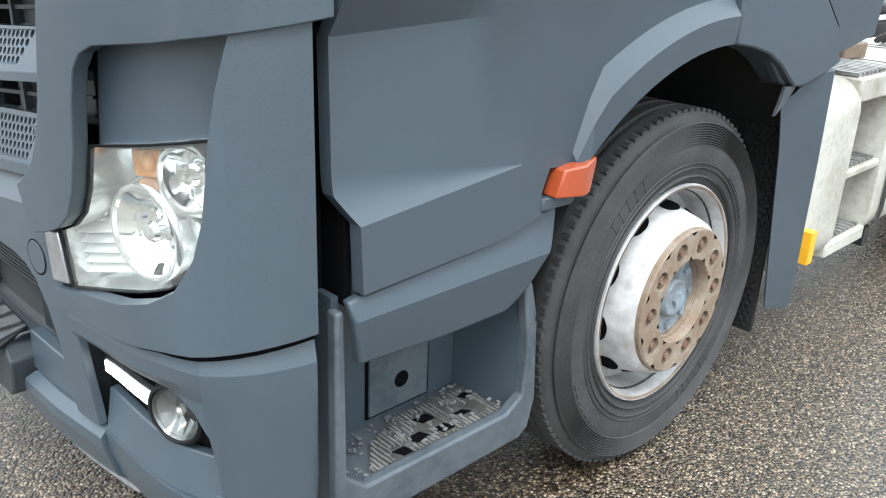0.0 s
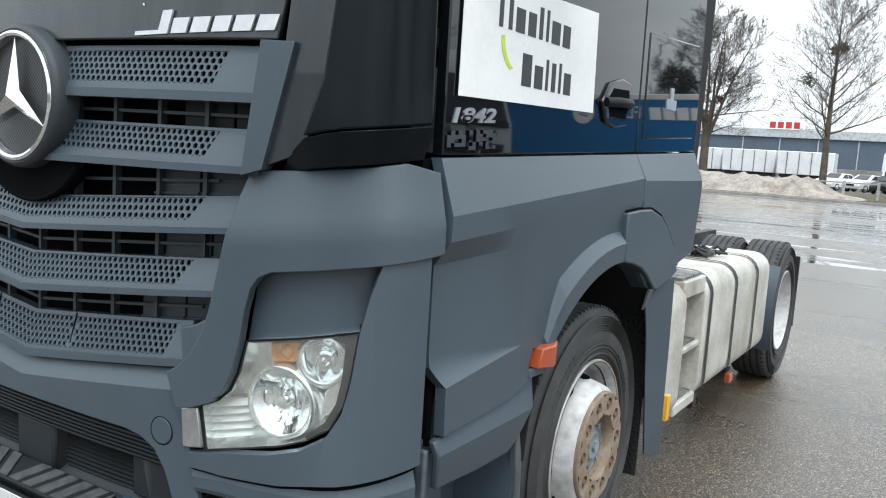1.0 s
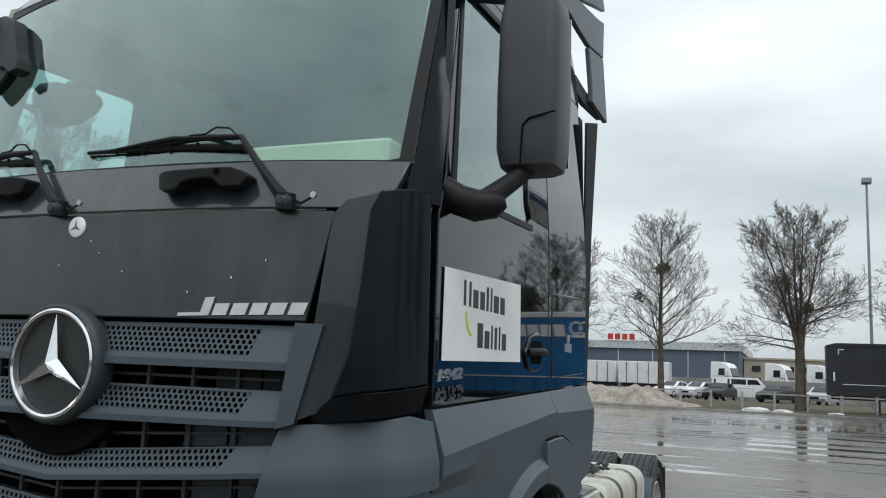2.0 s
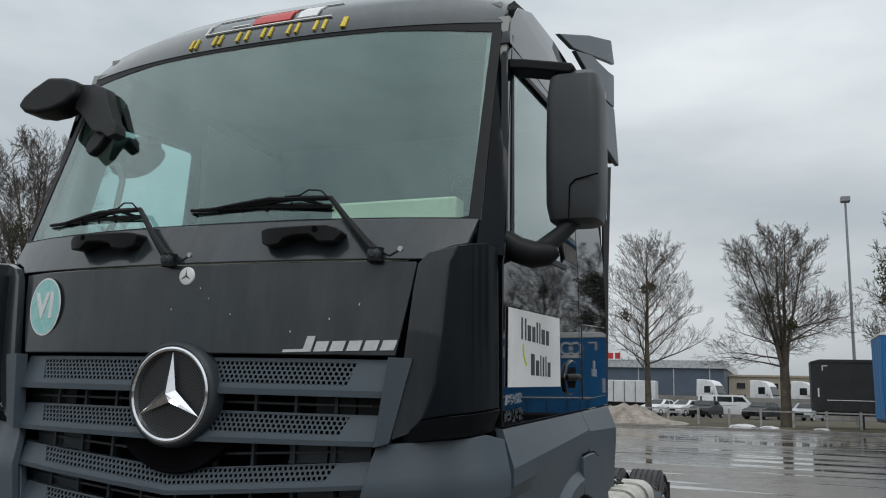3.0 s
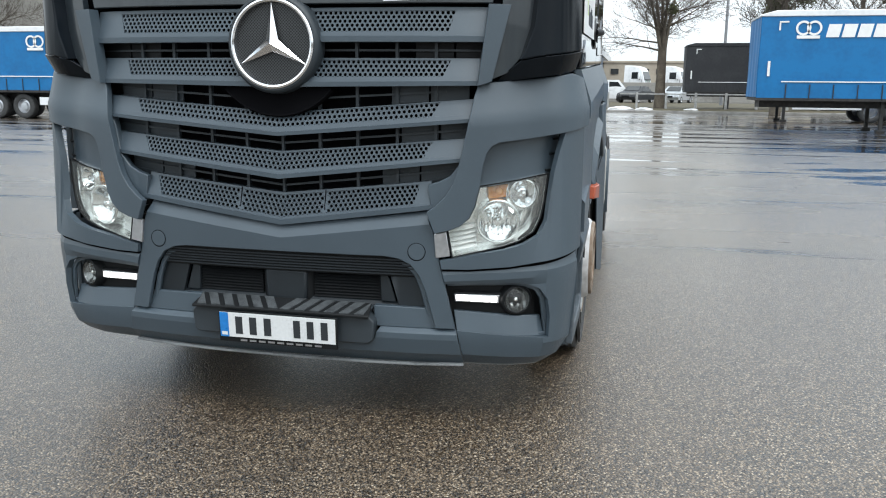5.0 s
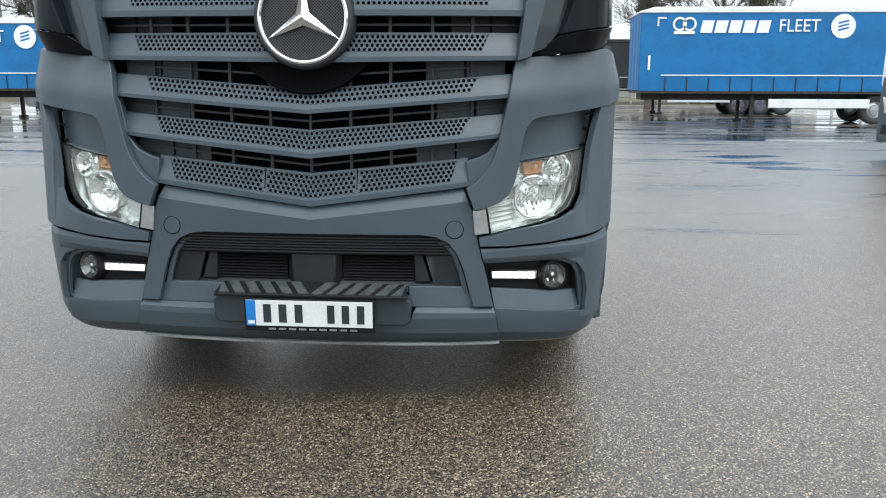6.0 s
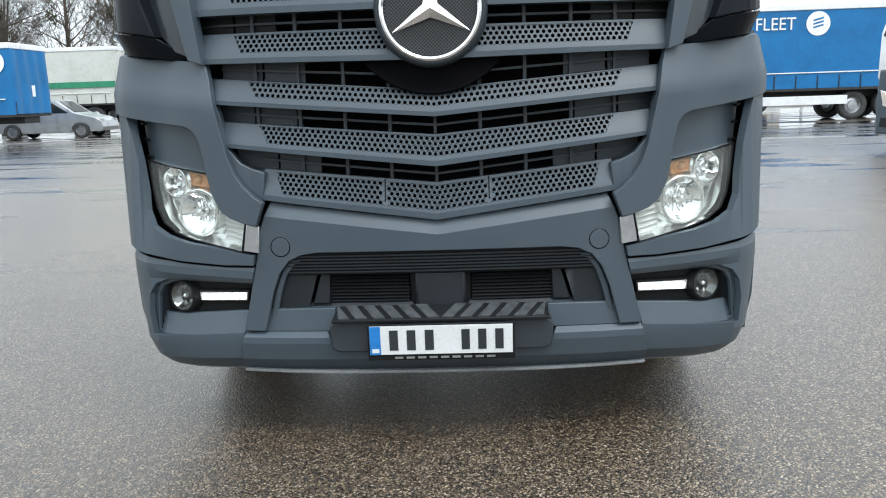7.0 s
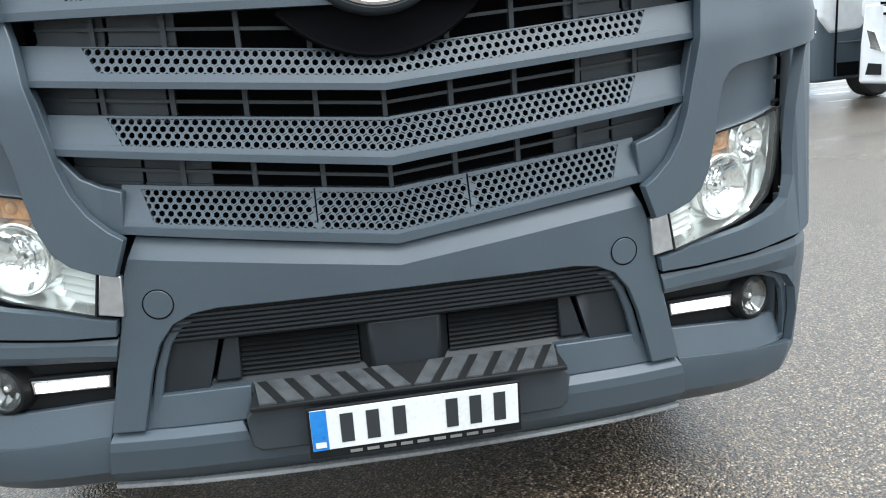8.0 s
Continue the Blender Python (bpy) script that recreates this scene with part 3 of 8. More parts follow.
def vane(z_top, z_bot, end_top, end_bot, w_top, w_bot, hole_lo, hole_hi, hole_top, hole_bot, base=-0.045, joints=()):
    """One vane: solid rim and ends round a perforated sheet. Heights are given at the middle and at the ends."""
    slope_t, slope_b = (end_top - z_top) / w_top, (end_bot - z_bot) / w_bot
    zt = lambda y: z_top + slope_t * abs(y)
    zb = lambda y: z_bot + slope_b * abs(y)
    f = lambda y, z: (z - zb(y)) / max(1e-6, zt(y) - zb(y))
    d = lambda y, z: base - 0.040 * max(0.0, f(y, z) - 0.18)
    body = bmesh.new()
    # fractions of the height between which the holes lie
    def line(q):
        return lambda y: zb(y) + q * (zt(y) - zb(y))
    lo, hi = line(hole_lo), line(hole_hi)
    def strip(a, b, y0, y1):
        ys = [y0] + ([0.0] if y0 < 0 < y1 else []) + [y1]
        return [(y, a(y)) for y in ys] + [(y, b(y)) for y in reversed(ys)]
    nose_panel(strip(lo, line(0.17), -w_bot, w_bot), d, 0.03, bm=body) if hole_lo > 0.18 else None
    nose_panel(strip(line(0.0), line(0.17), -w_bot, w_bot), lambda y, z: base + 0.006, 0.05, bm=body)
    nose_panel(strip(hi, line(1.0), -w_top, w_top), d, 0.03, bm=body)
    for sg in (-1, 1):
        nose_panel([(hole_bot, lo(hole_bot)), (w_bot, lo(w_bot)), (w_top, hi(w_top)), (hole_top, hi(hole_top))], d, 0.03, side=sg, bm=body)
    ob = part("grille_vane", body, GREY, truck, "grey grille vane with a perforated middle", 0.002)
    # perforated sheet
    bm = bmesh.new()
    rows = max(2, int(round((hi(0.4) - lo(0.4)) / ROW)))
    row_h = (hi(0.4) - lo(0.4)) / rows
    cols = int(hole_top / PITCH) + 2
    for r in range(rows):
        for c in range(-cols, cols + 1):
            yc = (c + (0.5 if r % 2 else 0.0)) * PITCH
            q = (r + 0.5) / rows
            lim = hole_bot + (hole_top - hole_bot) * q
            if abs(yc) > lim + PITCH * 0.4:
                continue
            zc = lo(yc) + q * (hi(yc) - lo(yc))
            ring_o, ring_i, ring_b = [], [], []
            for k in range(6):
                a = radians(60 * k + 30)
                oy, oz = PITCH * 0.577 * math.cos(a), row_h * 0.667 * math.sin(a)
                iy, iz = PITCH * 0.365 * math.cos(a), PITCH * 0.365 * math.sin(a)
                for ring, yy, zz, back in ((ring_o, oy, oz, 0), (ring_i, iy, iz, 0), (ring_b, iy, iz, 0.006)):
                    ring.append(bm.verts.new(nose(s_of(yc + yy), zc + zz, d(yc + yy, zc + zz) - 0.002 - back)))
            if any(abs(abs(yc) - y) < PITCH * 0.6 for y in joints):
                bm.faces.new(ring_o)
                continue
            for k in range(6):
                j = (k + 1) % 6
                bm.faces.new((ring_o[k], ring_o[j], ring_i[j], ring_i[k]))
                bm.faces.new((ring_i[k], ring_i[j], ring_b[j], ring_b[k]))
    me = bpy.data.meshes.new("perforated_sheet")
    bm.to_mesh(me)
    bm.free()
    me.materials.append(GREY)
    sh = new("perforated_sheet", me)
    sh.parent = ob
    return ob


vane(1.735, 1.602, 1.735, 1.602, 0.872, 0.862, 0.30, 0.90, 0.74, 0.71)
vane(1.541, 1.425, 1.541, 1.437, 0.872, 0.858, 0.34, 0.93, 0.72, 0.69)
vane(1.322, 1.228, 1.388, 1.297, 0.860, 0.840, 0.36, 0.96, 0.68, 0.645)
vane(1.163, 1.052, 1.232, 1.142, 0.815, 0.800, 0.30, 0.94, 0.65, 0.615)
vane(0.990, 0.858, 1.056, 0.945, 0.645, 0.650, 0.24, 0.92, 0.60, 0.57, base=-0.055, joints=(0.19,))
# split lines of the lowest vane
for y in (-0.19, 0.19):
    part("vane_seam", nose_panel([(y - 0.0018, 0.885), (y + 0.0018, 0.885), (y + 0.0018, 1.008), (y - 0.0018, 1.008)], lambda yy, z: -0.0525 - 0.040 * max(0.0, (z - 0.881) / 0.128 - 0.18), 0.01), VOID, truck)
# struts between the vanes
for zc, ze, w in ((1.572, 1.572, 0.80), (1.372, 1.412, 0.70), (1.196, 1.258, 0.74), (1.020, 1.092, 0.66)):
    b = bmesh.new()
    sl = (ze - zc) / w
    for y0, y1 in ((-w, 0.0), (0.0, w)):
        nose_panel([(y0, zc + sl * abs(y0) - 0.004), (y1, zc + sl * abs(y1) - 0.004), (y1, zc + sl * abs(y1) + 0.004), (y0, zc + sl * abs(y0) + 0.004)], -0.10, 0.012, bm=b)
    for k in range(-4, 5):
        y = 0.165 * k
        if abs(y) < w:
            z = zc + sl * abs(y)
            nose_panel([(y - 0.006, z - 0.045), (y + 0.006, z - 0.045), (y + 0.006, z + 0.045), (y - 0.006, z + 0.045)], -0.095, 0.02, bm=b)
    part("grille_strut", b, DARK, truck)
    for sg in (-1, 1):
        y0, y1 = w - 0.23, w + 0.10
        for k in range(2):
            ya, yb = (y0, y0 + 0.16) if k == 0 else (y0 + 0.168, y1)
            cell = lambda h0, h1, d: nose_panel([(ya, zc + sl * ya + h0), (yb, zc + sl * yb + h0), (yb, zc + sl * yb + h1), (ya, zc + sl * ya + h1)], d, 0.008, side=sg)
            plate_ = part("blanking_plate", cell(-0.050, 0.050, -0.112), BLACK if zc > 1.5 else DARK, truck, "", 0.002)
            for h0 in (-0.036, -0.003, 0.030):
                part("plate_rib", cell(h0, h0 + 0.006, -0.106), DARK, plate_)

# badge: dark bowl, ring, mesh and three-armed star
badge = empty("badge", parent=truck)
badge["label"] = "round chrome badge with a three-armed star"
bm_ = Matrix.Translation((0.024, 0, 1.594)) @ Euler((0, radians(-90), 0)).to_matrix().to_4x4()   # z points ahead
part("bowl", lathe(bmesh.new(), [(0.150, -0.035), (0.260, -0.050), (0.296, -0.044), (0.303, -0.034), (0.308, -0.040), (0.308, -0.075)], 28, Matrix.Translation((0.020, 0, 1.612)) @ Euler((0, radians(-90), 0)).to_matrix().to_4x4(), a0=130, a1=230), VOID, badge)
part("outer_ring", lathe(bmesh.new(), [(0.172, -0.03), (0.175, 0.004), (0.182, 0.008), (0.190, 0.003), (0.196, -0.010), (0.199, -0.06)], 72, bm_), DARK, badge)
part("chrome_ring", lathe(bmesh.new(), [(0.158, -0.01), (0.162, 0.010), (0.169, 0.014), (0.176, 0.010), (0.1785, 0.0)], 72, bm_), CHROME, badge, "polished chrome ring")
part("mesh_disc", disc(bmesh.new(), 0.16, 48, bm_ @ Matrix.Translation((0, 0, -0.012))), BADGE_MESH, badge, "fine black mesh")
star = bmesh.new()
ctr = star.verts.new(bm_ @ Vector((0, 0, 0.030)))
hollow = []
for k in range(3):
    a = radians(120 * k)
    def pt(r, ang, h):
        return star.verts.new(bm_ @ Vector((r * math.cos(ang), r * math.sin(ang), h)))
    tip_t, tip = pt(0.158, a, 0.004), None
    n1, n2 = pt(0.030, a + radians(60), 0.006), pt(0.030, a - radians(60), 0.006)
    star.faces.new((ctr, n2, tip_t))
    star.faces.new((ctr, tip_t, n1))
part("star", star, CHROME, badge, "three-armed chrome star", smooth=5)

# grille side frames, headlamp surround and flared ear in one J-shaped moulding
def ease(k):
    k = max(0.0, min(1.0, k))
    return k * k * (3 - 2 * k)


def corner_swell(y):
    return 0.048 * ease((y - 0.98) / 0.23)


def low_bulge(y, z):
    """The bumper's corners stand squarer than the panels over them."""
    return 0.046 * ease((1.02 - z) / 0.24) * ease((y - 0.72) / 0.30) * (1.0 - ease((y - 1.07) / 0.15))


def ear_d(y, z):
    crease = 1.300 + 0.051 * (s_of(y) - s_of(0.85)) / (s_of(1.21) - s_of(0.85))
    d = -0.030 + corner_swell(y) * 1.35 + 0.024 * (1.0 - ease((y - 0.88) / 0.20))
    if z > crease:
        f = min(1.0, (z - crease) / 0.15)
        deep = 0.040 - 0.004 * ease((y - 0.84) / 0.30)
        return d - deep * (1.0 - (1.0 - f) ** 1.1)
    return d


EAR = [(0.834, 1.447), (0.815, 1.39), (0.785, 1.25), (0.755, 1.11), (0.735, 1.05), (0.705, 1.0), (0.665, 0.96), (0.632, 0.938), (0.664, 0.853), (0.712, 0.863), (0.765, 0.884), (0.800, 0.915), (0.822, 0.962), (0.842, 1.046),
       (0.852, 1.12), (0.866, 1.175), (0.885, 1.203), (0.915, 1.218), (1.03, 1.232), (1.148, 1.258), (1.2149, 1.285), (1.2149, 1.351), (1.2149, 1.47), (1.18, 1.487), (1.10, 1.470), (0.98, 1.457)]
half("grille_surround", EAR, ear_d, GREY, 0.03, lines=[((0.85, 1.240), (1.21, 1.291)), ((0.85, 1.270), (1.21, 1.321)), ((0.85, 1.300), (1.21, 1.351)), ((0.85, 1.335), (1.21, 1.386)), ((0.85, 1.375), (1.21, 1.426)), ((0.85, 1.415), (1.21, 1.466))], label="grey moulding that flares round the headlamp", bevel=0.004, tail_x=0.316, smooth=26.0)
# grille end cheeks beside the upper vanes, and the scoop roof
half("grille_cheek", [(0.826, 1.435), (0.880, 1.452), (0.948, 1.74), (0.866, 1.742)], lambda y, z: -0.012, GREY, 0.05, bevel=0.004)
half("grille_inner_side", [(0.646, 0.936), (0.70, 0.965), (0.76, 1.02), (0.80, 1.10), (0.83, 1.25), (0.836, 1.29), (0.800, 1.29), (0.790, 1.25), (0.765, 1.135), (0.722, 1.080), (0.68, 1.058), (0.634, 1.044)],
     lambda y, z: -0.050 + 0.016 * ease((y - 0.66 - 0.32 * (z - 0.95)) / 0.10), GREY, 0.03, label="", bevel=0.004)
half("lamp_recess", [(0.83, 1.03), (1.150, 1.088), (1.188, 1.272), (0.86, 1.235)], -0.062, GREY, 0.02, label="", bevel=0.003)

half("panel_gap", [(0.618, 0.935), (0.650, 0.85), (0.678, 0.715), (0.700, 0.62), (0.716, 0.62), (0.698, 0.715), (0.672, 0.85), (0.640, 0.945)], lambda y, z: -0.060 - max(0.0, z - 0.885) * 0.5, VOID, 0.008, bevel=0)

# corner wing that wraps the headlamp
WING = [(1.150, 1.262), (1.132, 1.18), (1.118, 1.099), (1.105, 0.98), (1.092, 0.91), (1.062, 0.852), (1.01, 0.818), (0.935, 0.793), (0.82, 0.768), (0.735, 0.748), (0.686, 0.740), (0.692, 0.704), (0.80, 0.706), (0.966, 0.726), (1.09, 0.752), (1.2149, 0.786), (1.2151, 1.292)]
half("corner_wing", WING, lambda y, z: -0.024 + corner_swell(y) + low_bulge(y, z), GREY, 0.03, label="grey corner panel wrapped round the headlamp", bevel=0.004)

# small brackets in the open slot between recess and corner panel
for sg in (-1, 1):
    for z in (1.10, 1.165, 1.225):
        part("slot_bracket", nose_panel([(1.118 + 0.25 * (z - 1.1), z), (1.150 + 0.25 * (z - 1.1), z + 0.004), (1.150 + 0.25 * (z - 1.1), z + 0.012), (1.118 + 0.25 * (z - 1.1), z + 0.008)], -0.05, 0.02, side=sg), BLACK, truck)

# fog lamp corner below
def fog_d(y, z):
    top = 0.70 + 0.05 * (s_of(y) - s_of(0.70)) / (s_of(1.2) - s_of(0.70))
    d = -0.034 - max(0.0, 0.40 - z) * 0.25 - max(0.0, 0.335 - z) * 0.8
    d += low_bulge(y, z) + corner_swell(y) * min(1.0, max(0.0, (z - 0.28) / 0.25)) - 0.016 * (1.0 - ease((y - 0.98) / 0.2)) * max(0.0, min(1.0, (top - z - 0.05) / 0.03)) - 0.35 * max(0.0, z - top + 0.022)
    return d


FOG = [(0.694, 0.692), (0.80, 0.695), (0.966, 0.714), (1.09, 0.740), (1.2149, 0.774), (1.2151, 0.50), (1.205, 0.40), (1.17, 0.325), (1.12, 0.300), (1.0, 0.290), (0.793, 0.282), (0.7895, 0.300), (0.757, 0.440),
       (1.112, 0.425), (1.110, 0.52), (1.100, 0.590), (1.075, 0.632), (1.03, 0.651), (0.98, 0.655), (0.85, 0.648), (0.706, 0.638)]
half("bumper_corner", FOG, fog_d, GREY, 0.025, vs=(0.335, 0.40), lines=[((0.70, 0.650), (1.2, 0.70)), ((0.70, 0.620), (1.2, 0.67)), ((0.70, 0.678), (1.2, 0.728))], label="grey bumper corner with a fog lamp bay", bevel=0.004)
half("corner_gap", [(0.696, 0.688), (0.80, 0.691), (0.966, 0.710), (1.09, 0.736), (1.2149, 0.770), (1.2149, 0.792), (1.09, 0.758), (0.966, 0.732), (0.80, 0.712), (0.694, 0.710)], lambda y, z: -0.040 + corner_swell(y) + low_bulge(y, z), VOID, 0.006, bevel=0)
half("lip_edge", [(0.79, 0.272), (1.0, 0.280), (1.12, 0.290), (1.12, 0.302), (1.0, 0.292), (0.79, 0.284)], lambda y, z: fog_d(y, z) - 0.004, SCRAPE, 0.02, bevel=0.003)
half("fog_bay_back", [(0.66, 0.40), (1.13, 0.41), (1.12, 0.67), (0.66, 0.70)], lambda y, z: -0.100 + low_bulge(y, z), BLACK, 0.01, bevel=0)
half("fog_bay_lip", ribbon(FOG[12:], 0.016), lambda y, z: fog_d(y, z) - 0.026, GREY, 0.015, bevel=0.003)
half("fog_bay_floor", [(0.757, 0.436), (1.108, 0.425), (1.100, 0.508), (0.742, 0.520)], lambda y, z: -0.052 - (z - 0.43) * 0.30 + low_bulge(y, z), GREY, 0.02, bevel=0.003)


def on_nose(sg, y, z, d):
    """Axes on the nose: x to the tractor's outside, y up, z outward."""
    p = nose(sg * s_of(y), z, d)
    q = nose(sg * (s_of(y) + 0.02), z, d)
    xa = (q - p).normalized()
    ya = Vector((0, 0, 1))
    za = xa.cross(ya) * (1 if sg < 0 else -1)
    m = Matrix((xa, ya, za)).transposed().to_4x4()
    return Matrix.Translation(p) @ m


def fluted_bowl(m, r, deep, flutes, wave):
    """A round mirror dish whose face is pressed into upright flutes."""
    bm, rings, steps = bmesh.new(), 9, 40
    grid = []
    for i in range(rings + 1):
        q = 0.08 + 0.92 * i / rings
        row = []
        for k in range(steps):
            a = 2 * math.pi * k / steps
            u, v = q * math.cos(a), q * math.sin(a)
            row.append(bm.verts.new(m @ Vector((r * u, r * v, -deep * (1 - q * q) - wave * (1 - q ** 4) * math.cos(flutes * math.pi * u)))))
        grid.append(row)
    bm.faces.new(grid[0])
    for a, b in zip(grid, grid[1:]):
        for k in range(steps):
            bm.faces.new((a[k], a[(k + 1) % steps], b[(k + 1) % steps], b[k]))
    return bm


def fog_lamp(sg):
    lamp = empty("fog_lamp", parent=truck)
    lamp["label"] = "round clear fog lamp in a black bay"
    m = on_nose(sg, 1.000, 0.577, -0.026)
    part("bezel", lathe(bmesh.new(), [(0.052, -0.05), (0.052, 0.0), (0.055, 0.004), (0.061, 0.001), (0.067, -0.02), (0.069, -0.05)], 36, m), BLACK, lamp)
    part("lens", lathe(bmesh.new(), [(0.0005, 0.012), (0.02, 0.010), (0.038, 0.004), (0.052, -0.006)], 32, m), FOG_LENS, lamp).visible_shadow = False
    part("bowl", fluted_bowl(m, 0.052, 0.040, 5, 0.004), FOG_DISH, lamp)
    part("bulb", lathe(bmesh.new(), [(0.001, -0.008), (0.008, -0.012), (0.010, -0.020), (0.010, -0.038)], 14, m), LAMP_WHITE, lamp)


def led_bar(sg):
    bar = empty("daylight_bar", parent=truck)
    bar["label"] = "lit white daytime running light"
    body = nose_panel([(0.742, 0.552), (0.938, 0.556), (0.938, 0.604), (0.736, 0.600)], lambda y, z: -0.078 + low_bulge(y, z), 0.02, side=sg)
    part("housing", body, BLACK, bar, "", 0.004)
    part("reflector", nose_panel([(0.748, 0.558), (0.928, 0.561), (0.930, 0.595), (0.744, 0.591)], lambda y, z: -0.074 + low_bulge(y, z), 0.012, side=sg), SILVER, bar, "", 0.002)
    for k in range(6):
        y0 = 0.752 + 0.0285 * k
        part("light_cell", nose_panel([(y0, 0.5635), (y0 + 0.0262, 0.564), (y0 + 0.0262, 0.589), (y0 - 0.001, 0.5885)], lambda y, z: -0.069 + low_bulge(y, z), 0.010, side=sg), LED, bar, "glowing white cell", 0.003)


def headlamp(sg):
    lamp = empty("headlamp", parent=truck)
    lamp["label"] = "clear headlamp with two round reflectors and a pale amber insert"
    glass = [(0.845, 1.043), (0.99, 1.068), (1.118, 1.093), (1.104, 0.98), (1.090, 0.915), (1.060, 0.857), (1.008, 0.823), (0.935, 0.798), (0.82, 0.772), (0.736, 0.753), (0.716, 0.860), (0.768, 0.882), (0.803, 0.913), (0.826, 0.962)]
    part("housing", nose_panel(glass, -0.125, 0.01, side=sg), LAMP_WHITE, lamp)
    wall = bmesh.new()
    n = len(glass)
    front = [wall.verts.new(nose(sg * s_of(y), z, -0.045)) for y, z in glass]
    back = [wall.verts.new(nose(sg * s_of(y), z, -0.130)) for y, z in glass]
    for k in range(n):
        wall.faces.new((front[k], front[(k + 1) % n], back[(k + 1) % n], back[k]))
    part("surround", wall, LAMP_WHITE, lamp)
    # black masking along the outer edge, inside the lens
    mask = [(1.060, 1.0835), (1.116, 1.0925), (1.102, 0.98), (1.088, 0.915), (1.058, 0.857), (1.006, 0.823), (1.000, 0.829), (1.046, 0.868), (1.070, 0.918), (1.082, 0.985), (1.087, 1.058)]
    part("masking", nose_panel(mask, -0.046, 0.004, side=sg), BLACK, lamp, "black masking inside the lens")
    part("lens", nose_panel(glass, -0.036, 0.003, side=sg), LENS, lamp, "clear plastic lens with a light haze", 0.002).visible_shadow = False
    gasket = bmesh.new()
    cy, cz = sum(p[0] for p in glass) / n, sum(p[1] for p in glass) / n
    loop = [(a[0] + (b[0] - a[0]) * k / 4, a[1] + (b[1] - a[1]) * k / 4) for a, b in zip(glass, glass[1:] + glass[:1]) for k in range(4)]
    rings = [[gasket.verts.new(nose(sg * s_of(cy + (y - cy) * q), cz + (z - cz) * q, dd)) for y, z in loop] for q, dd in ((1.02, -0.036), (1.010, -0.0325), (0.990, -0.0335), (0.986, -0.040))]
    for r0, r1 in zip(rings, rings[1:]):
        for k in range(len(loop)):
            j = (k + 1) % len(loop)
            gasket.faces.new((r0[k], r0[j], r1[j], r1[k]))
    part("gasket", gasket, BLACK, lamp, "black rubber lens gasket")
    # low beam: fluted dish in a stepped white collar; main beam: smaller, with a capped bulb and rings
    m = on_nose(sg, 0.922, 0.894, -0.070)
    part("low_beam_dish", fluted_bowl(m, 0.077, 0.040, 9, 0.0035), REFLECTOR, lamp, "fluted low beam reflector")
    part("low_beam_collar", lathe(bmesh.new(), [(0.077, 0.0), (0.079, 0.007), (0.083, 0.008), (0.086, 0.002), (0.090, 0.000), (0.093, -0.012), (0.098, -0.055)], 44, m), LAMP_WHITE, lamp)
    part("low_beam_shield", lathe(bmesh.new(), [(0.0005, -0.002), (0.015, -0.004), (0.021, -0.012), (0.020, -0.036)], 18, m), REFLECTOR, lamp)
    m = on_nose(sg, 1.030, 1.008, -0.078)
    part("main_beam_dish", fluted_bowl(m, 0.052, 0.045, 3, 0.003), REFLECTOR, lamp, "main beam reflector")
    part("main_beam_collar", lathe(bmesh.new(), [(0.052, 0.0), (0.055, 0.007), (0.060, 0.006), (0.064, -0.004), (0.070, -0.008), (0.073, -0.045)], 40, m), LAMP_WHITE, lamp)
    part("bulb_cap", lathe(bmesh.new(), [(0.0005, 0.006), (0.010, 0.004), (0.014, -0.004), (0.015, -0.012), (0.022, -0.014), (0.024, -0.024), (0.024, -0.042)], 20, m), CHROME, lamp)
    # bridge between the two dishes, with its crease
    part("inner_bezel", nose_panel([(0.985, 0.840), (1.045, 0.872), (1.078, 0.925), (1.092, 0.985), (1.060, 0.950), (1.030, 0.930), (1.022, 0.880)], -0.100, 0.02, side=sg), LAMP_WHITE, lamp, "", 0.006)
    part("turn_signal", nose_panel([(0.884, 0.985), (0.958, 0.995), (0.962, 1.046), (0.880, 1.034)], -0.088, 0.02, side=sg), PALE_AMBER, lamp, "amber turn signal", 0.004)
    part("turn_signal_bulb", lathe(bmesh.new(), [(0.0005, 0.016), (0.010, 0.014), (0.017, 0.006), (0.019, -0.01)], 18, on_nose(sg, 0.925, 1.018, -0.092)), PALE_AMBER, lamp)
    for k in range(5):
        z0 = 0.770 + 0.0195 * k
        part("light_guide", nose_panel([(0.722 - 0.002 * k, z0), (0.838, z0 + 0.021), (0.838, z0 + 0.036), (0.720 - 0.002 * k, z0 + 0.0155)], lambda y, z: -0.062 - 0.25 * max(0.0, y - 0.722) - 1.3 * (z - z0 - 0.18 * (y - 0.722)), 0.012, side=sg), GUIDE, lamp, "white light guide", 0.003)


for sg in (-1, 1):
    fog_lamp(sg)
    led_bar(sg)
    headlamp(sg)
    part("washer_cover", nose_panel([(0.668, 0.748), (0.728, 0.757), (0.710, 0.858), (0.661, 0.848)], -0.030, 0.02, side=sg), SILVER, truck, "silver headlamp washer cover", 0.003)

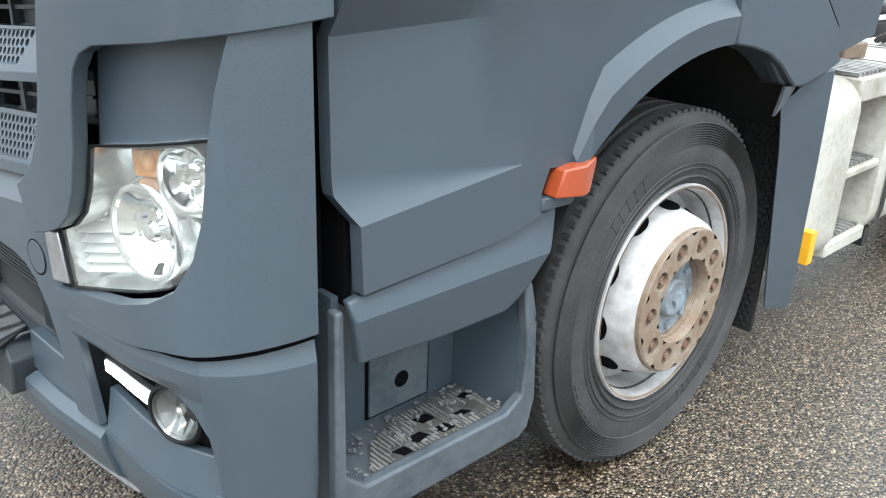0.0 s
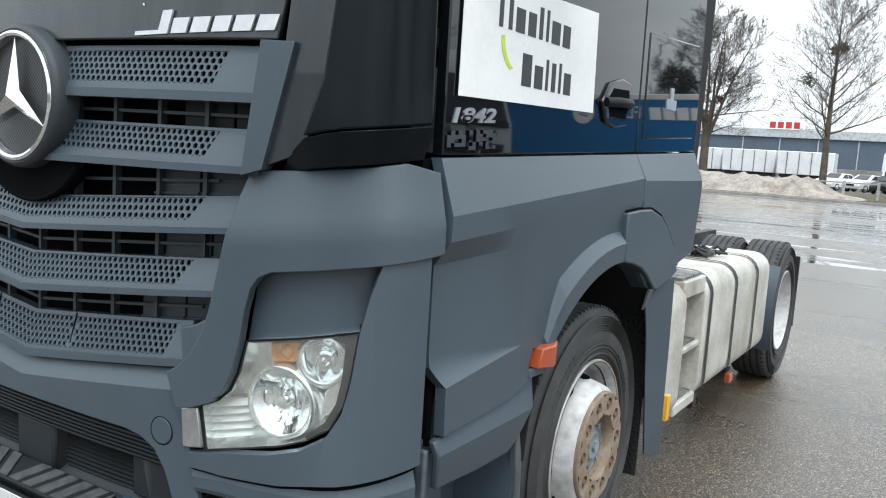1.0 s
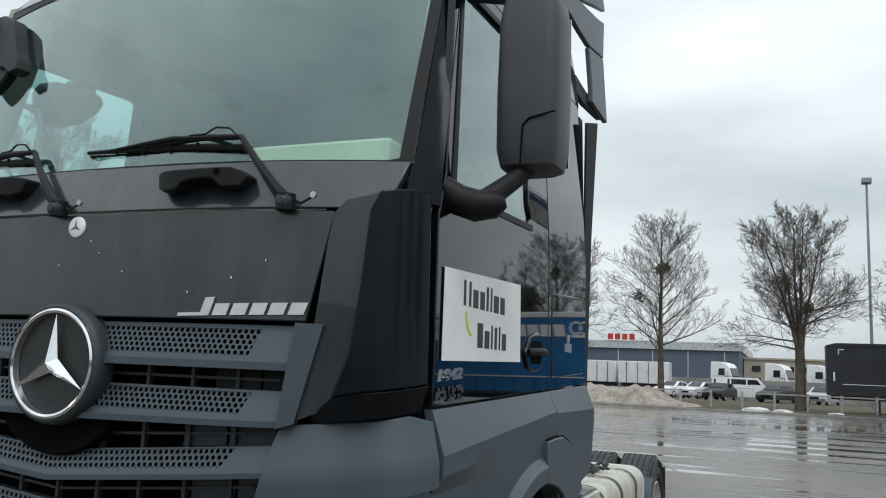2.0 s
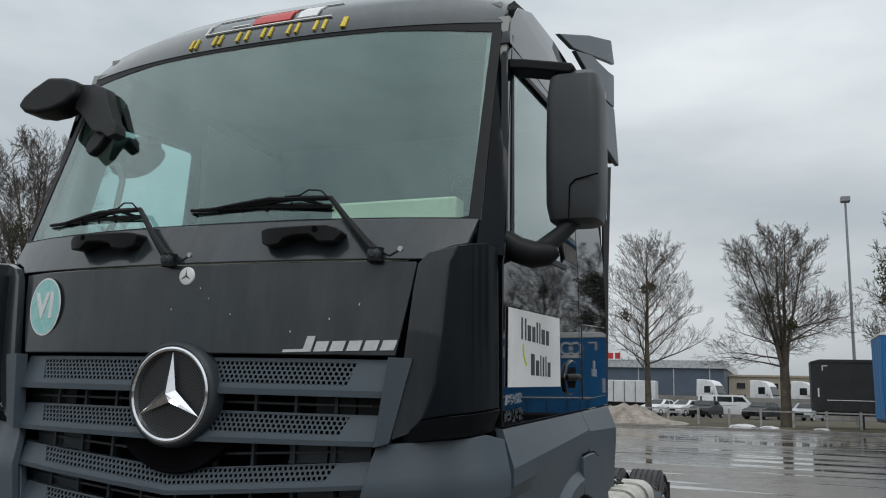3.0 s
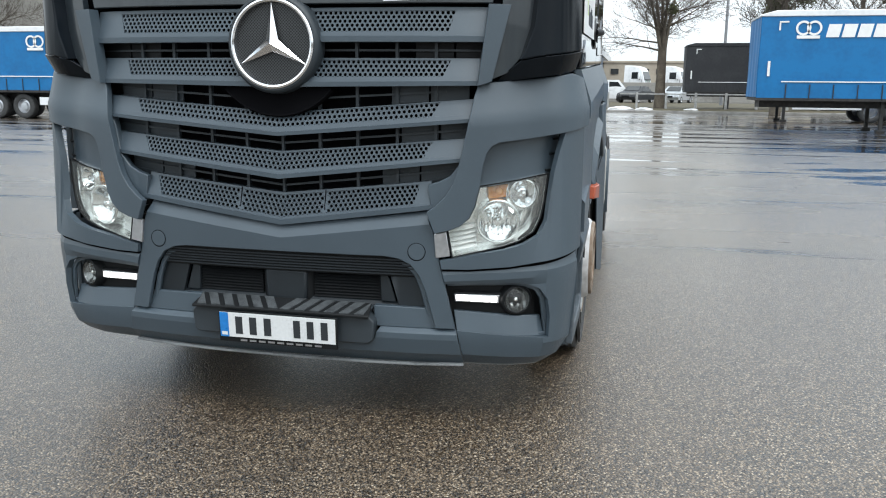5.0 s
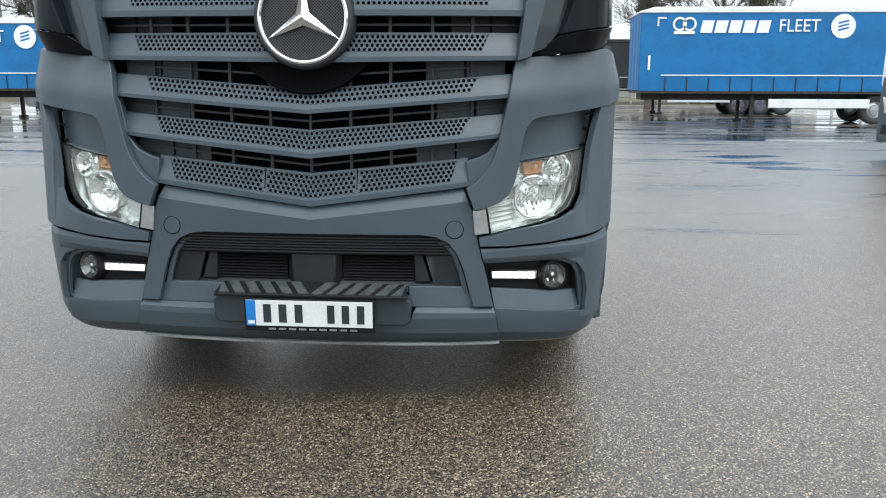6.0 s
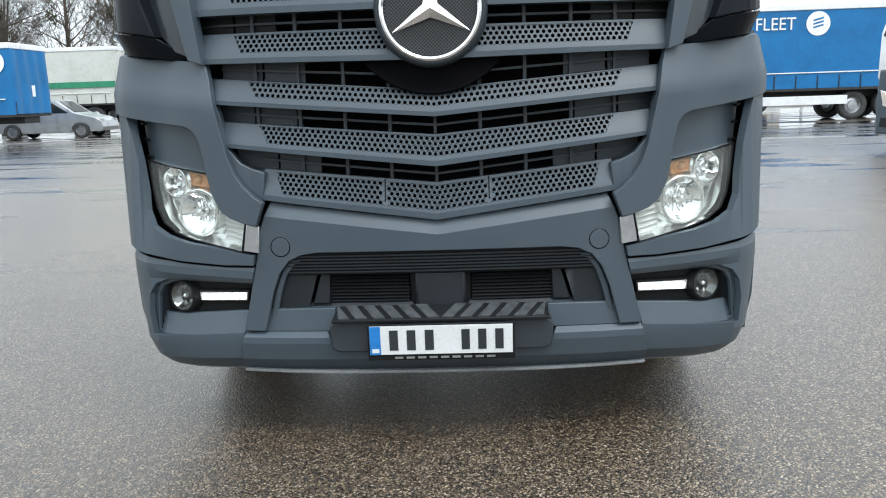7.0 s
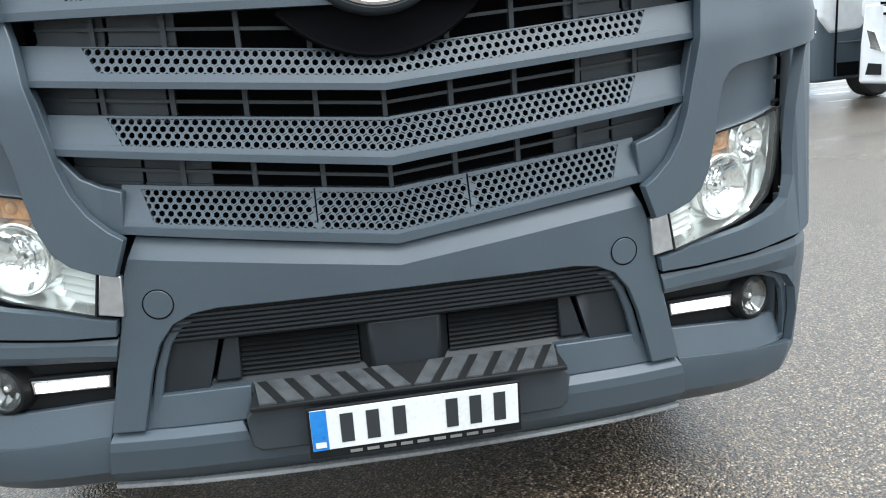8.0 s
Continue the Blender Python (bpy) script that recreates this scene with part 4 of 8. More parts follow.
# hood flap and its sticker, emblem and lettering shapes
HOOD_D = lambda y, z: -0.056 - max(0.0, z - 1.9) * 0.06
part("hood_flap", nose_panel([(-0.885, 1.748), (0.885, 1.748), (0.935, 2.0), (0.948, 2.088), (-0.948, 2.088), (-0.935, 2.0)], HOOD_D, 0.02), PAINT_DUSTY, truck, "dusty black service flap", 0.004)
half("hood_gap", [(0.86, 1.745), (0.99, 1.745), (1.03, 2.14), (0.92, 2.14)], -0.10, VOID, 0.01, bevel=0)
def cowl(u, z, back):
    """Leans from the hood's upper edge back to the foot of the windscreen."""
    k = (z - 2.094) / 0.168
    foot, top = 0.066 + 0.135 * (abs(u) / 1.12) ** 2.6, 0.138 + 0.155 * (abs(u) / 1.12) ** 2.4
    return Vector((foot + (top - foot) * k + (0.03 if back else 0.0), u, z))


part("wiper_panel", prism([(-0.955, 2.094), (0.955, 2.094), (0.99, 2.125), (1.05, 2.148), (1.095, 2.158), (1.112, 2.262), (-1.112, 2.262), (-1.095, 2.158), (-1.05, 2.148), (-0.99, 2.125)], cowl, us=span(-1.05, 1.05, 0.07)), PAINT_DUSTY, truck, "", 0.004, smooth=20.0)
sticker = disc(bmesh.new(), 0.115, 40, on_nose(1, 0.765, 1.940, HOOD_D(0, 1.94) + 0.0015) @ Matrix.Diagonal((0.88, 1, 1, 1)), 0.001)
part("sticker_rim", disc(bmesh.new(), 0.122, 40, on_nose(1, 0.765, 1.940, HOOD_D(0, 1.94) + 0.0008) @ Matrix.Diagonal((0.89, 1, 1, 1)), 0.001), WHITE_SIGN, truck)
st = part("emission_sticker", sticker, TEAL, truck, "round pale teal emission sticker")
mk = on_nose(1, 0.765, 1.940, HOOD_D(0, 1.94) + 0.003)
part("sticker_numeral", text_mesh("VI", 0.15, mk @ Matrix.Diagonal((-1, 1, 1, 1)), 0.0012, 0.004), WHITE_SIGN, st)
em = on_nose(1, 0.0, 2.045, HOOD_D(0, 2.045) + 0.002)
emb = part("round_emblem", lathe(bmesh.new(), [(0.001, 0.004), (0.03, 0.004), (0.034, 0.002), (0.036, -0.004)], 32, em), WHITE_SIGN, truck, "small round pale emblem")
sm = bmesh.new()
for k in range(3):
    a = radians(90 + 120 * k)
    sm.faces.new([sm.verts.new(em @ Vector((r * math.cos(a + o), r * math.sin(a + o), 0.0055))) for r, o in ((0.004, -1.05), (0.028, 0), (0.004, 1.05))])
part("emblem_star", sm, INK, emb)
# the model name stands as slanted chrome blocks
name_badge = empty("name_badge", parent=truck)
name_badge["label"] = "slanted chrome name badge in plain blocks"
def name_place(u, v, back):
    y = -0.500 - u - v * 0.35
    return nose(-s_of(-y), 1.757 + v + u * 0.03, HOOD_D(0, 1.76) + (0.0 if back else 0.006))
def slab(u0, u1, v0, v1):
    bm = bmesh.new()
    ribbon = [(u0, v0), (u1, v0), (u1, v1), (u0, v1)]
    v = [bm.verts.new(name_place(p, q, b)) for b in (False, True) for p, q in ribbon]
    for f in ((0, 1, 2, 3), (7, 6, 5, 4), (0, 4, 5, 1), (1, 5, 6, 2), (2, 6, 7, 3), (3, 7, 4, 0)):
        bm.faces.new([v[i] for i in f])
    part("letter_block", bm, SATIN, name_badge)
slab(-0.050, 0.030, 0.0, 0.010)
slab(0.030, 0.064, 0.0, 0.056)
for k in range(5):
    a = 0.076 + 0.063 * k
    slab(a, a + 0.050, 0.0, 0.036)

# stone chips in the service flap
chips = random.Random(9)
for k in range(7):
    y, z, h = chips.uniform(-0.75, 0.4), chips.uniform(1.80, 2.05), chips.uniform(0.003, 0.009)
    dy = chips.uniform(-0.003, 0.003)
    part("stone_chip", nose_panel([(y - 0.0016, z), (y + 0.0016, z), (y + dy + 0.0016, z + h), (y + dy - 0.0016, z + h)], HOOD_D(0, z) + 0.0012, 0.002), WHITE_SIGN, truck)

# air deflectors at the cab corners
def corner_d(y, z):
    return float(np.interp(y, [0.90, 1.05, 1.12, 1.20], [-0.014, 0.038, 0.036, 0.004])) - 0.02 * max(0.0, (z - 1.46) / 0.7)


DEFL = [(0.884, 1.452), (0.960, 1.460), (1.08, 1.476), (1.2149, 1.50), (1.2151, 1.60), (1.2151, 2.158), (1.17, 2.158), (1.08, 2.140), (1.01, 2.115), (0.972, 2.068), (0.955, 1.98), (0.925, 1.70)]
FIN = [(0.985, 1.534), (1.06, 1.550), (1.2149, 1.578), (1.2151, 1.60), (1.2151, 2.158), (1.17, 2.158), (1.085, 2.138), (1.062, 2.08), (1.046, 1.85), (1.026, 1.66), (0.992, 1.555)]
STRIP = [(0.884, 1.462), (0.938, 1.484), (1.000, 1.555), (1.034, 1.66), (1.054, 1.85), (1.070, 2.08), (1.092, 2.144), (0.990, 2.114), (0.955, 2.072), (0.941, 1.98), (0.913, 1.70)]
for sg in (-1, 1):
    dfl = part("corner_deflector", nose_panel(FIN, lambda y, z: corner_d(y, z), 0.06, side=sg), PAINT_DULL, truck, "black corner air deflector", 0.012, segments=3)
    # black sheet in place of the shaded hollow behind the deflector
    part("deflector_shade_sheet", nose_panel(DEFL, lambda y, z: -0.085, 0.01, side=sg), VOID, dfl)
    part("deflector_strip", nose_panel(STRIP, lambda y, z: -0.030, 0.03, side=sg), PAINT_DUSTY, dfl, "", 0.008, segments=3)
    part("deflector_sill", nose_panel([(0.90, 1.448), (1.08, 1.474), (1.2149, 1.496), (1.2151, 1.575), (1.06, 1.547), (0.985, 1.531), (0.93, 1.486)], lambda y, z: corner_d(y, z) + 0.003 - 0.55 * max(0.0, 1.555 - z), 0.02, side=sg), PAINT_DULL, dfl, "", 0.004)

# cab shell: side walls, pillars, roof and back
def cab_y(z):
    return float(np.interp(z, [1.5, 2.2, 3.1, 3.35, 3.6], [1.198, 1.192, 1.135, 1.105, 1.045]))


def side_place(sg, thick=0.03, off=0.0):
    return lambda x, z, back: Vector((x, sg * (cab_y(z) + off - (thick if back else 0)), z))


SILL_Z = lambda x: 1.498 + 0.035 * x
for sg in (-1, 1):
    p = side_place(sg)
    wx = 0.10 if sg > 0 else 0.0
    door = part("door", prism([(0.345, SILL_Z(0.345)), (1.64, SILL_Z(1.64)), (1.64, 2.30), (1.36 + wx, 2.28), (1.30 + wx, 2.245), (0.50, 2.205), (0.455, 2.24), (0.585, 2.945), (0.62, 2.985), (1.28 + wx, 3.03), (1.33 + wx, 3.0), (1.33 + wx, 2.33), (1.36 + wx, 2.28), (1.64, 2.30), (1.64, 3.12), (0.60, 3.06), (0.53, 3.0), (0.40, 2.25), (0.345, 2.1)],
                p, vs=span(1.5, 3.2, 0.15)), PAINT, truck, "black cab door", 0.004)
    part("door_window", prism([(0.445, 2.20), (1.36 + wx, 2.24), (1.36 + wx, 3.03), (0.60, 2.99)], side_place(sg, 0.004, -0.012), vs=(2.5, 2.8)), SCREEN, door, "green tinted side window").visible_shadow = False
    part("window_seal", prism([(0.43, 2.185), (1.37 + wx, 2.225), (1.37 + wx, 2.25), (0.475, 2.212), (0.605, 2.975), (1.35 + wx, 3.02), (1.35 + wx, 3.045), (0.585, 2.995)], side_place(sg, 0.01, 0.004), vs=(2.5, 2.8)), BLACK, door)
    # recess grip and handle
    hx, hz = 1.42, 1.715
    def grip_place(x, z, back):
        return Vector((x, sg * (cab_y(z) + (-0.004 if back else 0.012)), z))
    part("handle_bezel", prism([(hx - 0.15, hz - 0.005), (hx - 0.11, hz - 0.07), (hx - 0.02, hz - 0.085), (hx + 0.09, hz - 0.07), (hx + 0.12, hz), (hx + 0.11, hz + 0.075), (hx + 0.02, hz + 0.085), (hx - 0.09, hz + 0.06)], grip_place), PAINT, door, "", 0.006)
    part("handle_cup", prism([(hx - 0.11, hz), (hx - 0.08, hz - 0.05), (hx + 0.06, hz - 0.05), (hx + 0.09, hz + 0.0), (hx + 0.08, hz + 0.05), (hx - 0.06, hz + 0.045)], lambda x, z, back: Vector((x, sg * (cab_y(z) + (0.0 if back else 0.0135)), z))), VOID, door)
    hb = bmesh.new()
    tube(hb, [(hx - 0.12, sg * 1.205, hz - 0.005), (hx - 0.05, sg * 1.228, hz), (hx + 0.04, sg * 1.23, hz + 0.002), (hx + 0.10, sg * 1.205, hz + 0.004)], 0.017, 10)
    part("handle", hb, BLACK, door)
    part("cab_side", prism([(1.65, SILL_Z(1.65)), (2.40, SILL_Z(2.4)), (2.40, 3.12), (1.65, 3.12)], p, vs=span(1.5, 3.12, 0.15)), PAINT, truck, "black rear cab side", 0.004)
    lk = part("locker_flap", prism([(1.70, 1.605), (2.34, 1.635), (2.34, 2.03), (1.70, 1.995)], side_place(sg, 0.02, 0.004), vs=(1.8,)), PAINT, truck, "", 0.006)
    part("flap_latch", prism([(1.94, 1.735), (2.06, 1.735), (2.06, 1.775), (2.02, 1.775), (2.02, 1.82), (1.98, 1.82), (1.98, 1.775), (1.94, 1.775)], side_place(sg, 0.004, 0.008)), SILVER, lk)
    # a-pillar between screen and door
    pil = bmesh.new()
    rows = []
    for z in [2.13, 2.20, 2.27] + span(2.27, 3.12, 0.08) + [3.12]:
        k = (z - 2.276) / 0.82
        xs = 0.303 + 0.277 * k
        ys = 1.113 - 0.021 * k
        xd = 0.352 + (0.60 - 0.352) * max(0.0, (z - 2.2)) / 0.86
        rows.append([pil.verts.new((xs, sg * ys, z)), pil.verts.new((xs + 0.05, sg * (ys + 0.045), z)), pil.verts.new((xd, sg * (cab_y(z) + 0.002), z)), pil.verts.new((xd + 0.02, sg * (cab_y(z) - 0.06), z)), pil.verts.new((xs + 0.03, sg * (ys - 0.03), z))])
    for a, b in zip(rows, rows[1:]):
        for i in range(5):
            pil.faces.new((a[i], a[(i + 1) % 5], b[(i + 1) % 5], b[i]))
    part("screen_pillar", pil, PAINT_DULL, truck, "")

# windscreen
def screen_d(z, y):
    k = (z - 2.276) / 0.82
    return 0.148 + 0.277 * k + 0.155 * (min(abs(y), 1.2) / 1.12) ** 2.4


def screen_place(u, z, back):
    return Vector((screen_d(z, u) + (0.006 if back else 0), u, z))


part("windscreen", prism([(-1.12, 2.255), (1.12, 2.255), (1.095, 3.12), (0.6, 3.17), (-0.6, 3.17), (-1.095, 3.12)], screen_place, us=span(-1.12, 1.12, 0.1), vs=span(2.255, 3.17, 0.2)), SCREEN, truck, "raked green tinted windscreen").visible_shadow = False
part("screen_band", prism([(-1.12, 2.255), (1.12, 2.255), (1.115, 2.282), (1.04, 2.266), (-1.04, 2.266), (-1.115, 2.282)], lambda u, z, back: screen_place(u, z, back) - Vector((0.003, 0, 0)), us=span(-1.12, 1.12, 0.1)), BLACK, truck, "", 0)
part("screen_band", prism([(-1.095, 3.12), (-0.6, 3.15), (0.6, 3.15), (1.095, 3.12), (1.09, 3.19), (-1.09, 3.19)], lambda u, z, back: screen_place(u, z, back) - Vector((0.003, 0, 0)), us=span(-1.12, 1.12, 0.1)), BLACK, truck, "", 0)
for sg in (-1, 1):
    part("screen_band", prism([(1.075, 2.27), (1.118, 2.27), (1.098, 3.13), (1.06, 3.13)], lambda u, z, back: (lambda q: Vector((q.x - 0.003, sg * u, z)))(screen_place(u, z, back)), vs=span(2.27, 3.13, 0.2)), BLACK, truck, "", 0)
# roof, front brow and back wall
roof = bmesh.new()
prof = [(0.0, 3.17), (0.02, 3.22), (0.09, 3.33), (0.25, 3.46), (0.55, 3.58), (1.0, 3.66), (1.74, 3.70)]
grid = []
for k in range(-12, 13):
    u = k / 12
    line = []
    for dx, z in prof:
        yy = u * (1.100 - 0.065 * max(0.0, (z - 3.17) / 0.43) ** 2)
        edge = abs(u) ** 6
        zz = z - edge * 0.10 * max(0.0, (z - 3.17) / 0.43)
        line.append(roof.verts.new((screen_d(3.17, yy) - 0.006 + dx * (2.0 / 1.9), yy, zz)))
    grid.append(line)
for a, b in zip(grid, grid[1:]):
    for i in range(len(prof) - 1):
        roof.faces.new((a[i], a[i + 1], b[i + 1], b[i]))
part("roof", roof, PAINT_DUSTY, truck, "black cab roof with a rounded brow")
for sg in (-1, 1):
    part("roof_side", prism([(0.56, 3.06), (2.40, 3.10), (2.40, 3.56), (1.6, 3.52), (1.1, 3.45), (0.80, 3.33), (0.60, 3.17)], lambda x, z, back: Vector((x, sg * (cab_y(z) - (0.05 if back else -0.002)), z)), vs=(3.2, 3.3, 3.4, 3.5)), PAINT, truck, "", 0.004)
    # air fairing in three overlapping leaves behind the cab, each flaring outward to the rear
    leaf_y = lambda x, z: 1.045 + 0.135 * max(0.0, min(1.0, (x - 1.82) / 0.95)) + 0.05 * max(0.0, 3.7 - z)
    def leaf(x, z, back):
        return Vector((x, sg * (leaf_y(x, z) - (0.03 if back else 0.0)), z))
    part("roof_leaf", prism([(1.82, 3.66), (2.33, 3.86), (2.76, 4.00), (2.87, 3.87), (2.67, 3.815), (2.05, 3.66)], leaf, us=span(1.82, 2.87, 0.2)), GREY, truck, "grey roof fairing leaf", 0.006)
    part("side_fairing", prism([(2.08, 3.66), (2.37, 3.745), (2.69, 3.755), (2.85, 3.785), (2.80, 3.535), (2.55, 3.523), (2.40, 3.56)], leaf, us=span(2.08, 2.85, 0.2)), GREY, truck, "grey side air fairing", 0.006)
    part("lower_fairing", prism([(2.55, 3.515), (2.80, 3.530), (2.84, 3.14), (2.56, 3.19), (2.575, 3.26)], leaf), GREY, truck, "", 0.006)
    part("fairing_bracket", prism([(2.40, 3.30), (2.52, 3.26), (2.80, 3.20), (2.80, 3.15), (2.52, 3.16), (2.40, 3.20)], lambda x, z, back: leaf(x, z, back) - Vector((0, sg * 0.03, 0))), FRAME, truck, "", 0.004)
    part("rear_gap_seal", prism([(2.42, 1.25), (2.50, 1.25), (2.58, 2.40), (2.70, 3.10), (2.42, 3.02)], lambda x, z, back: Vector((x, sg * (1.180 - (0.012 if back else 0)), z)), vs=(2.0, 2.6)), FLAP, truck, "black rubber seal behind the cab")
    part("rear_seal", prism([(2.40, 1.20), (2.44, 1.20), (2.47, 3.05), (2.40, 3.05)], lambda x, z, back: Vector((x, sg * (cab_y(max(z, 1.5)) + 0.004 - (0.06 if back else 0)), z))), BLACK, truck)
part("cab_back", boxed(2.36, 2.40, -1.06, 1.06, 1.15, 3.62), PAINT_DUSTY, truck)
part("cab_floor", boxed(0.35, 2.38, -1.16, 1.16, 1.40, 1.46), FRAME, truck)
for sg in (-1, 1):
    tr_ = bmesh.new()
    prism([(0.38, 2.20), (0.52, 2.20), (0.78, 3.20), (0.60, 3.20)], lambda x, z, back: Vector((x, sg * (1.035 if back else 1.125), z)), bm=tr_)
    part("pillar_trim", tr_, TRIM_DARK, truck)
    part("curtain_roll", boxed(1.48, 2.30, *sorted((sg * 1.06, sg * 1.10)), 1.95, 3.2), TRIM_DARK, truck, "", 0.01)
part("pillar_handle", tube(bmesh.new(), [(0.70, 1.06, 2.36), (0.70, 1.00, 2.42), (0.73, 0.99, 2.66), (0.72, 1.02, 2.74), (0.66, 1.07, 2.76)], 0.016, 8), TRIM_DARK, truck)
part("headliner", boxed(0.66, 2.36, -1.07, 1.07, 3.27, 3.30), TRIM_DARK, truck)
part("back_lining", boxed(2.31, 2.345, -1.10, 1.10, 1.5, 3.27), TRIM_DARK, truck)

# lower side panels: shoulder, door apron and sill with the wheel arch cut out
def lower_y(x, z):
    """Half-width of the lower side against height."""
    rise = 0.085 * max(0.0, min(1.0, (x - 0.33) / 1.2))
    sh, lo = 1.372 + rise, 1.312 + rise * 0.85
    fold_hi, fold_lo = 1.040 - 0.107 * (x - 0.33), 0.952 + 0.0977 * (x - 0.33)
    k = max(0.0, min(1.0, (0.76 - x) / 0.43))
    y = 1.215
    if z > sh:
        y = 1.248 - (z - sh) * (0.048 / max(0.02, SILL_Z(x) - sh))
    elif z > lo:
        y = 1.248
    elif z > lo - 0.06:
        y = 1.248 - (lo - z) / 0.06 * (0.030 * k + 0.014)
    elif z > fold_hi or fold_hi <= fold_lo:
        y = 1.234 - 0.030 * k
    elif z > fold_lo:
        y = 1.234 - 0.030 * k + 0.034 * k * ((fold_hi - z) / (fold_hi - fold_lo)) ** 2
    else:
        y = 1.234 + 0.004 * k
    return y


def arch_in(x):
    """Height of the wheel arch's edge."""
    dx = x - 1.46
    return 0.385 + math.sqrt(0.79 ** 2 - dx * dx) - (0.0 if dx < 0 else 0.62 * dx * dx)


def arch_out(x):
    dx = x - 1.46
    return 0.262 + math.sqrt(1.017 ** 2 - dx * dx)


ARCH = [(x, arch_in(x) + 0.02) for x in np.linspace(0.92, 1.46, 10)]
for sg in (-1, 1):
    place = lambda x, z, back: Vector((x, sg * (lower_y(x, z) - (0.03 if back else 0)), z))
    apron = [(0.335, SILL_Z(0.335) - 0.006), (0.330, 1.38), (0.326, 1.30), (0.330, 1.005), (0.362, 0.955), (0.368, 0.833), (0.72, 0.851), (0.824, 0.878), (0.818, 0.922), (0.838, 0.972), (0.90, 0.968)] + ARCH + [(1.470, 1.185), (1.64, 1.165), (1.64, SILL_Z(1.64) - 0.006)]
    cuts = [((0.33, 1.372), (1.53, 1.457)), ((0.33, 1.312), (1.53, 1.384)), ((0.33, 1.252), (1.53, 1.324)), ((0.33, 1.040), (0.76, 0.994)), ((0.33, 1.018), (0.76, 0.994)), ((0.33, 0.996), (0.76, 0.994)), ((0.33, 0.974), (0.76, 0.994)), ((0.33, 0.952), (0.76, 0.994))]
    part("side_panel", prism(apron, place, us=span(0.34, 1.64, 0.08) + [0.76], lines=cuts), GREY, truck, "creased grey side panel", 0.005, smooth=19.0)
    rear = [(1.648, SILL_Z(1.65) - 0.006), (2.40, SILL_Z(2.4) - 0.006), (2.40, 1.14), (2.16, 1.10), (2.02, 1.055), (1.90, 1.03), (1.84, 1.035)] + [(x, arch_in(x) + 0.02) for x in np.linspace(1.80, 1.66, 5)]
    part("side_panel", prism(rear, place, us=span(1.65, 2.4, 0.08), lines=[((1.64, 1.457), (2.6, 1.457)), ((1.64, 1.384), (2.6, 1.384))]), GREY, truck, "", 0.005, smooth=9.0)
    # front piece of the flared arch: a sloping outer facet and an upright band
    fl_ = bmesh.new()
    rows = []
    for x in np.linspace(0.905, 1.464, 16):
        zi, zo = arch_in(x), arch_out(x) - 2.0 * max(0.0, 0.965 - x)
        zo = max(zi + 0.03, zo)
        fade = min(1.0, (x - 0.86) / 0.12)
        zm = zi + (zo - zi) * (0.62 if x < 1.5 else 0.62 - 0.5 * (x - 1.5))
        rows.append([fl_.verts.new((x, sg * yy, zz)) for yy, zz in ((1.10, zi + 0.012), (1.256, zi), (1.238 + 0.024 * fade, zm), (1.234, zo), (1.20, zo))])
    for a, b in zip(rows, rows[1:]):
        for i in range(4):
            fl_.faces.new((a[i], a[i + 1], b[i + 1], b[i]))
    fl_.faces.new(rows[0])
    fl_.faces.new(rows[-1])
    part("wheel_arch", fl_, GREY, truck, "grey flared wheel arch", 0.0, smooth=11.0)
    # rear piece of the arch: one flat plate that sweeps back over the step, with a dark joint round it
    sweep = [(1.475, 1.345), (1.60, 1.352), (1.73, 1.35), (1.85, 1.32), (1.93, 1.275), (2.06, 1.18), (2.115, 1.08)]
    plate = [(1.475, 1.172), (1.57, 1.158), (1.664, 1.135), (1.74, 1.10), (1.80, 1.06), (1.84, 1.035), (1.90, 1.034), (2.02, 1.056)]
    part("wheel_arch", prism(plate + sweep[::-1], lambda x, z, back: Vector((x, sg * (1.257 - (0.10 if back else 0)), z)), us=span(1.5, 2.1, 0.1)), GREY, truck, "grey flared wheel arch", 0.006)
    part("panel_gap", prism([(x, z + 0.004) for x, z in sweep] + [(x + 0.006, z + 0.008) for x, z in sweep[::-1]], lambda x, z, back: Vector((x, sg * (1.2505 - (0.02 if back else 0)), z))), VOID, truck, "", 0.0)
    # torn tongue of the rear arch piece
    part("torn_lip", prism([(1.79, 1.04), (1.86, 1.035), (1.835, 0.985), (1.805, 0.955), (1.80, 1.0)], lambda x, z, back: Vector((x, sg * (1.252 - (0.008 if back else 0) - 0.25 * (1.04 - z)), z))), GREY_WORN, truck, "torn plastic edge", 0.0)
    # sill panel over the step, then the step itself
    sill = [(0.345, 0.822), (0.37, 0.825), (0.72, 0.845), (0.82, 0.869), (0.905, 0.873), (0.87, 0.80), (0.823, 0.737), (0.785, 0.70), (0.751, 0.680), (0.583, 0.680), (0.371, 0.694), (0.352, 0.783)]
    part("sill_panel", prism(sill, lambda x, z, back: Vector((x, sg * (1.238 - max(0.0, z - 0.788) * 0.36 - max(0.0, 0.785 - z) * 0.16 - (0.02 if back else 0)), z)), us=span(0.345, 0.9, 0.1), lines=[((0.35, 0.786), (0.82, 0.789))]), GREY, truck, "", 0.005, smooth=9.0)
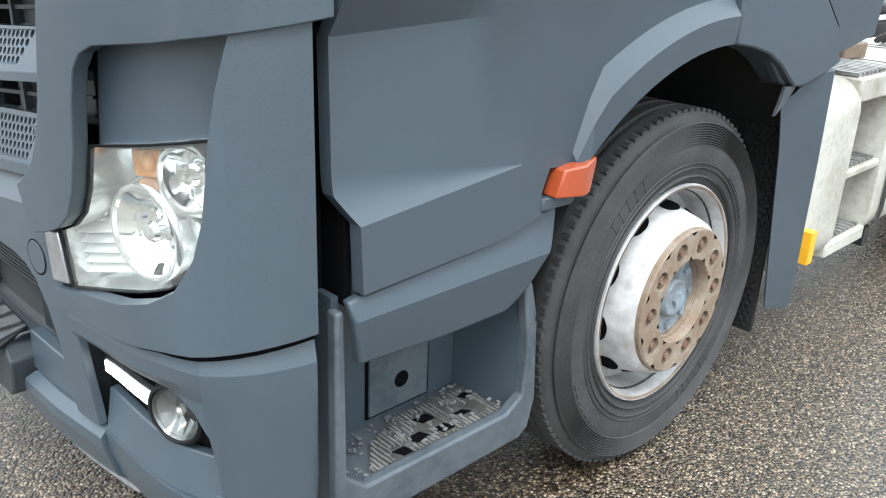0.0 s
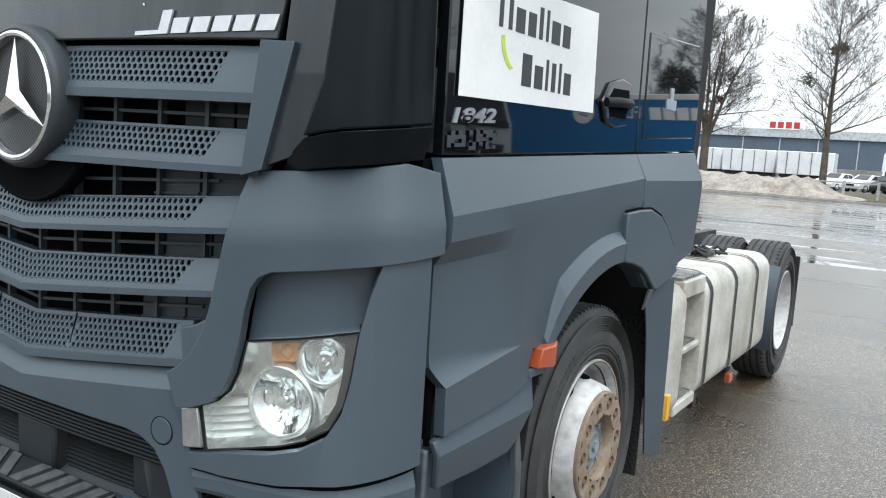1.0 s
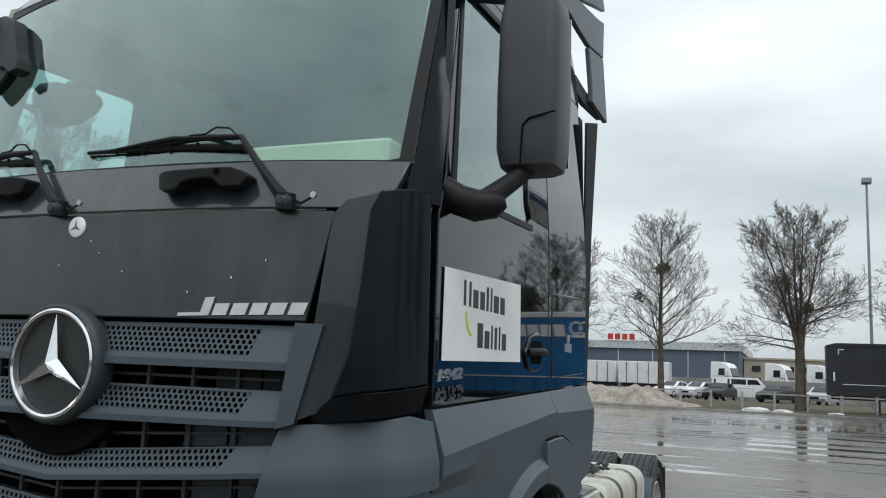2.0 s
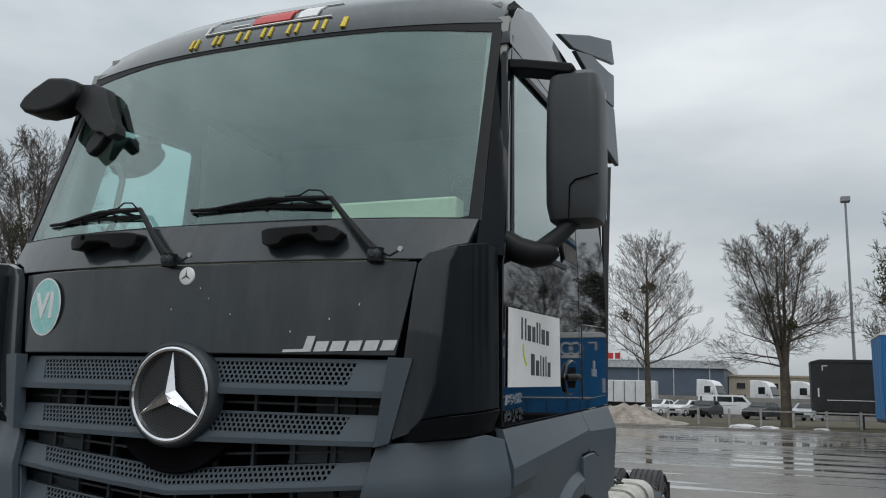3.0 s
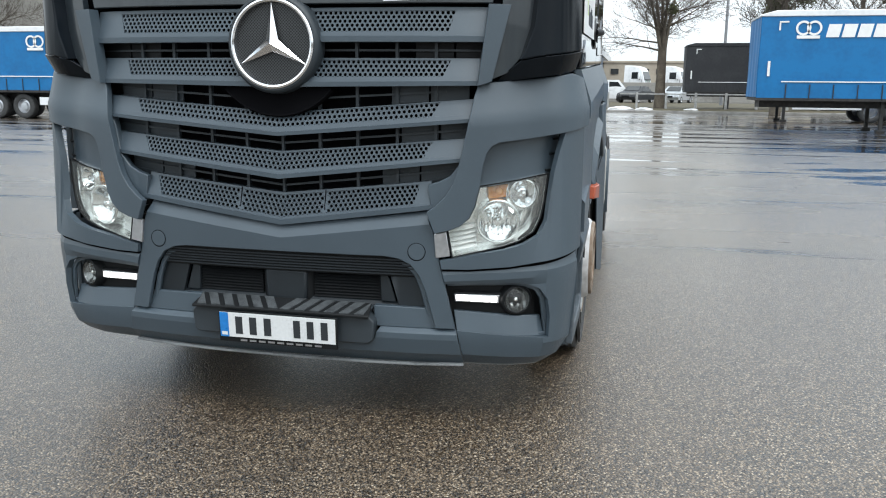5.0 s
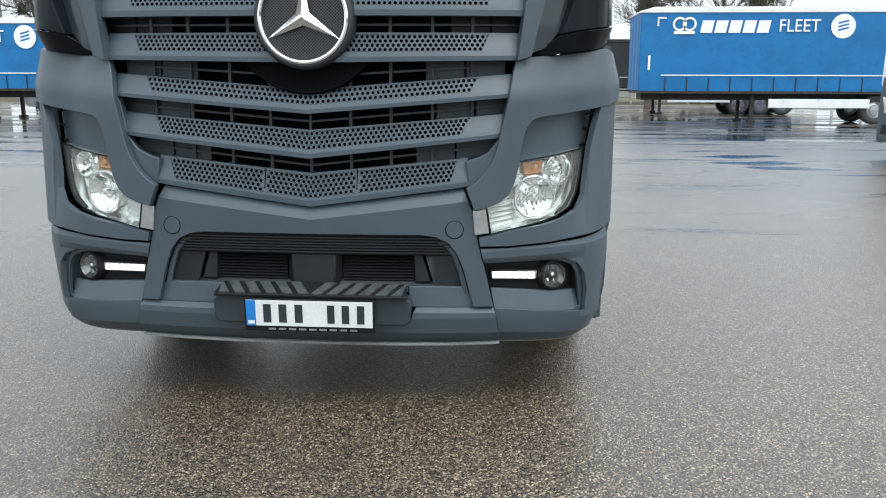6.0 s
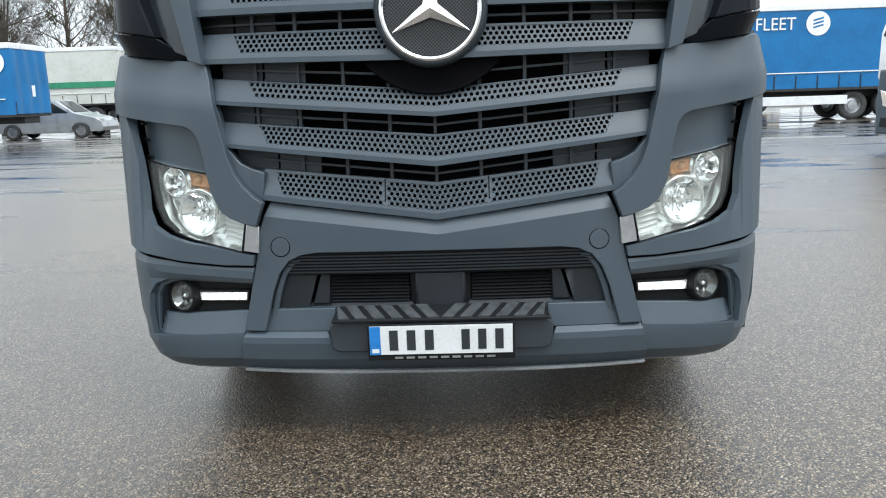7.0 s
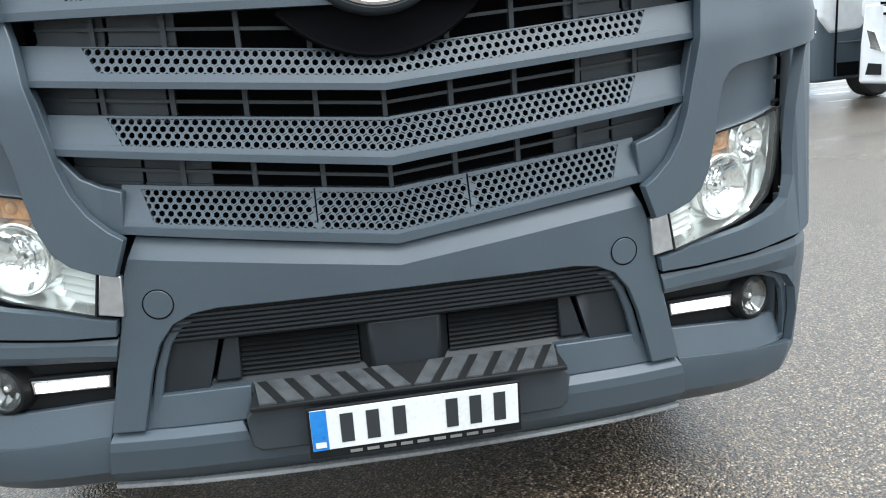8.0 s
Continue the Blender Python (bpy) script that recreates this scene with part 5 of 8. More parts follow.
    part("step_frame", prism([(0.330, 0.80), (0.348, 0.80), (0.352, 0.46), (0.40, 0.418), (0.79, 0.412), (0.838, 0.44), (0.846, 0.56), (0.822, 0.70), (0.842, 0.72), (0.868, 0.63), (0.884, 0.42), (0.872, 0.345), (0.845, 0.325), (0.45, 0.325), (0.330, 0.345)],
         lambda x, z, back: Vector((x, sg * (1.212 - 0.06 * max(0, 0.42 - z) - (0.03 if back else 0)), z)), us=(0.5, 0.7)), GREY_WORN if sg < 0 else GREY, truck, "scuffed grey step frame", 0.006)
    part("step_well", boxed(0.345, 0.88, *sorted((sg * 1.00, sg * 1.02)), 0.36, 0.82), GREY, truck)
    part("step_cheek", boxed(0.335, 0.350, *sorted((sg * 0.95, sg * 1.19)), 0.34, 0.82), GREY, truck)
    part("step_cheek", prism([(1.0, 0.34), (1.19, 0.34), (1.19, 0.70), (1.0, 0.78)], lambda y, z, back: Vector((0.80 + 0.04 * (y - 1.0) / 0.2 + (0.02 if back else 0.0), sg * y, z))), GREY, truck)
    part("step_pan", boxed(0.350, 0.86, *sorted((sg * 1.01, sg * 1.205)), 0.375, 0.396), GREY_WORN, truck)
    part("tread_bed", prism([(0.42, 1.19), (0.50, 1.09), (0.60, 1.045), (0.815, 1.04), (0.825, 1.195)], lambda x, y, back: Vector((x, sg * y, 0.392 if back else 0.400))), DULL_ALU, truck, "dirty aluminium step plate")
    wear = random.Random(31)
    # punched holes are black patches on the plate, painted as shaded recesses
    punched = [(0.570, 0.612, 1.122, 1.150), (0.628, 0.668, 1.078, 1.104), (0.640, 0.676, 1.132, 1.158), (0.520, 0.550, 1.140, 1.166), (0.716, 0.744, 1.118, 1.136), (0.770, 0.798, 1.070, 1.090)]
    for x0, x1, y0, y1 in punched:
        part("punched_hole_shade", prism([(x0, y0), (x1, y0), (x1 + 0.012, y1), (x0 + 0.012, y1)], lambda x, y, back: Vector((x, sg * y, 0.398 if back else 0.4012))), VOID, truck)
    x = 0.436
    while x < 0.806:
        y = float(np.interp(x, [0.42, 0.50, 0.60, 0.82], [1.188, 1.092, 1.050, 1.045]))
        rib = bmesh.new()
        while y < 1.182:
            step_len = wear.uniform(0.012, 0.030)
            y1 = min(1.184, y + step_len)
            shut = any(a - 0.006 < x + 0.3 * (y - c) < b + 0.004 and y1 > c and y < d for a, b, c, d in punched)
            worn = wear.random() < (0.45 if x > 0.70 else 0.14)
            if not shut and not worn:
                box(rib, x, x + 0.0056, *sorted((sg * y, sg * y1)), 0.3995, 0.4032 + 0.0028 * wear.random())
            y = y1
        if len(rib.faces):
            part("tread_rib", rib, ALU, truck)
        else:
            rib.free()
        x += 0.0108
    flakes = bmesh.new()
    for k in range(130):
        fx_, fy_, q = wear.uniform(0.37, 0.83), wear.uniform(1.03, 1.20), wear.uniform(0.0015, 0.007)
        box(flakes, -q, q, -q * 0.6, q * 0.6, 0.0, 0.0025, Matrix.Translation((fx_, sg * fy_, 0.3975 if fy_ > 1.195 or fx_ < 0.45 else 0.401)) @ Euler((0, 0, wear.uniform(0, 3))).to_matrix().to_4x4())
    tagged(part("step_grit", flakes, SCRAPE, truck, "pale flakes and grit on the step"), kind="stuff")
    part("cover_joint", boxed(0.544, 0.726, *sorted((sg * 1.0195, sg * 1.0225)), 0.406, 0.66), VOID, truck)
    part("well_cover", boxed(0.55, 0.72, *sorted((sg * 1.021, sg * 1.028)), 0.412, 0.66), GREY_WORN, truck, "", 0.003)
    # hole drawn as a black disc, its shade put in as colour
    hole = disc(bmesh.new(), 0.020, 20, Matrix.Translation((0.64, sg * 1.029, 0.478)) @ Euler((radians(90 * -sg * -1), 0, 0)).to_matrix().to_4x4())
    part("cover_hole_shade", hole, VOID, truck)
    # arch liner, side marker and rear flap
    ln = bmesh.new()
    for k in range(16):
        a0, a1 = radians(178 - 11.5 * k), radians(178 - 11.5 * (k + 1))
        q = [(1.46 + 0.60 * math.cos(a), 0.60 + 0.60 * math.sin(a)) for a in (a0, a1)]
        ln.faces.new([ln.verts.new(c) for c in ((q[0][0], sg * 1.22, q[0][1]), (q[1][0], sg * 1.22, q[1][1]), (q[1][0], sg * 0.72, q[1][1]), (q[0][0], sg * 0.72, q[0][1]))])
    part("arch_liner", ln, FLAP, truck, "black rubber arch liner")
    # black box that gives the arch's inner depth its shade
    part("arch_shade_box", boxed(0.93, 2.0, *sorted((sg * 0.70, sg * 0.72)), 0.55, 1.2), VOID, truck)
    part("side_marker", prism([(0.842, 0.912), (0.858, 0.970), (0.962, 0.982), (0.966, 0.970), (0.940, 0.909)], lambda x, z, back: Vector((x, sg * (1.274 - (0.04 if back else 0) - 0.02 * abs(x - 0.905) / 0.06), z)), us=(0.905,)), AMBER, truck, "amber side marker lamp", 0.004)
    part("marker_foot", prism([(0.818, 0.885), (0.820, 0.912), (0.932, 0.909), (0.915, 0.884)], lambda x, z, back: Vector((x, sg * (1.238 - (0.04 if back else 0)), z))), GREY, truck, "", 0.003)
    part("rear_wing", prism([(1.86, 0.985), (1.91, 1.005), (1.98, 1.055), (2.08, 1.065), (2.09, 0.77), (2.095, 0.32), (2.075, 0.30), (1.965, 0.325), (1.925, 0.60), (1.89, 0.85)], lambda x, z, back: Vector((x + (0.02 if back else 0), sg * (1.245 + (x - 2.0) * 0.20 - (0.012 if back else 0)), z)), vs=(0.5, 0.7, 0.9)), GREY, truck, "grey rear edge of the front wheel housing", 0.004)
    flap = part("mud_flap", boxed(1.985, 2.0, *sorted((sg * 0.80, sg * 1.20)), 0.22, 1.08), FLAP, truck, "black ribbed rubber spray flap")
    nubs = bmesh.new()
    for r in range(42):
        for k in range(17):
            y0, z0 = 0.812 + 0.0225 * k + (0.009 if r % 2 else 0.0), 0.235 + 0.0195 * r
            box(nubs, 1.976, 1.987, *sorted((sg * y0, sg * (y0 + 0.011))), z0, z0 + 0.011)
    part("flap_relief", nubs, FLAP, flap)["kind"] = "stuff"

# black boxes that fill the gap seen between nose and side as if in shade
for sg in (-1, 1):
    part("door_gap_shade", boxed(0.305, 0.35, *sorted((sg * 1.00, sg * 1.172)), 1.245, 1.5), VOID, truck)
    part("door_gap_shade", boxed(0.305, 0.35, *sorted((sg * 1.00, sg * 1.145)), 0.80, 1.25), VOID, truck)
    part("door_gap_shade", boxed(0.36, 0.375, *sorted((sg * 0.98, sg * 1.195)), 0.80, 1.27), VOID, truck)

# model number and film on the left door
num = text_mesh("1842", 0.108, Matrix.Translation((0.475, -1.1985, 1.609)) @ Euler((radians(90), 0, radians(0))).to_matrix().to_4x4() @ Matrix(((1.02, 0.17, 0, 0), (0.056, 0.46, 0, 0), (0, 0, 1, 0), (0, 0, 0, 1))), 0.0018, 0.003)
part("model_number", num, SILVER, truck, "silver model number")
film = bmesh.new()
rng = random.Random(5)
for r in range(5):
    for c in range(14):
        if rng.random() < 0.55:
            x0, z0 = 0.352 + 0.0165 * c, 1.520 + 0.0095 * r + 0.0011 * c
            box(film, x0, x0 + 0.0165, -1.2035, -1.2015, z0, z0 + 0.0095)
part("sub_badge", film, DARK, truck, "small grey sub-badge in plain blocks")

# sign on the left door: white sheet with plain blocks for its words
sign = tagged(empty("door_sign"), "white vinyl advertising sheet stuck on the black cab door", "sign")
sp = lambda off, th: (lambda x, z, back: Vector((x, -(cab_y(z) + off - (th if back else 0)), z)))
part("sheet", prism([(0.388, 1.652), (1.205, 1.668), (1.193, 1.975), (0.392, 1.945)], sp(0.007, 0.002)), WHITE_SIGN, sign, "", 0.0)


def sign_bars(x0, z0, items, name="word_bar"):
    """One row of plain bars; each item is width, height and gap."""
    x = x0
    for w, h, g in items:
        bm = prism([(x, z0), (x + w, z0), (x + w, z0 + h), (x, z0 + h)], sp(0.0082, 0.0015))
        part(name, bm, INK, sign)
        x += w + g


sign_bars(0.560, 1.838, [(0.020, 0.085, 0.030), (0.020, 0.085, 0.020), (0.050, 0.062, 0.020), (0.046, 0.062, 0.020), (0.022, 0.085, 0.022), (0.016, 0.085, 0.020), (0.055, 0.062, 0.020), (0.050, 0.062, 0.0)])
sign_bars(0.700, 1.705, [(0.055, 0.085, 0.020), (0.050, 0.062, 0.020), (0.016, 0.085, 0.022), (0.026, 0.080, 0.022), (0.016, 0.085, 0.020), (0.048, 0.062, 0.0)])
arc = bmesh.new()
pts = [(0.585 + 0.085 * (1 - math.cos(a)), 1.822 - 0.085 * math.sin(a)) for a in (0, 0.25, 0.5, 0.75, 1.0, 1.2)]
prism([(x + 0.009, z) for x, z in pts] + [(x - 0.009, z - 0.004) for x, z in reversed(pts)], sp(0.0082, 0.0015), bm=arc)
part("swoosh", arc, LIME, sign, "lime green arc")


# ---------------------------------------------------------------- wheels
def tyre_bm(r, w, m, blocks):
    """Carcass turned from a profile with a hollow middle; z of m points outward, the outer wall at w/2."""
    prof = [(r * 0.565, w * 0.36), (r * 0.60, w * 0.44), (r * 0.68, w * 0.485), (r * 0.78, w * 0.50), (r * 0.88, w * 0.475), (r * 0.945, w * 0.44), (r * 0.975, w * 0.415), (r * 0.99, w * 0.37)]
    grooves = (0.24, 0.08)
    tread = []
    for g in grooves:
        tread += [(r, w * (g + 0.03)), (r - 0.012, w * (g + 0.02)), (r - 0.012, w * (g - 0.02)), (r, w * (g - 0.03))]
    full = prof + [(r, w * 0.33)] + tread
    full = full + [(a, -b) for a, b in reversed(full)]
    bm = lathe(bmesh.new(), full, 72, m)
    for rr in [0.655, 0.70, 0.725] + [0.83 + 0.0125 * k for k in range(9)]:
        lathe(bm, [(r * rr - 0.004, w * 0.478), (r * rr, w * 0.50 + 0.001), (r * rr + 0.004, w * 0.478)], 72, m)
    for k in range(blocks):
        a = 2 * math.pi * k / blocks
        turn = m @ Matrix.Rotation(a, 4, "Z")
        for sgn in (-1, 1):
            box(bm, r * 0.980, r * 0.998, -0.0075, 0.0075, sgn * w * 0.32, sgn * w * 0.408, turn)
    return bm


def front_wheel(sg):
    wheel = empty("front_wheel", parent=truck)
    wheel["label"] = "front wheel with a dirty white rim and rusty nut ring"
    m = Matrix.Translation((1.45, sg * 1.035, 0.503)) @ Euler((radians(90 if sg < 0 else -90), 0, 0)).to_matrix().to_4x4()
    # flange and hub stand proud of the tyre wall
    mf = m @ Matrix.Translation((0, 0, 0.048)) @ Matrix.Diagonal((1.06, 1.06, 1, 1))
    tyre = part("tyre", tyre_bm(0.503, 0.312, m, 104), RUBBER, wheel, "worn dusty black tyre")
    for a0, count, pitch in ((20, 8, 4.2), (118, 5, 5.0), (200, 8, 4.2), (292, 6, 4.6)):
        for k in range(count):
            mark = bmesh.new()
            box(mark, 0.372, 0.408, -0.0085, 0.0085, 0.150, 0.1564, m @ Matrix.Rotation(radians(a0 + pitch * k), 4, "Z"))
            part("sidewall_mark", mark, RUBBER, tyre)
    part("rim", lathe(bmesh.new(), [(0.302, 0.115), (0.309, 0.146), (0.306, 0.153), (0.297, 0.150), (0.288, 0.118), (0.279, 0.05), (0.268, 0.040), (0.260, 0.043), (0.246, 0.068), (0.235, 0.108), (0.225, 0.150), (0.217, 0.176), (0.205, 0.187), (0.180, 0.190)], 60, m), WHEEL_WHITE, wheel, "dirty white steel rim")
    for k in range(10):
        a = radians(36 * k + 10)
        c = m @ Matrix.Rotation(a, 4, "Z") @ Matrix.Translation((0.2405, 0, 0.098)) @ Euler((0, radians(74), 0)).to_matrix().to_4x4()
        # slots are black discs on the rim, their shade put in as colour
        part("rim_slot_shade", disc(bmesh.new(), 0.029, 18, c @ Matrix.Diagonal((0.95, 1.45, 1, 1)), 0.004), VOID, wheel)
        n = mf @ Matrix.Rotation(radians(36 * k), 4, "Z") @ Matrix.Translation((0.1475, 0, 0.140))
        nb = disc(bmesh.new(), 0.0165, 6, n @ Matrix.Translation((0, 0, 0.010)), 0.020)
        disc(nb, 0.0205, 14, n @ Matrix.Translation((0, 0, 0.002)), 0.006)
        disc(nb, 0.009, 10, n @ Matrix.Translation((0, 0, 0.017)), 0.010)
        part("wheel_nut", nb, NUT, wheel)
    # flat ring with a round hole for each nut
    ring = bmesh.new()
    r0, r1, zf, steps = 0.112, 0.186, 0.156, 20
    for k in range(10):
        mid = radians(36 * k)
        hole_t, hole_b, edge = [], [], []
        for i in range(steps):
            a = 2 * math.pi * i / steps
            ca, sa = math.cos(a), math.sin(a)
            hx, hy = 0.1475 + 0.0235 * ca, 0.0235 * sa
            rot = Matrix.Rotation(mid, 4, "Z")
            hole_t.append(ring.verts.new(mf @ rot @ Vector((hx, hy, zf))))
            hole_b.append(ring.verts.new(mf @ rot @ Vector((hx, hy, zf - 0.018))))
            q = 1.0 / max(abs(ca), abs(sa))
            rad, ang = 0.149 + 0.037 * ca * q, mid + radians(18) * sa * q
            edge.append(ring.verts.new(mf @ Vector((rad * math.cos(ang), rad * math.sin(ang), zf))))
        for i in range(steps):
            j = (i + 1) % steps
            ring.faces.new((edge[i], edge[j], hole_t[j], hole_t[i]))
            ring.faces.new((hole_t[i], hole_t[j], hole_b[j], hole_b[i]))
    lathe(ring, [(0.1855, zf), (0.190, zf - 0.004), (0.191, zf - 0.02), (0.186, 0.12)], 60, mf)
    lathe(ring, [(0.1125, zf), (0.108, zf - 0.006), (0.104, 0.06)], 60, mf)
    part("nut_ring", ring, RUST, wheel, "rusty nut ring")
    # black ring under the nut holes, coloured as their shade
    part("nut_ring_shade", lathe(bmesh.new(), [(0.106, 0.128), (0.188, 0.128)], 48, mf), VOID, wheel)
    part("rim_lip", lathe(bmesh.new(), [(0.2965, 0.1495), (0.2995, 0.1530), (0.3030, 0.1538)], 60, m), RUST, wheel, "rusty rim edge")
    hub = lathe(bmesh.new(), [(0.001, 0.132), (0.045, 0.132), (0.050, 0.127), (0.055, 0.114), (0.1035, 0.112), (0.106, 0.05)], 32, mf)
    for k in range(8):
        disc(hub, 0.0105, 6, mf @ Matrix.Rotation(radians(45 * k), 4, "Z") @ Matrix.Translation((0.080, 0, 0.124)), 0.014)
    disc(hub, 0.020, 6, mf @ Matrix.Translation((0, 0, 0.142)), 0.012)
    part("hub", hub, HUB, wheel, "grey hub with bolts")
    part("brake_drum", disc(bmesh.new(), 0.25, 30, m @ Matrix.Translation((0, 0, 0.02)), 0.16), FRAME, wheel)


def rear_wheel(sg, y, outer):
    wheel = empty("rear_wheel", parent=truck)
    wheel["label"] = "rear twin wheel with a deep pale rim"
    m = Matrix.Translation((5.15, sg * y, 0.503)) @ Euler((radians(90 if sg < 0 else -90), 0, 0)).to_matrix().to_4x4()
    part("tyre", tyre_bm(0.503, 0.29, m, 72), TREAD, wheel, "black drive tyre with block tread")
    prof = [(0.288, 0.13), (0.296, 0.135), (0.286, 0.14), (0.276, 0.11), (0.262, 0.02), (0.255, -0.06), (0.235, -0.10), (0.18, -0.115), (0.12, -0.11), (0.11, -0.05), (0.10, 0.02), (0.001, 0.03)]
    part("rim", lathe(bmesh.new(), prof, 48, m), WHEEL_WHITE, wheel, "dirty pale rim")


for sg in (-1, 1):
    front_wheel(sg)
    rear_wheel(sg, 1.045, True)
    rear_wheel(sg, 0.715, False)
    guard = bmesh.new()
    for a0, a1 in ((200, 140),):
        pts = [(5.15 + 0.60 * math.cos(radians(a0 + (a1 - a0) * k / 8)), 0.50 + 0.58 * math.sin(radians(a0 + (a1 - a0) * k / 8))) for k in range(9)]
        for p, q in zip(pts, pts[1:]):
            guard.faces.new([guard.verts.new(c) for c in ((p[0], sg * 1.22, p[1]), (q[0], sg * 1.22, q[1]), (q[0], sg * 0.56, q[1]), (p[0], sg * 0.56, p[1]))])
    part("rear_guard", guard, GREY, truck, "grey rear mudguard section")
    part("rear_flap", boxed(5.70, 5.72, *sorted((sg * 0.60, sg * 1.18)), 0.30, 0.86), FLAP, truck, "", 0.004)
    part("frame_rail", boxed(0.9, 6.0, *sorted((sg * 0.36, sg * 0.44)), 0.72, 0.98), FRAME, truck)
part("axle", tube(bmesh.new(), [(5.15, -1.0, 0.5), (5.15, 1.0, 0.5)], 0.09, 14), FRAME, truck)
part("front_axle", tube(bmesh.new(), [(1.45, -0.95, 0.48), (1.45, 0.95, 0.48)], 0.07, 12), FRAME, truck)
part("engine_block", boxed(0.45, 1.9, -0.38, 0.38, 0.50, 1.38), FRAME, truck)
part("undertray", boxed(0.22, 0.90, -0.80, 0.80, 0.33, 0.62), FRAME, truck, "", 0.03)
part("sump", boxed(0.95, 2.1, -0.62, 0.62, 0.34, 0.75), FRAME, truck, "", 0.05)
part("fifth_wheel", boxed(4.35, 5.2, -0.42, 0.42, 1.02, 1.09), FRAME, truck, "", 0.02)
part("deck_plate", boxed(2.6, 4.2, -0.5, 0.5, 0.985, 1.0), STEEL, truck)

# side tank with a step recess, bands, and clutter on top
tank = empty("side_tank", parent=truck)
tank["label"] = "dirty cream side tank with a step recess and grey bands"


def rounded(y0, y1, z0, z1, r, n=5):
    out = []
    for cy, cz, a0 in ((y1 - r, z1 - r, 0), (y0 + r, z1 - r, 90), (y0 + r, z0 + r, 180), (y1 - r, z0 + r, 270)):
        out += [(cy + r * math.cos(radians(a0 + 90 * k / n)), cz + r * math.sin(radians(a0 + 90 * k / n))) for k in range(n + 1)]
    return out


def loft(bm, sections):
    rings = [[bm.verts.new((x, y, z)) for y, z in sec] for x, sec in sections]
    n = len(rings[0])
    for a, b in zip(rings, rings[1:]):
        for k in range(n):
            bm.faces.new((a[k], a[(k + 1) % n], b[(k + 1) % n], b[k]))
    bm.faces.new(rings[0][::-1])
    bm.faces.new(rings[-1])
    return bm


sec = rounded(-1.20, -0.62, 0.335, 0.985, 0.11)
part("body", loft(bmesh.new(), [(2.92, sec), (4.40, sec)]), CREAM, tank, "", 0.0)
front = bmesh.new()
back_box = bmesh.new()
sec2 = rounded(-1.20, -0.62, 0.335, 0.985, 0.11)
in2 = rounded(-1.14, -0.66, 0.38, 0.93, 0.10)
loft(front, [(2.13, in2), (2.165, rounded(-1.185, -0.63, 0.35, 0.97, 0.11)), (2.30, sec2), (2.53, sec2)])
loft(back_box, [(2.86, sec2), (2.93, sec2)])
part("step_box", front, CREAM, tank, "", 0.008)
part("step_rib", back_box, CREAM, tank, "", 0.008)
part("step_core", boxed(2.52, 2.87, -1.02, -0.64, 0.34, 0.98), CREAM, tank, "", 0.004)
for z0, z1 in ((0.90, 0.985), (0.335, 0.39), (0.625, 0.655)):
    part("step_shelf", boxed(2.52, 2.87, -1.188, -0.65, z0, z1), CREAM, tank, "", 0.008)
for z in (0.392, 0.657, 0.988):
    tb = bmesh.new()
    for k in range(9):
        box(tb, 2.525 + 0.037 * k, 2.547 + 0.037 * k, -1.17, -1.03 if z < 0.98 else -0.70, z, z + 0.012)
    part("tread_bar", tb, ALU, tank, "dull aluminium tread bars")
for x in (2.95, 3.48, 4.02):
    s3 = rounded(-1.208, -0.61, 0.327, 0.993, 0.115)
    bnd = bmesh.new()
    rings = [[bnd.verts.new((x + dx, y, z)) for y, z in s3] for dx in (-0.019, 0.019)]
    for k in range(len(s3)):
        bnd.faces.new((rings[0][k], rings[0][(k + 1) % len(s3)], rings[1][(k + 1) % len(s3)], rings[1][k]))
    part("band", bnd, FRAME, tank, "dark steel tank band")
part("filler_cap", disc(bmesh.new(), 0.05, 24, Matrix.Translation((3.75, -0.95, 1.03)), 0.05), STEEL, tank)
part("reflector", boxed(2.235, 2.275, -1.238, -1.185, 0.40, 0.515), YELLOW, tank, "yellow corner reflector", 0.002)
part("side_lamp", boxed(3.62, 3.70, -1.19, -1.16, 0.27, 0.325), AMBER, tank, "small amber lamp", 0.004)
part("bracket", boxed(3.0, 3.06, -1.15, -0.9, 0.26, 0.335), FRAME, tank)
tagged(part("wood_block", boxed(2.86, 3.08, -0.98, -0.84, 0.985, 1.045), WOOD, None, "", 0.006), "weathered brown wooden block lying on the side tank", "wood block")
strap = tagged(empty("crumpled_strap"), "dark crumpled strap lying on the side tank", "strap")
rr = random.Random(9)
for k in range(7):
    c = Vector((3.75 + rr.uniform(-0.12, 0.12), -0.93 + rr.uniform(-0.07, 0.07), 1.0))
    path = [c + Vector((rr.uniform(-0.11, 0.11), rr.uniform(-0.06, 0.06), 0.004 + 0.045 * (i % 2) * rr.random())) for i in range(6)]
    part("strap_loop", tube(bmesh.new(), path, 0.014, 6), FRAME, strap)

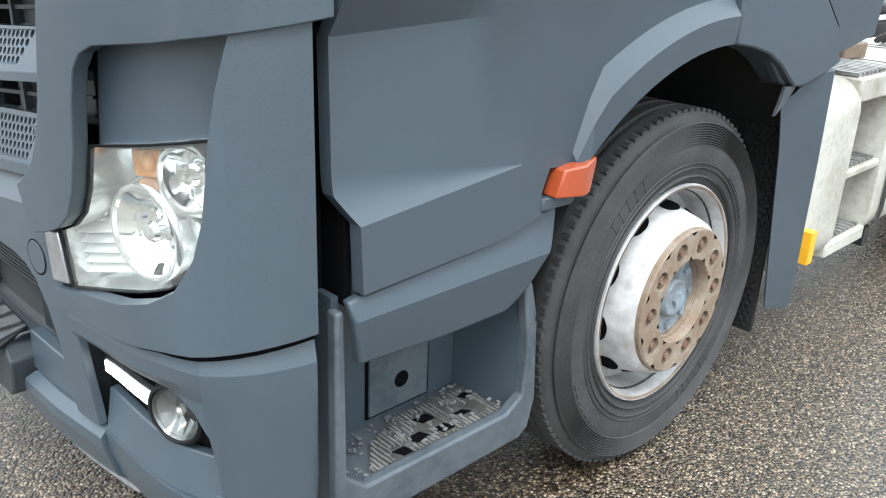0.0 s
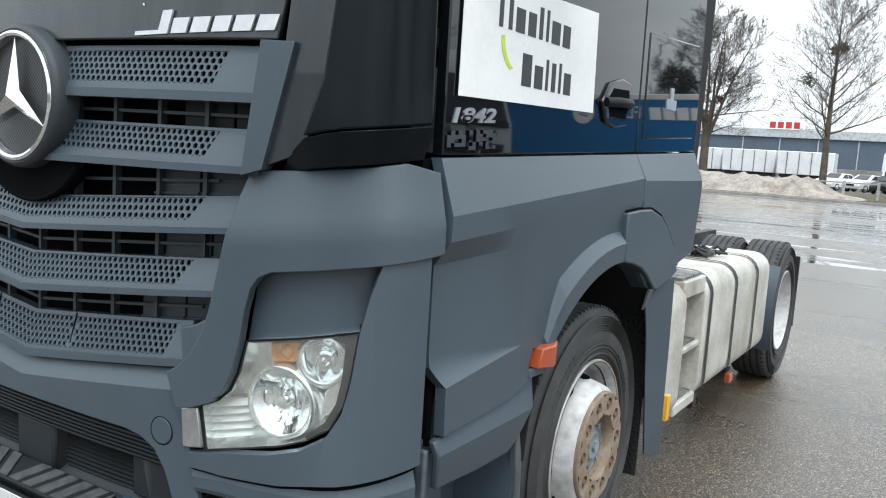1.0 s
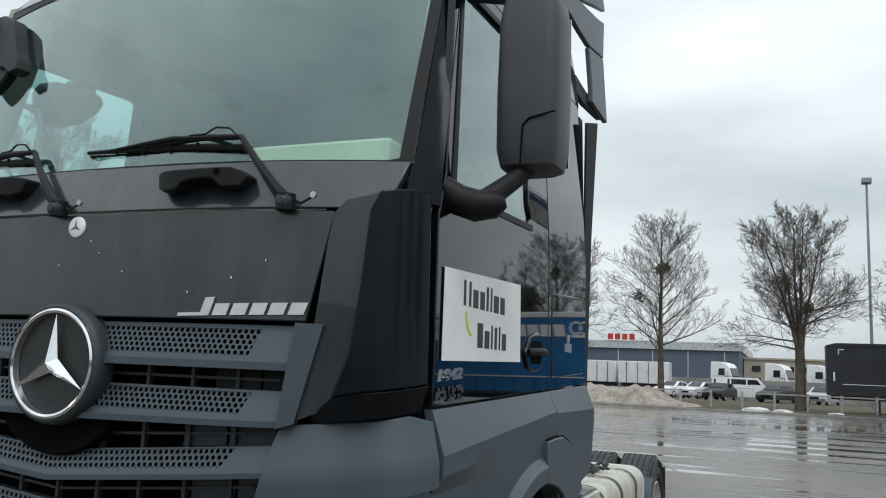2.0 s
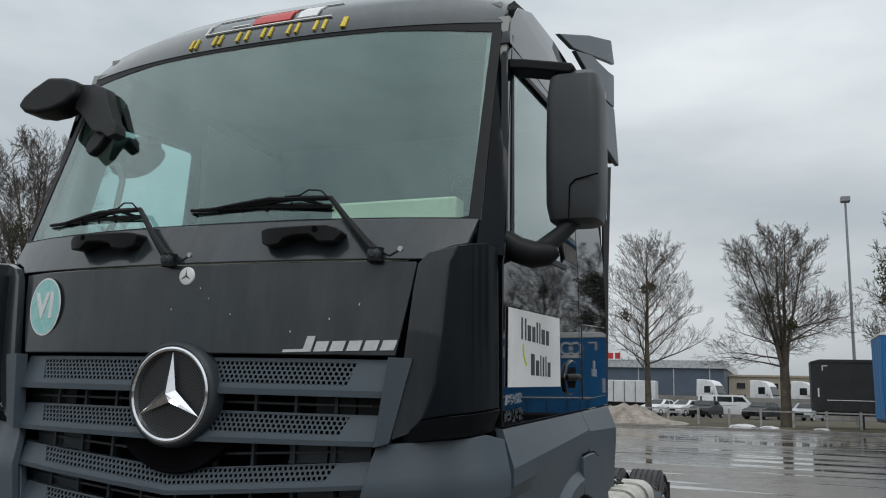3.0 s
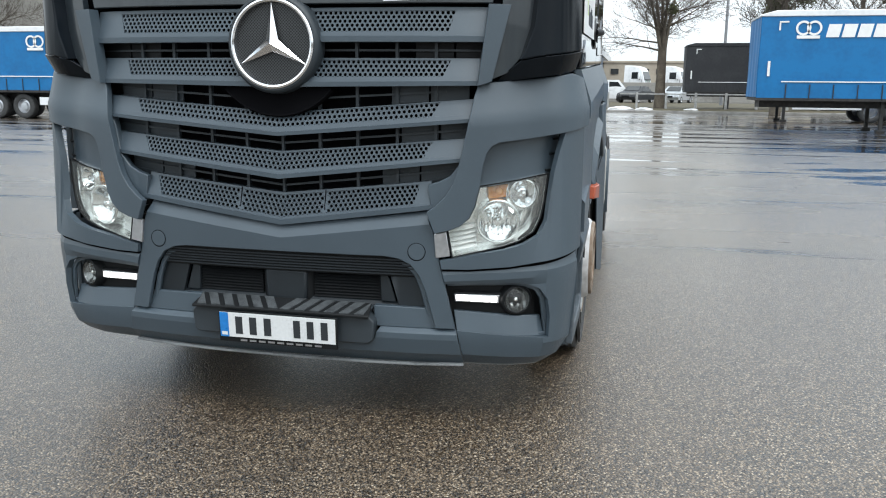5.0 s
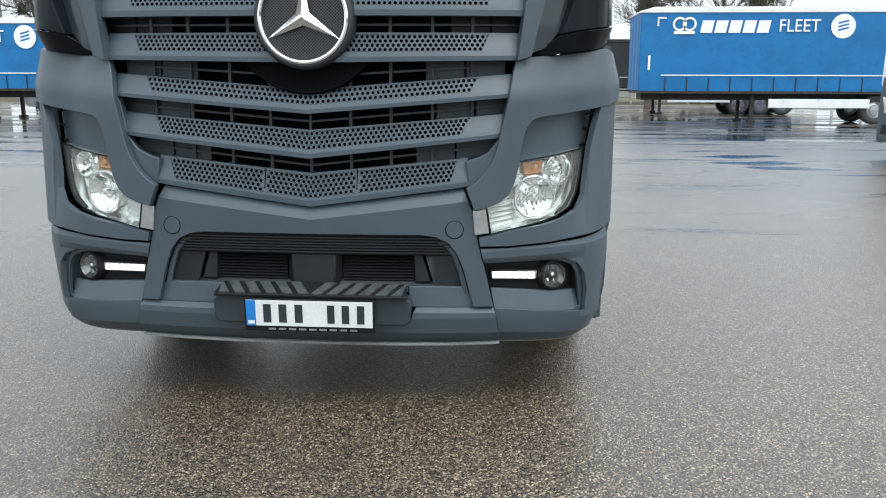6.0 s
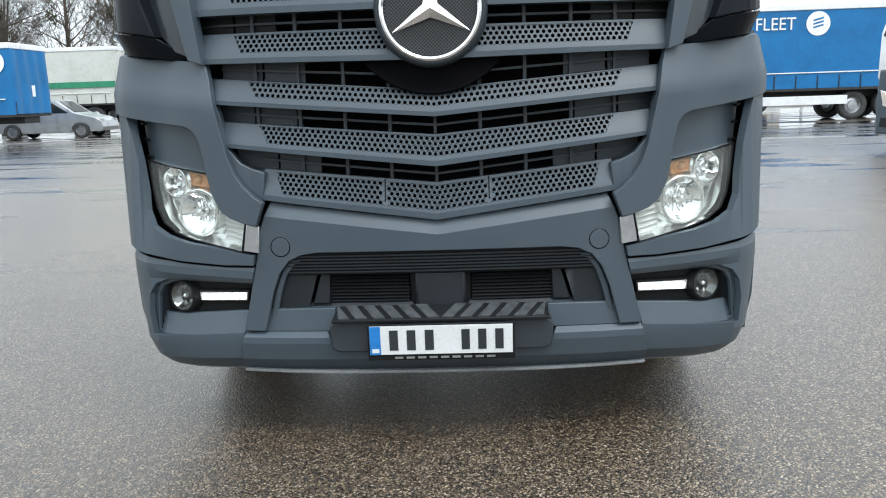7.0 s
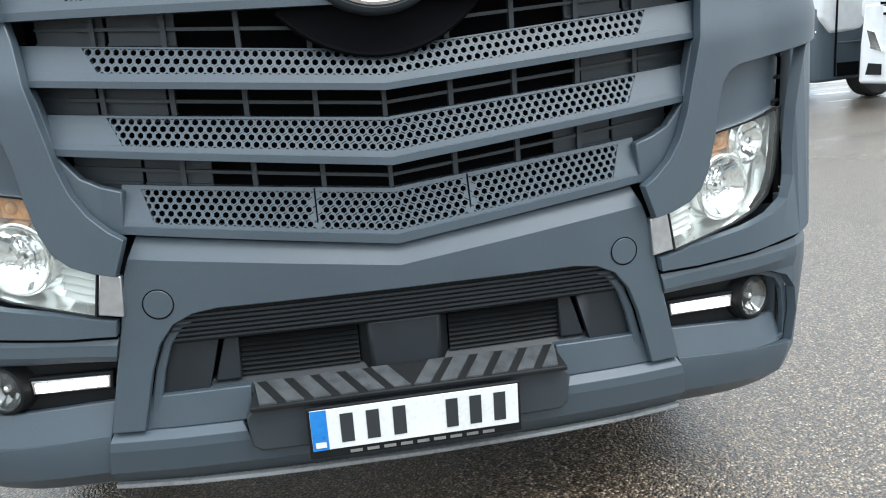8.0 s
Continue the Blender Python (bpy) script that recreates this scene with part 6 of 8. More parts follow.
# ---------------------------------------------------------------- mirrors, wipers, grab bars, cab inside
def mirror(sg):
    mi = empty("mirror", parent=truck)
    mi["label"] = "tall dark grey wing mirror on two arms"
    body = bmesh.new()
    rings = []
    for z, gx, gy in ((2.285, 0.05, 0.075), (2.30, 0.085, 0.098), (2.36, 0.105, 0.110), (2.55, 0.11, 0.112), (2.80, 0.105, 0.110), (2.88, 0.09, 0.100), (2.91, 0.05, 0.08)):
        ring = []
        for k in range(20):
            a = 2 * math.pi * k / 20
            ca, sa = math.cos(a), math.sin(a)
            px = math.copysign(abs(ca) ** 0.55, ca) * gx
            py = math.copysign(abs(sa) ** 0.45, sa) * gy
            ring.append(body.verts.new((0.62 + px + (0.02 if px > 0 else 0), sg * (1.405 + py), z)))
        rings.append(ring)
    for a, b in zip(rings, rings[1:]):
        for k in range(20):
            body.faces.new((a[k], a[(k + 1) % 20], b[(k + 1) % 20], b[k]))
    body.faces.new(rings[0][::-1])
    body.faces.new(rings[-1])
    part("housing", body, SHELL, mi, "dark grey mirror housing")
    part("housing_seam", prism([(1.396, 2.295), (1.400, 2.295), (1.404, 2.420), (1.425, 2.442), (1.50, 2.458), (1.512, 2.460), (1.512, 2.465), (1.50, 2.463), (1.422, 2.447), (1.400, 2.423)], lambda u, z, back: Vector((0.5085 + (0.004 if back else 0.0), sg * u, z))), VOID, mi)
    part("glass", prism([(1.31, 2.33), (1.50, 2.33), (1.50, 2.87), (1.31, 2.87)], lambda u, z, back: Vector((0.742 + (0.006 if not back else 0), sg * u, z))), CHROME, mi, "mirror glass", 0.0)
    low = bmesh.new()
    tube(low, [(0.42, sg * 1.17, 2.20), (0.43, sg * 1.22, 2.165), (0.44, sg * 1.28, 2.145), (0.455, sg * 1.34, 2.150), (0.462, sg * 1.37, 2.158)], [0.046, 0.050, 0.052, 0.044, 0.018], 16)
    tube(low, [(0.45, sg * 1.30, 2.16), (0.54, sg * 1.36, 2.24), (0.60, sg * 1.40, 2.30)], [0.038, 0.032, 0.03], 12)
    part("lower_arm", low, BLACK, mi)
    up = bmesh.new()
    prism([(1.14, 2.940), (1.20, 2.932), (1.40, 2.890), (1.415, 2.915), (1.40, 2.934), (1.20, 2.976), (1.14, 2.984)], lambda u, z, back: Vector((0.66 if back else 0.54, sg * u, z)), bm=up)
    part("upper_arm", up, BLACK, mi, "", 0.008)


mirror(-1)
# front mirror on a broad arm over the far corner of the windscreen
km = empty("front_mirror", parent=truck)
km["label"] = "black front mirror on a broad angular arm"


def km_place(u, z, back):
    y = 0.5 * (u + 1.02) if u > 1.02 else u
    return Vector((screen_d(z, min(y, 1.0)) - (0.012 if back else 0.085) - 0.10 * max(0.0, u - 1.0), u, z))


part("arm", prism([(1.06, 3.095), (0.95, 3.080), (0.845, 3.030), (0.765, 2.930), (0.700, 2.850), (0.672, 2.815), (0.640, 2.790), (0.613, 2.735), (0.660, 2.722), (0.730, 2.765), (0.800, 2.780), (0.93, 2.880), (1.03, 2.945)], km_place, us=(0.7, 0.85, 1.0)), BLACK, km, "", 0.012)
part("foot", prism([(0.705, 2.765), (0.740, 2.690), (0.785, 2.655), (0.835, 2.690), (0.842, 2.745), (0.800, 2.790)], lambda u, z, back: Vector((screen_d(z, u) - (0.006 if back else 0.06), u, z))), BLACK, km, "", 0.012)
part("housing", prism([(1.33, 2.970), (1.32, 3.020), (1.29, 3.065), (1.22, 3.130), (1.12, 3.120), (1.045, 3.095), (1.02, 3.020), (1.05, 2.965), (1.12, 2.930), (1.20, 2.918), (1.28, 2.932)], lambda u, z, back: km_place(u, z, False) + Vector((0.10 if back else -0.05, 0, 0.0)), us=(1.1, 1.2)), BLACK, km, "", 0.03, segments=3)
part("glass", prism([(1.31, 2.972), (1.27, 3.045), (1.20, 3.085), (1.10, 3.075), (1.06, 3.03), (1.09, 2.965), (1.20, 2.935)], lambda u, z, back: km_place(u, z, False) + Vector((0.104 if back else 0.108, 0, 0.0))), CHROME, km)
# kerb mirror over the far door's window
kb_m = empty("kerb_mirror", parent=truck)
kb_m["label"] = "black rounded kerb mirror over the side window"
part("housing", prism([(0.94, 2.93), (0.96, 2.86), (1.02, 2.80), (1.10, 2.79), (1.18, 2.83), (1.26, 2.90), (1.31, 2.97), (1.28, 3.02), (0.98, 3.00)], lambda x, z, back: Vector((x, 1.21 if back else 1.36, z))), BLACK, kb_m, "", 0.03, segments=3)
part("bracket", boxed(1.05, 1.15, 1.12, 1.24, 2.97, 3.02), BLACK, kb_m, "", 0.008)


def wiper(y0, y1, tip):
    wi = empty("wiper", parent=truck)
    wi["label"] = "black wiper resting on the windscreen"
    base = nose(math.copysign(s_of(abs(y0)), y0), 2.112, -0.05)
    elbow = screen_place(y1, 2.345, False) - Vector((0.035, 0, 0))
    end = screen_place(tip, 2.325, False) - Vector((0.02, 0, 0))
    arm = bmesh.new()
    d = (elbow - base)
    tube(arm, [base, base + d * 0.18 + Vector((-0.012, 0, 0)), base + d * 0.6 + Vector((-0.012, 0, 0)), elbow], [0.022, 0.017, 0.012, 0.010], 8)
    tube(arm, [elbow, elbow + (end - elbow) * 0.25 + Vector((0, 0, 0.012)), elbow + (end - elbow) * 0.6], [0.010, 0.012, 0.008], 8)
    tube(arm, [base + Vector((0.0, 0.0, -0.03)), base + Vector((0, 0, 0.02))], 0.030, 12)
    part("arm", arm, BLACK, wi)
    blade = bmesh.new()
    q0, q1 = elbow + Vector((0.01, 0, -0.03)), end
    tube(blade, [q0, (q0 + q1) / 2 + Vector((0.006, 0, 0.01)), q1], [0.010, 0.012, 0.007], 6)
    tube(blade, [q0 + Vector((0.015, 0, -0.014)), (q0 + q1) / 2 + Vector((0.02, 0, -0.006)), q1 + Vector((0.012, 0, -0.01))], 0.005, 5)
    part("blade", blade, BLACK, wi)
    # sprung bridge over the blade and its claws
    bridge = bmesh.new()
    run = q1 - q0
    tube(bridge, [q0 + run * 0.06 + Vector((-0.004, 0, 0.006)), q0 + run * 0.20 + Vector((-0.012, 0, 0.030)), q0 + run * 0.42 + Vector((-0.014, 0, 0.034)), q0 + run * 0.62 + Vector((-0.010, 0, 0.020)), q0 + run * 0.84 + Vector((-0.004, 0, 0.004))], [0.006, 0.008, 0.009, 0.008, 0.005], 6)
    for k in (0.10, 0.27, 0.45, 0.63, 0.80):
        tube(bridge, [q0 + run * k + Vector((0.004, 0, -0.010)), q0 + run * k + Vector((-0.008, 0, 0.026 - 0.05 * abs(k - 0.4)))], 0.006, 5)
    part("bridge", bridge, BLACK, wi)
    jet = bmesh.new()
    j0 = elbow + Vector((-0.010, 0.0, -0.005))
    tube(jet, [j0, j0 + run * 0.05 + Vector((-0.012, 0, 0.030)), j0 + run * 0.13 + Vector((-0.014, 0, 0.034)), j0 + run * 0.20 + Vector((-0.010, 0, 0.014)), j0 + run * 0.30 + Vector((-0.008, 0, 0.012))], 0.0035, 6)
    part("washer_hose", jet, BLACK, wi)
    part("pivot_cap", lathe(bmesh.new(), [(0.0005, 0.012), (0.012, 0.011), (0.016, 0.006), (0.024, 0.004), (0.027, -0.004), (0.027, -0.03)], 18, Matrix.Translation(base + Vector((-0.022, 0, -0.004))) @ Euler((0, radians(-90), 0)).to_matrix().to_4x4()), DARK, wi)
    hose = bmesh.new()
    tube(hose, [base + Vector((0, -0.03, 0)), base + Vector((-0.01, -0.06, -0.012)), base + Vector((0, -0.095, 0.01))], 0.004, 6)
    part("hose", hose, BLACK, wi)
    part("nozzle", disc(bmesh.new(), 0.010, 12, Matrix.Translation(base + Vector((-0.012, -0.10, 0.012))) @ Euler((0, radians(-90), 0)).to_matrix().to_4x4(), 0.01), SILVER, wi)


wiper(-0.80, -0.56, 0.07)
wiper(0.08, 0.33, 0.92)


GRIP = [(0.0, 0.022), (0.03, -0.030), (0.12, -0.046), (0.27, -0.041), (0.32, -0.016), (0.45, -0.004), (0.63, -0.002), (0.69, -0.016), (0.75, -0.036), (0.92, -0.033), (1.0, 0.009), (0.93, 0.030), (0.83, 0.040), (0.10, 0.036), (0.02, 0.033)]


def grab_bar(y0, y1, z):
    """Moulded handle: two broad feet with a slimmer grip between them, and a round plug in one foot."""
    def stand(u, v, back):
        y = y0 + (y1 - y0) * u
        proud = 0.050 - 0.030 * (2 * u - 1) ** 4
        return nose(math.copysign(s_of(abs(y)), y), z + 0.85 * v, -0.125 if back else -0.080 + proud)
    bar = part("grab_bar", prism(GRIP, stand, us=(0.1, 0.2, 0.32, 0.45, 0.57, 0.69, 0.8, 0.9)), BLACK, truck, "black moulded grab bar", 0.012, segments=3)
    part("plug", disc(bmesh.new(), 0.012, 16, Matrix.Translation(stand(0.70, 0.021, False) - Vector((0.001, 0, 0))) @ Euler((0, radians(-90), 0)).to_matrix().to_4x4(), 0.004), VOID, bar)


grab_bar(-0.325, -0.665, 2.185)
grab_bar(0.265, 0.645, 2.200)

dash = bmesh.new()
prism([(0.30, 1.9), (0.30, 2.24), (0.42, 2.30), (0.80, 2.33), (0.95, 2.28), (0.98, 1.9)], lambda x, z, back: Vector((x, -1.06 if back else 1.06, z)), bm=dash)
part("dashboard", dash, TRIM, truck, "pale dashboard behind the screen", 0.03)
# solid pale strip added in place of the dashboard's reflection in the glass
part("dash_reflection_strip", boxed(0.40, 0.50, -0.98, -0.43, 2.28, 2.382), DASH_REFLECTION, truck, "pale green strip standing in for the dashboard's reflection", 0.012)
sw = lathe(bmesh.new(), [(0.205 + 0.016 * math.cos(a), 0.016 * math.sin(a)) for a in [2 * math.pi * k / 8 for k in range(8)]], 32, Matrix.Translation((1.02, -0.58, 2.26)) @ Euler((0, radians(-35), 0)).to_matrix().to_4x4(), closed=True)
disc(sw, 0.07, 20, Matrix.Translation((1.03, -0.58, 2.25)) @ Euler((0, radians(-35), 0)).to_matrix().to_4x4(), 0.03)
part("steering_wheel", sw, BLACK, truck)
for y in (-0.58, 0.62):
    seat = bmesh.new()
    box(seat, 1.25, 1.75, y - 0.26, y + 0.26, 1.85, 2.02)
    box(seat, 1.68, 1.84, y - 0.25, y + 0.25, 2.0, 2.62)
    box(seat, 1.70, 1.82, y - 0.14, y + 0.14, 2.64, 2.84)
    part("seat", seat, SEAT, truck, "grey cloth cab seat", 0.05, segments=3)

# roof lettering as plain gold blocks, with an outlined mark over it
def brow(u, v, back):
    y = 0.415 - u
    dx = float(np.interp(v, [0, 0.05, 0.16, 0.29], [0.0, 0.02, 0.09, 0.25]))
    n_out = float(np.interp(v, [0, 0.05, 0.16, 0.29], [0.010, 0.009, 0.007, 0.004]))
    return Vector((screen_d(3.17, y) - 0.006 + dx * (2.0 / 1.9) - (0.002 if back else n_out), y, 3.17 + v + (0.0 if back else 0.004)))


lettering = empty("roof_lettering", parent=truck)
lettering["label"] = "gold lettering in plain blocks"
for k, w in enumerate((0.042, 0.046, 0.060, 0.052, 0.056, 0.056, 0.022)):
    u0 = 0.135 * k
    for v in (u0, u0 + w - 0.013):
        part("letter_bar", prism([(v, 0.020), (v + 0.013, 0.020), (v + 0.013, 0.078), (v, 0.078)], brow), YELLOW_INK, lettering)
for w0, w1, v0, v1, mat_ in ((0.055, 0.74, 0.100, 0.106, WHITE_SIGN), (0.055, 0.061, 0.106, 0.21, WHITE_SIGN), (0.055, 0.74, 0.21, 0.216, WHITE_SIGN), (0.20, 0.30, 0.125, 0.131, WHITE_SIGN), (0.32, 0.52, 0.118, 0.20, RED_INK), (0.56, 0.66, 0.118, 0.20, WHITE_SIGN)):
    part("roof_mark", prism([(w0, v0), (w1, v0), (w1, v1), (w0, v1)], brow, us=span(w0, w1, 0.08), vs=(0.16, 0.19)), mat_, lettering)


# ---------------------------------------------------------------- ground
def ground_material():
    m = bpy.data.materials.new("wet_aggregate_paving")
    m.use_nodes = True
    n, l = m.node_tree.nodes, m.node_tree.links
    b = n["Principled BSDF"]
    co = n.new("ShaderNodeTexCoord")

    def tex(kind, scale, **kw):
        t = n.new(kind)
        t.inputs["Scale"].default_value = scale
        l.new(co.outputs["Object"], t.inputs["Vector"])
        for k, v in kw.items():
            t.inputs[k].default_value = v
        return t

    def ramp(src, stops):
        r = n.new("ShaderNodeValToRGB")
        while len(r.color_ramp.elements) < len(stops):
            r.color_ramp.elements.new(0.5)
        for e, (p, c) in zip(r.color_ramp.elements, stops):
            e.position, e.color = p, (*c, 1)
        l.new(src, r.inputs[0])
        return r

    stones = tex("ShaderNodeTexVoronoi", 120.0)
    pick = n.new("ShaderNodeSeparateColor")
    l.new(stones.outputs["Color"], pick.inputs[0])
    stone = ramp(pick.outputs[0], [(0.0, (0.016, 0.010, 0.006)), (0.3, (0.062, 0.041, 0.023)), (0.6, (0.145, 0.101, 0.060)), (0.85, (0.27, 0.20, 0.13)), (1.0, (0.46, 0.38, 0.28))])
    edge = ramp(stones.outputs["Distance"], [(0.25, (1.1, 1.1, 1.1)), (0.72, (0.20, 0.19, 0.175))])
    mul = n.new("ShaderNodeMixRGB")
    mul.blend_type = "MULTIPLY"
    mul.inputs[0].default_value = 1.0
    l.new(stone.outputs[0], mul.inputs[1])
    l.new(edge.outputs[0], mul.inputs[2])
    broad = tex("ShaderNodeTexNoise", 0.22, Detail=6.0, Roughness=0.6)
    patch = ramp(broad.outputs["Fac"], [(0.35, (0.78, 0.76, 0.74)), (0.65, (1.15, 1.15, 1.16))])
    mul2 = n.new("ShaderNodeMixRGB")
    mul2.blend_type = "MULTIPLY"
    mul2.inputs[0].default_value = 1.0
    l.new(mul.outputs[0], mul2.inputs[1])
    l.new(patch.outputs[0], mul2.inputs[2])
    # standing water in long shallow hollows
    mp = n.new("ShaderNodeMapping")
    mp.inputs["Scale"].default_value = (0.30, 0.11, 1.0)
    mp.inputs["Location"].default_value = (9.2, 4.4, 0)
    l.new(co.outputs["Object"], mp.inputs["Vector"])
    pud = n.new("ShaderNodeTexNoise")
    pud.inputs["Scale"].default_value, pud.inputs["Detail"].default_value, pud.inputs["Roughness"].default_value = 1.3, 4.0, 0.55
    l.new(mp.outputs[0], pud.inputs["Vector"])
    near = n.new("ShaderNodeMapRange")
    near.inputs["From Min"].default_value, near.inputs["From Max"].default_value = -0.5, 7.0
    near.inputs["To Min"].default_value, near.inputs["To Max"].default_value = -0.14, 0.0
    pos = n.new("ShaderNodeSeparateXYZ")
    l.new(co.outputs["Object"], pos.inputs[0])
    l.new(pos.outputs["X"], near.inputs["Value"])
    hollow = n.new("ShaderNodeMath")
    hollow.operation = "ADD"
    l.new(pud.outputs["Fac"], hollow.inputs[0])
    l.new(near.outputs[0], hollow.inputs[1])
    wet = ramp(hollow.outputs[0], [(0.40, (0.31, 0.31, 0.31)), (0.56, (0.22, 0.22, 0.22)), (0.72, (0.08, 0.08, 0.08))])
    # thin films of water in long streaks across the far part of the yard
    mp2 = n.new("ShaderNodeMapping")
    mp2.inputs["Scale"].default_value = (1.15, 0.13, 1.0)
    mp2.inputs["Location"].default_value = (0.4, 5.1, 0)
    mp2.inputs["Rotation"].default_value = (0, 0, radians(4))
    l.new(co.outputs["Object"], mp2.inputs["Vector"])
    film_n = n.new("ShaderNodeTexNoise")
    film_n.inputs["Scale"].default_value, film_n.inputs["Detail"].default_value, film_n.inputs["Roughness"].default_value = 1.0, 5.0, 0.6
    l.new(mp2.outputs[0], film_n.inputs["Vector"])
    sep = n.new("ShaderNodeSeparateXYZ")
    l.new(co.outputs["Object"], sep.inputs[0])
    far = n.new("ShaderNodeMapRange")
    far.inputs["From Min"].default_value, far.inputs["From Max"].default_value = 2.0, 22.0
    far.inputs["To Min"].default_value, far.inputs["To Max"].default_value = -0.13, 0.078
    l.new(sep.outputs["X"], far.inputs["Value"])
    reach = n.new("ShaderNodeMath")
    reach.operation = "ADD"
    l.new(film_n.outputs["Fac"], reach.inputs[0])
    l.new(far.outputs[0], reach.inputs[1])
    film_w = ramp(reach.outputs[0], [(0.55, (0, 0, 0)), (0.615, (1, 1, 1))])
    film_d = ramp(reach.outputs[0], [(0.50, (1, 1, 1)), (0.58, (0.42, 0.41, 0.42))])
    darker = n.new("ShaderNodeMixRGB")
    darker.blend_type = "MULTIPLY"
    darker.inputs[0].default_value = 1.0
    l.new(mul2.outputs[0], darker.inputs[1])
    l.new(film_d.outputs[0], darker.inputs[2])
    # one broad pool of clear water, broken into streaks across the yard
    pm, pl2, pn2 = n.new("ShaderNodeMapping"), n.new("ShaderNodeVectorMath"), n.new("ShaderNodeTexNoise")
    pm.vector_type = "POINT"
    pm.inputs["Location"].default_value = (-11.8 / 4.2, 5.2 / 1.0, 0)
    pm.inputs["Scale"].default_value = (1 / 4.2, 1 / 1.0, 0)
    pl2.operation = "LENGTH"
    ps = n.new("ShaderNodeMapping")
    ps.inputs["Scale"].default_value = (1.5, 0.42, 1.0)
    l.new(co.outputs["Object"], pm.inputs["Vector"])
    l.new(pm.outputs[0], pl2.inputs[0])
    l.new(co.outputs["Object"], ps.inputs["Vector"])
    l.new(ps.outputs[0], pn2.inputs["Vector"])
    pn2.inputs["Scale"].default_value, pn2.inputs["Detail"].default_value = 1.0, 5.0
    near_pool, pool_sum = n.new("ShaderNodeMapRange"), n.new("ShaderNodeMath")
    near_pool.inputs["From Min"].default_value, near_pool.inputs["From Max"].default_value = 0.3, 1.7
    near_pool.inputs["To Min"].default_value, near_pool.inputs["To Max"].default_value = 0.10, -0.22
    pool_sum.operation = "ADD"
    l.new(pl2.outputs["Value"], near_pool.inputs["Value"])
    l.new(near_pool.outputs[0], pool_sum.inputs[0])
    l.new(pn2.outputs["Fac"], pool_sum.inputs[1])
    pool = ramp(pool_sum.outputs[0], [(0.555, (0, 0, 0)), (0.63, (0.85, 0.85, 0.85))])
    water = n.new("ShaderNodeMath")
    water.operation = "MAXIMUM"
    l.new(film_w.outputs[0], water.inputs[0])
    l.new(pool.outputs[0], water.inputs[1])
    soaked = n.new("ShaderNodeMixRGB")
    soaked.blend_type = "MULTIPLY"
    soaked.inputs[2].default_value = (0.30, 0.30, 0.31, 1)
    l.new(pool.outputs[0], soaked.inputs[0])
    l.new(darker.outputs[0], soaked.inputs[1])
    l.new(soaked.outputs[0], b.inputs["Base Color"])
    sheen = n.new("ShaderNodeMixRGB")
    sheen.inputs[2].default_value = (0.03, 0.03, 0.03, 1)
    l.new(water.outputs[0], sheen.inputs[0])
    l.new(wet.outputs[0], sheen.inputs[1])
    l.new(sheen.outputs[0], b.inputs["Roughness"])
    b.inputs["Specular IOR Level"].default_value = 0.7
    # thin wet skin over the stones
    b.inputs["Coat Weight"].default_value, b.inputs["Coat IOR"].default_value = 0.6, 1.42
    skin = n.new("ShaderNodeMixRGB")
    skin.inputs[1].default_value, skin.inputs[2].default_value = (0.36, 0.36, 0.36, 1), (0.02, 0.02, 0.02, 1)
    l.new(water.outputs[0], skin.inputs[0])
    l.new(skin.outputs[0], b.inputs["Coat Roughness"])
    bu = n.new("ShaderNodeBump")
    bu.invert = True
    bu.inputs["Distance"].default_value = 0.008
    dry = ramp(hollow.outputs[0], [(0.45, (0.8, 0.8, 0.8)), (0.72, (0.3, 0.3, 0.3))])
    level = n.new("ShaderNodeMixRGB")
    level.inputs[2].default_value = (0.02, 0.02, 0.02, 1)
    l.new(water.outputs[0], level.inputs[0])
    l.new(dry.outputs[0], level.inputs[1])
    l.new(level.outputs[0], bu.inputs["Strength"])
    l.new(stones.outputs["Distance"], bu.inputs["Height"])
    l.new(bu.outputs[0], b.inputs["Normal"])
    return m


GROUND = ground_material()
gb_ = bmesh.new()
gx = [-1500, -300, -60, -20] + list(np.arange(-10, 62, 2.0)) + [80, 140, 400, 1500]
gy = [-1500, -300, -80, -40] + list(np.arange(-30, 32, 2.0)) + [45, 80, 300, 1500]
gv = [[gb_.verts.new((x, y, 0.0)) for y in gy] for x in gx]
for i in range(len(gx) - 1):
    for j in range(len(gy) - 1):
        gb_.faces.new((gv[i][j], gv[i + 1][j], gv[i + 1][j + 1], gv[i][j + 1]))
tagged(part("ground", gb_, GROUND), "wet brown-grey aggregate paving with shallow puddles", "ground", kind="structure")

GRASS = material("winter_grass", (0.060, 0.052, 0.028), 0.95, second=(0.10, 0.080, 0.050), grain=9, blotch=1.2, bump=1.0, bump_scale=30)
KERB = material("concrete_kerb", (0.30, 0.29, 0.27), 0.8, second=(0.2, 0.19, 0.18), grain=12, blotch=2, bump=0.4)
HEAP = material("dirty_snow_and_grit", (0.36, 0.32, 0.28), 0.9, second=(0.15, 0.125, 0.10), grain=6, blotch=1.5, mix=0.8, bump=1.0, bump_scale=14)
SNOW = material("old_snow", (0.70, 0.70, 0.71), 0.8, second=(0.5, 0.49, 0.48), grain=9, blotch=2, bump=0.6, bump_scale=20)
BARK = material("bare_bark", (0.085, 0.068, 0.055), 0.9, second=(0.14, 0.12, 0.09), grain=14, blotch=2, bump=0.8, bump_scale=40)
TWIG = material("bare_twigs", (0.075, 0.062, 0.050), 0.9, second=(0.11, 0.094, 0.078), grain=4)
MOSS = material("mistletoe", (0.075, 0.08, 0.035), 0.9, second=(0.05, 0.055, 0.025), grain=12)
